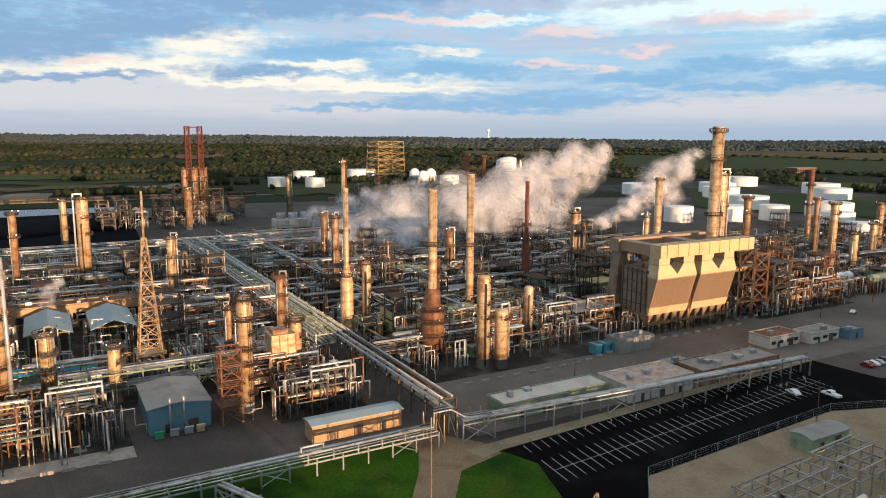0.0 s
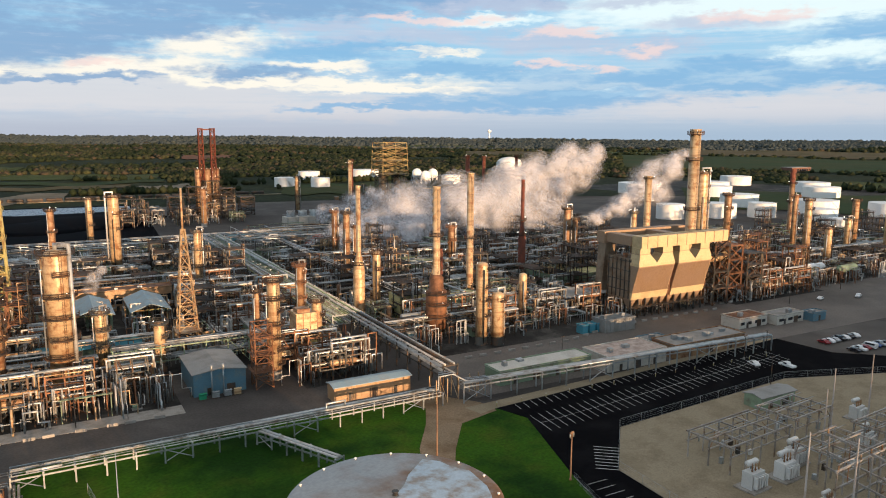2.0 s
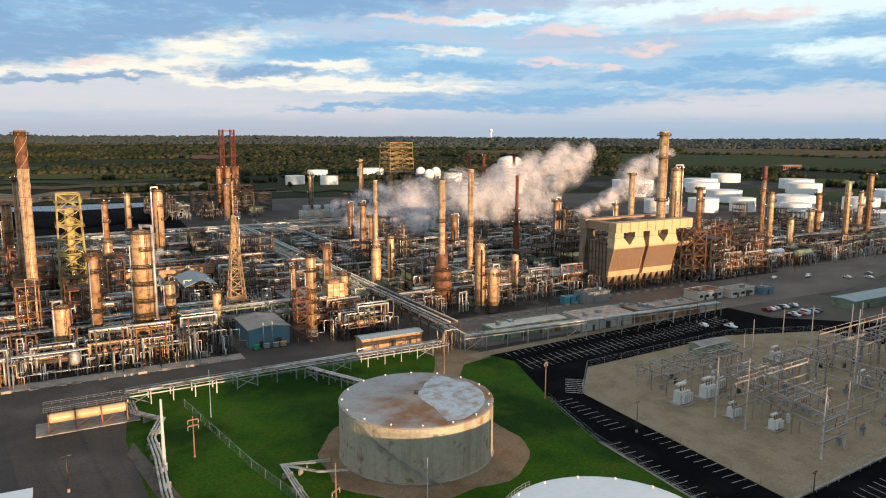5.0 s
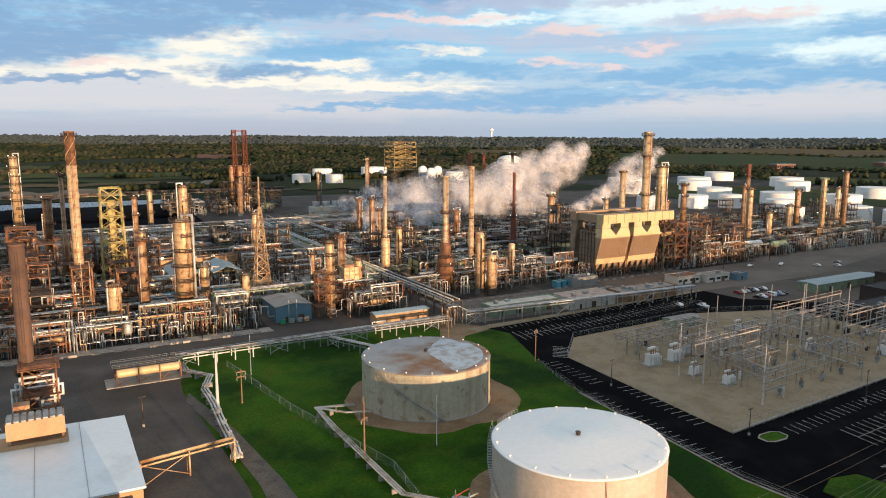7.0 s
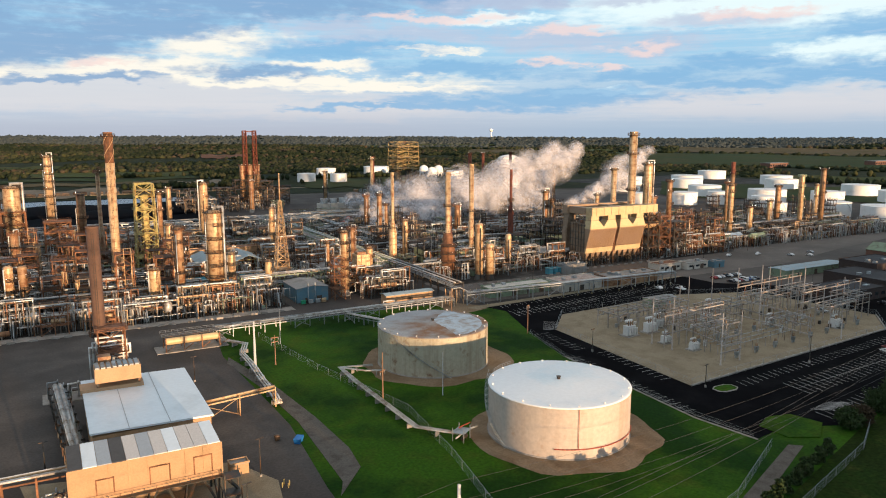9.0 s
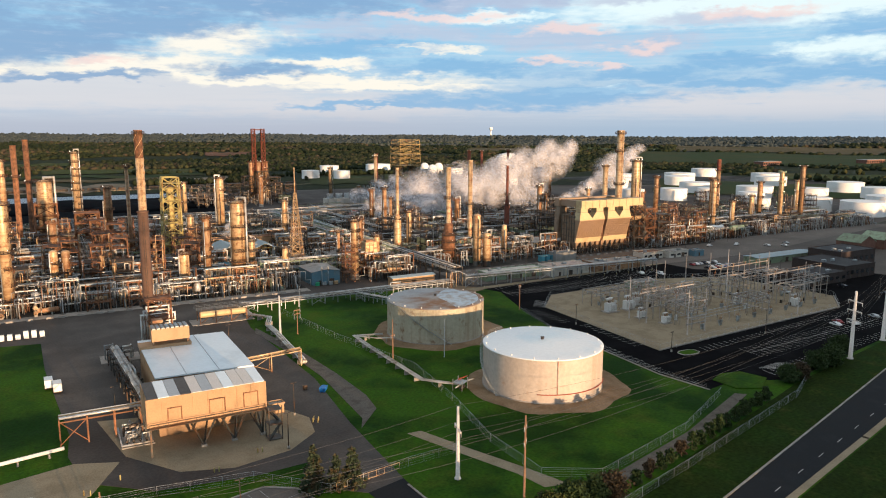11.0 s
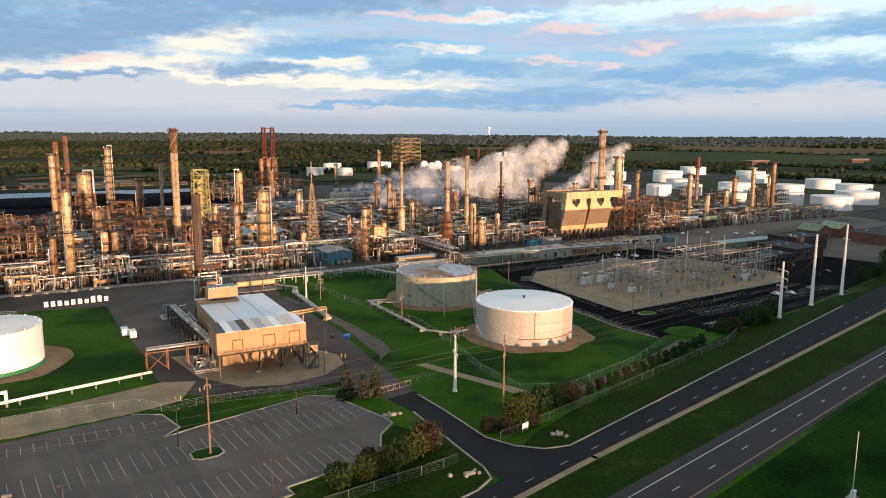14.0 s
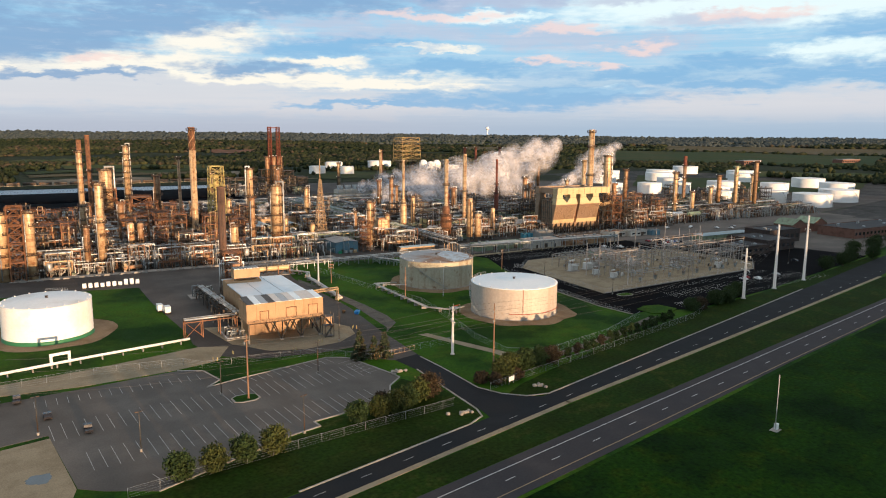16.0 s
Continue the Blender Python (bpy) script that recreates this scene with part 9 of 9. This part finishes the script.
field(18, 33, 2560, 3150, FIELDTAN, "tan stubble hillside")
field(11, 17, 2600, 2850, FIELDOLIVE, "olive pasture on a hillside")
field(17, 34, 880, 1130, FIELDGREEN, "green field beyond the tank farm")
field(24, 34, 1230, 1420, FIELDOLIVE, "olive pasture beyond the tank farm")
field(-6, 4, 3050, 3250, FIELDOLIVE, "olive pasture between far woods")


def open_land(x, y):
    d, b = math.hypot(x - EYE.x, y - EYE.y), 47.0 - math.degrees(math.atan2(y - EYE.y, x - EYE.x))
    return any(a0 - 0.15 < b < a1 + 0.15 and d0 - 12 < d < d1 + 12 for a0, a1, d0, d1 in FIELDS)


# ---- woods ----
def clump(sh, x, y, z, r, h, rnd):
    seg = 6
    rows = ((0.55, 0.05), (1.0, 0.38), (0.82, 0.72), (0.3, 1.0))
    pts, faces = [], []
    for k, (q, e) in enumerate(rows):
        for i in range(seg):
            a = 2 * math.pi * (i + 0.5 * (k % 2)) / seg
            w = r * q * rnd.uniform(0.72, 1.25)
            pts.append((x + w * math.cos(a), y + w * math.sin(a), z + h * e * rnd.uniform(0.85, 1.12)))
    for k in range(len(rows) - 1):
        for i in range(seg):
            faces.append((k * seg + i, k * seg + (i + 1) % seg, (k + 1) * seg + (i + 1) % seg, (k + 1) * seg + i))
    faces.append(tuple(3 * seg + i for i in range(seg)))
    sh.add(pts, faces, True)


LEAFDARK = material("dark_green_foliage", (0.021, 0.030, 0.015), 0.95, spots=(0.030, 0.037, 0.018), amount=0.5, scale=0.02, fine=0.4, bump=0.0, spread=0.35, specular=0.05)
LEAFOLIVE = material("olive_foliage", (0.034, 0.040, 0.022), 0.95, spots=(0.046, 0.046, 0.026), amount=0.5, scale=0.02, fine=0.4, bump=0.0, spread=0.35, specular=0.05)
LEAFGOLD = material("yellow_green_foliage", (0.054, 0.058, 0.026), 0.95, spots=(0.046, 0.050, 0.026), amount=0.5, scale=0.02, fine=0.4, bump=0.0, spread=0.3, specular=0.05)
LEAFRUST = material("autumn_foliage", (0.062, 0.050, 0.034), 0.95, spots=(0.07, 0.056, 0.036), amount=0.5, scale=0.02, fine=0.4, bump=0.0, spread=0.3, specular=0.05)
# far foliage, with the haze of distance put into its base colour
LEAFHAZE = material("blue_green_foliage", (0.060, 0.074, 0.074), 0.95, spots=(0.066, 0.078, 0.068), amount=0.5, scale=0.01, fine=0.1, bump=0.0, spread=0.2, specular=0.05)
wood = [Shape(), Shape(), Shape(), Shape(), Shape()]
rnd = random.Random(21)
for i in range(36000):
    a = radians(rnd.uniform(-2, 100))
    r = 780 + 3500 * rnd.random() ** 1.15
    x, y = 100 + r * math.cos(a), 60 + r * math.sin(a)
    u, v = uv(x, y)
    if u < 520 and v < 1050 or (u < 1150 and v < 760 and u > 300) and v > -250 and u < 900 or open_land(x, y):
        continue
    if noise.noise(Vector((x / 380, y / 380, 9.1))) > (0.34 if r < 2000 else 0.45):
        continue
    s = 0.62 + r / 3600
    tone = noise.noise(Vector((x / 170, y / 170, 6.6))) + rnd.gauss(0, 0.22)
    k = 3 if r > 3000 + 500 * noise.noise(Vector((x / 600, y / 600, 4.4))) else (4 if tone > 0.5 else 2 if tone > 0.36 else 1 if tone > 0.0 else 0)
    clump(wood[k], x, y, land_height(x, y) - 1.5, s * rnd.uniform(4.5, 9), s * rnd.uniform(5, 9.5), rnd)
for i in range(1500):
    u, v = rnd.uniform(-400, 480), rnd.choice((770, 872, 965, 1055, 1120)) + rnd.gauss(0, 6)
    q = P(u, v)
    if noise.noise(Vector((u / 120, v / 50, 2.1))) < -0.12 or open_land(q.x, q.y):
        continue
    clump(wood[rnd.choice((0, 0, 1))], q.x, q.y, 0, rnd.uniform(3, 6), rnd.uniform(5, 10), rnd)
for i in range(4200):
    u, v = rnd.uniform(470, 1100), rnd.uniform(-330, 500)
    q = P(u, v)
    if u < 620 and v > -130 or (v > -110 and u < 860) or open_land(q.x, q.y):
        continue
    if noise.noise(Vector((u / 160, v / 160, 5.1))) < -0.25:
        continue
    clump(wood[rnd.choice((0, 0, 0, 1, 4))], q.x, q.y, 0, rnd.uniform(3.5, 6.5), rnd.uniform(6, 12), rnd)
for sh, m, lab in zip(wood, (LEAFDARK, LEAFOLIVE, LEAFRUST, LEAFHAZE, LEAFGOLD), ("dark green", "olive green", "rusty autumn", "haze-tinted distant", "yellow-green")):
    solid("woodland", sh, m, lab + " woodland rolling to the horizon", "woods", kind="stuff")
# unseen woods and a rise added behind the road, on the sunset side, to block low sun
sh = Shape()
for i in range(2600):
    x = rnd.uniform(-1500, 1500)
    y = -760 - rnd.random() * 260 + 30 * math.sin(x / 170)
    clump(sh, x, y, 6 + 10 * noise.noise(Vector((x / 300, 0, 1))), rnd.uniform(6, 10), rnd.uniform(28, 44), rnd)
solid("woodland", sh, LEAFDARK, "unseen wooded ridge added to shade the ground and tank foot", "woods", kind="stuff")
# unseen tree belt, taller eastward, added to keep the substation in shade
sh = Shape()
for i in range(900):
    x = rnd.uniform(-20, 620)
    y = -345 - rnd.random() * 70
    grow = min(1, max(0, (x + 20) / 70))
    clump(sh, x, y, 0, rnd.uniform(5, 9), (16 + 18 * grow) * rnd.uniform(0.8, 1.05), rnd)
solid("woodland", sh, LEAFDARK, "unseen tall tree belt added to shade the substation", "woods", kind="stuff")
for x, y, w, d, h in ((1500, 560, 60, 25, 9), (1720, 420, 70, 25, 9)):
    hb = thing("distant_building", "low brick building among far trees", "building", pose(x, y, land_height(x, y), 0, 0, GRID))
    part("wall", Shape().box(0, 0, -3, w, d, h + 3), BRICKRED, hb)
    part("roof", Shape().box(0, 0, h, w + 1, d + 1, 0.5), GREYROOF, hb)
    for i in range(8):
        part("window", Shape().box(-w / 2 + w * (i + 0.5) / 8, -d / 2 - 0.1, h * 0.3, w / 14, 0.2, h * 0.4), GLASS, hb)
wt = thing("water_tower", "white water tower on the horizon", "water tower", pose(3250, 3050, land_height(3250, 3050)))
part("shaft", Shape().rings([(5, -5), (4, 40)], 16), WHITE, wt)
part("bowl", Shape().rings([(4, 38), (11, 46), (12, 52), (9, 58), (1, 60)], 20), WHITE, wt)

# ---- trees and shrubs near the road ----
BARK = material("grey_brown_bark", (0.12, 0.085, 0.06), 0.9, fine=6.0)
LEAF = {
    "green": material("green_leaves", (0.020, 0.042, 0.008), 0.85, spots=(0.030, 0.050, 0.010), amount=0.5, scale=0.5, fine=2.0, spread=0.4, bump=0.0),
    "gold": material("yellowing_leaves", (0.046, 0.056, 0.009), 0.85, spots=(0.034, 0.05, 0.010), amount=0.5, scale=0.5, fine=2.0, spread=0.4, bump=0.0),
    "rust": material("rusty_leaves", (0.045, 0.030, 0.014), 0.85, spots=(0.05, 0.036, 0.016), amount=0.5, scale=0.5, fine=2.0, spread=0.4, bump=0.0),
    # rust spots in the needle colour imitate low sun on the tips
    "spruce": material("spruce_needles", (0.028, 0.045, 0.020), 0.9, spots=(0.08, 0.05, 0.02), amount=0.4, scale=0.4, fine=2.0, spread=0.4, bump=0.0),
}


def leaves(sh, c, n, size, rnd):
    for _ in range(n):
        p = Vector(c) + Vector((rnd.gauss(0, 1), rnd.gauss(0, 1), rnd.gauss(0, 0.8))) * size
        a = Vector((rnd.gauss(0, 1), rnd.gauss(0, 1), rnd.gauss(0, 1))).normalized() * rnd.uniform(0.2, 0.42)
        b = a.cross(Vector((rnd.gauss(0, 1), rnd.gauss(0, 1), rnd.gauss(0, 1)))).normalized() * rnd.uniform(0.15, 0.3)
        sh.add([tuple(p - a), tuple(p + b), tuple(p + a), tuple(p - b)], [(0, 1, 2, 3)])


def tree(x, y, h, r, leaf, label, seed, name="tree", trunk=0.3, n=60):
    rnd = random.Random(seed)
    t = thing(name, label, "tree" if name != "shrub" else "shrub", pose(x, y, 0.02))
    part("trunk", Shape().rings([(0.09 * r, 0), (0.06 * r, h * trunk), (0.03 * r, h * 0.75)], 8), BARK, t)
    crown = Shape()
    for k in range(n):
        a, e = rnd.uniform(0, 2 * math.pi), rnd.random()
        q = r * math.sqrt(max(0.05, 1 - (2 * e - 1) ** 2)) * rnd.uniform(0.35, 0.95)
        c = (q * math.cos(a), q * math.sin(a), h * (trunk * 0.8 + (1 - trunk * 0.8) * e))
        leaves(crown, c, 42, r * 0.2, rnd)
        if k % 30 == 0:
            part("limb", Shape().rod((0, 0, h * trunk * 0.8), (c[0] * 0.8, c[1] * 0.8, c[2]), 0.03 * r, 5, True, 0.012 * r), BARK, t)
    part("crown", crown, LEAF[leaf], t)


def spruce(x, y, h, r, seed):
    rnd = random.Random(seed)
    t = thing("spruce_tree", "dark conical spruce, sunlit tips put into its needle colour", "tree", pose(x, y, 0.02))
    part("trunk", Shape().rings([(0.22, 0), (0.04, h)], 8), BARK, t)
    crown = Shape()
    for k in range(16):
        z = 0.5 + (h - 0.8) * k / 16
        q = r * (1 - k / 16.5)
        for i in range(max(4, int(9 * (1 - k / 20)))):
            a = rnd.uniform(0, 2 * math.pi)
            for s in (0.35, 0.65, 0.95):
                leaves(crown, (q * s * math.cos(a), q * s * math.sin(a), z - 0.25 * q * s), 7, 0.22, rnd)
    part("crown", crown, LEAF["spruce"], t)


for k, (x, y, h, r) in enumerate(((-49.6, -5.6, 9.6, 3.2), (-46.6, -9.5, 7.6, 2.8), (-43.2, -10.6, 8.8, 3.2), (-51.8, -7.6, 6.5, 2.6))):
    spruce(x, y, h, r, k)
for k, (x, y, h, r, c) in enumerate(((-129, -48.6, 5.6, 2.9, "green"), (-121.7, -49.4, 5.4, 2.8, "gold"), (-114.4, -49.6, 5.6, 2.8, "green"), (-107.5, -50.4, 5.9, 3.0, "gold"), (-82.2, -48.4, 5.0, 2.6, "green"), (-76, -49.5, 4.8, 2.4, "gold"), (-71.3, -51.0, 5.6, 2.8, "gold"), (-66.0, -49.5, 5.6, 2.7, "green"), (-61.5, -48.5, 5.8, 2.9, "gold"), (-56.5, -47.5, 6.0, 3.4, "rust"), (-73.0, -46.6, 4.2, 2.4, "rust"), (-31.2, -52.2, 6.2, 3.2, "gold"), (-24.5, -49.2, 5.6, 3.0, "gold"), (-18.2, -50.0, 6, 3.2, "green"), (-38.1, -50.0, 3.2, 1.9, "rust"), (-13, -50.4, 5.4, 3.2, "green"), (-7.4, -51.8, 4.6, 3.2, "rust"), (-35.6, -53.4, 3.0, 1.8, "rust"), (-27, -54.2, 2.6, 1.9, "rust"), (92, -47.5, 4.5, 3.0, "green"), (97, -49, 4.2, 2.8, "rust"), (110, -49, 5.5, 3.4, "green"), (117, -51, 5, 3.2, "green"), (124, -49, 5.5, 3.2, "green"), (133, -48, 6, 3.5, "green"))):
    tree(x, y, h, r, c, {"gold": "rounded shrub tree with yellowing leaves", "green": "rounded green shrub tree", "rust": "low shrub with rusty autumn leaves"}[c], 50 + k, trunk=0.16, n=80)
for k in range(15):
    x = 1.0 + 4.9 * k + (k % 3) * 0.4
    tree(x, -52.4 + 0.035 * x, 3.3 + 0.4 * (k % 3), 1.35, ("green", "green", "rust")[k * 5 % 3 if k < 5 else 0], "dark clipped shrub in a row along the fence", 100 + k, "shrub", 0.1, 18)
for k, (x, y, h, r) in enumerate(((300, -44, 8, 4.5), (318, -50, 9, 5), (336, -46, 8, 4.5), (270, -52, 8, 4.5), (252, -54, 7, 4), (356, -50, 9, 5), (380, -48, 9, 5), (405, -50, 9, 5), (232, -52, 7, 4), (290, -58, 7, 4))):
    tree(x, y, h, r, "green", "dark green tree beside the office building", 200 + k)

# ---- steam ----
def steam_material(name, thick):
    """White vapour: scatters light, lets most of the view through, denser in soft billows."""
    m = bpy.data.materials.new(name)
    m.use_nodes = True
    n, l = m.node_tree.nodes, m.node_tree.links
    n.clear()
    geo = n.new("ShaderNodeNewGeometry")
    tx = n.new("ShaderNodeTexNoise")
    tx.inputs["Scale"].default_value, tx.inputs["Detail"].default_value, tx.inputs["Roughness"].default_value = 0.055, 8.0, 0.6
    l.new(geo.outputs["Position"], tx.inputs["Vector"])
    r = n.new("ShaderNodeMapRange")
    for key, v in zip(("From Min", "From Max", "To Min", "To Max"), (0.36, 0.74, 0.0, thick * 2.4)):
        r.inputs[key].default_value = v
    l.new(tx.outputs["Fac"], r.inputs["Value"])
    clear, white, through_light, body, mixed, o = (n.new(k) for k in ("ShaderNodeBsdfTransparent", "ShaderNodeBsdfDiffuse", "ShaderNodeBsdfTranslucent", "ShaderNodeMixShader", "ShaderNodeMixShader", "ShaderNodeOutputMaterial"))
    white.inputs["Color"].default_value = (0.90, 0.90, 0.94, 1)
    through_light.inputs["Color"].default_value = (0.90, 0.90, 0.94, 1)
    # droplets scatter evenly: the surface's own slope counts for little
    soft, lean = n.new("ShaderNodeVectorMath"), n.new("ShaderNodeVectorMath")
    soft.operation, lean.operation = "SCALE", "ADD"
    soft.inputs["Scale"].default_value = 0.45
    l.new(geo.outputs["Normal"], soft.inputs[0])
    l.new(soft.outputs[0], lean.inputs[0])
    lean.inputs[1].default_value = (-0.05, -0.42, 0.85)
    l.new(lean.outputs[0], white.inputs["Normal"])
    l.new(lean.outputs[0], through_light.inputs["Normal"])
    body.inputs[0].default_value = 0.3
    l.new(white.outputs[0], body.inputs[1])
    l.new(through_light.outputs[0], body.inputs[2])
    l.new(r.outputs[0], mixed.inputs[0])
    l.new(clear.outputs[0], mixed.inputs[1])
    l.new(body.outputs[0], mixed.inputs[2])
    l.new(mixed.outputs[0], o.inputs["Surface"])
    return m


VAPOUR = [steam_material("vapour_veil", k) for k in (0.07, 0.12, 0.18, 0.25, 0.32, 0.42)]


BILLOW = bpy.data.textures.new("billow", "CLOUDS")
BILLOW.noise_scale, BILLOW.noise_depth = 6.0, 5
ROLL = bpy.data.textures.new("roll", "CLOUDS")
ROLL.noise_scale, ROLL.noise_depth = 19.0, 2


def steam(path, puffs, voxel, seed, label, thin=0):
    """A drift of billows along a path of (x, y, z, radius): nested veils, each thicker than the one round it."""
    rnd = random.Random(seed)
    balls = []
    for k in range(puffs):
        f = (len(path) - 1) * (k + rnd.random()) / puffs
        i = min(int(f), len(path) - 2)
        c = [path[i][j] * (1 - f + i) + path[i + 1][j] * (f - i) for j in range(4)]
        balls.append((c[0] + rnd.gauss(0, 0.32) * c[3], c[1] + rnd.gauss(0, 0.32) * c[3], max(c[3] * 0.3, c[2] + rnd.gauss(0, 0.28) * c[3]), c[3] * rnd.uniform(0.42, 0.8)))
    t = thing("steam_plume", label, "steam", pose(0, 0, 0), kind="stuff")
    for k, q in enumerate((1.22, 1.06, 0.9, 0.75, 0.6, 0.45)[: 6 - 2 * thin]):
        sh = Shape()
        for x, y, z, r in balls:
            sh.ball((x, y, z), r * q, 14, 8, 0.85)
        ob = part("veil", sh, VAPOUR[k], t)
        md = ob.modifiers.new("remesh", "REMESH")
        md.mode, md.voxel_size, md.use_smooth_shade = "VOXEL", voxel, True
        for tex, push in ((ROLL, 9.0 - k), (BILLOW, 4.2)):
            dp = ob.modifiers.new("billow", "DISPLACE")
            dp.texture, dp.texture_coords, dp.strength, dp.mid_level = tex, "GLOBAL", voxel * push, 0.5


steam([(226, 350, 4, 12), (254, 346, 5, 18), (286, 341, 7, 24), (318, 338, 10, 28), (354, 337, 16, 30), (392, 333, 27, 27), (428, 328, 42, 19), (465, 319, 60, 12)], 120, 1.3, 3, "long drift of white steam over the units")
steam([(288, 446, 10, 8), (318, 440, 15, 12), (348, 432, 20, 14), (385, 424, 27, 10)], 36, 1.1, 4, "thin steam rising from the cooling tower", 1)
steam([(398, 276, 12, 6), (420, 268, 20, 9), (448, 264, 32, 12), (478, 268, 46, 13), (500, 262, 56, 8)], 36, 1.0, 5, "puff of white steam behind the stacks")
steam([(64, 262, 15, 2.2), (66, 263, 18, 3.4), (70, 263, 22, 2.6)], 9, 0.35, 6, "small wisp of steam over the units", 1)
steam([(-38, 108, 11, 1.5), (-37, 109, 14, 2.4), (-36, 110, 18, 1.8)], 9, 0.3, 7, "small puff of steam at the stack foot", 1)

# ---- small lit lamps on the platforms ----
GLOW = bpy.data.materials.new("lit_lamp_glass")
GLOW.use_nodes = True
GLOW.node_tree.nodes["Principled BSDF"].inputs["Emission Color"].default_value = (1.0, 0.92, 0.78, 1)
GLOW.node_tree.nodes["Principled BSDF"].inputs["Emission Strength"].default_value = 2.2
sh = Shape()
for x, y, z in BULBS:
    far = math.hypot(x, y) > 330
    sh.rod((x, y, z - 0.25), (x, y, z - 0.1), 0.06, 5).ball((x, y, z), 0.24 if far else 0.12, 6, 4)
solid("platform_lamps", sh, GLOW, "small lit white lamps on the platform handrails", "lamps", kind="stuff")
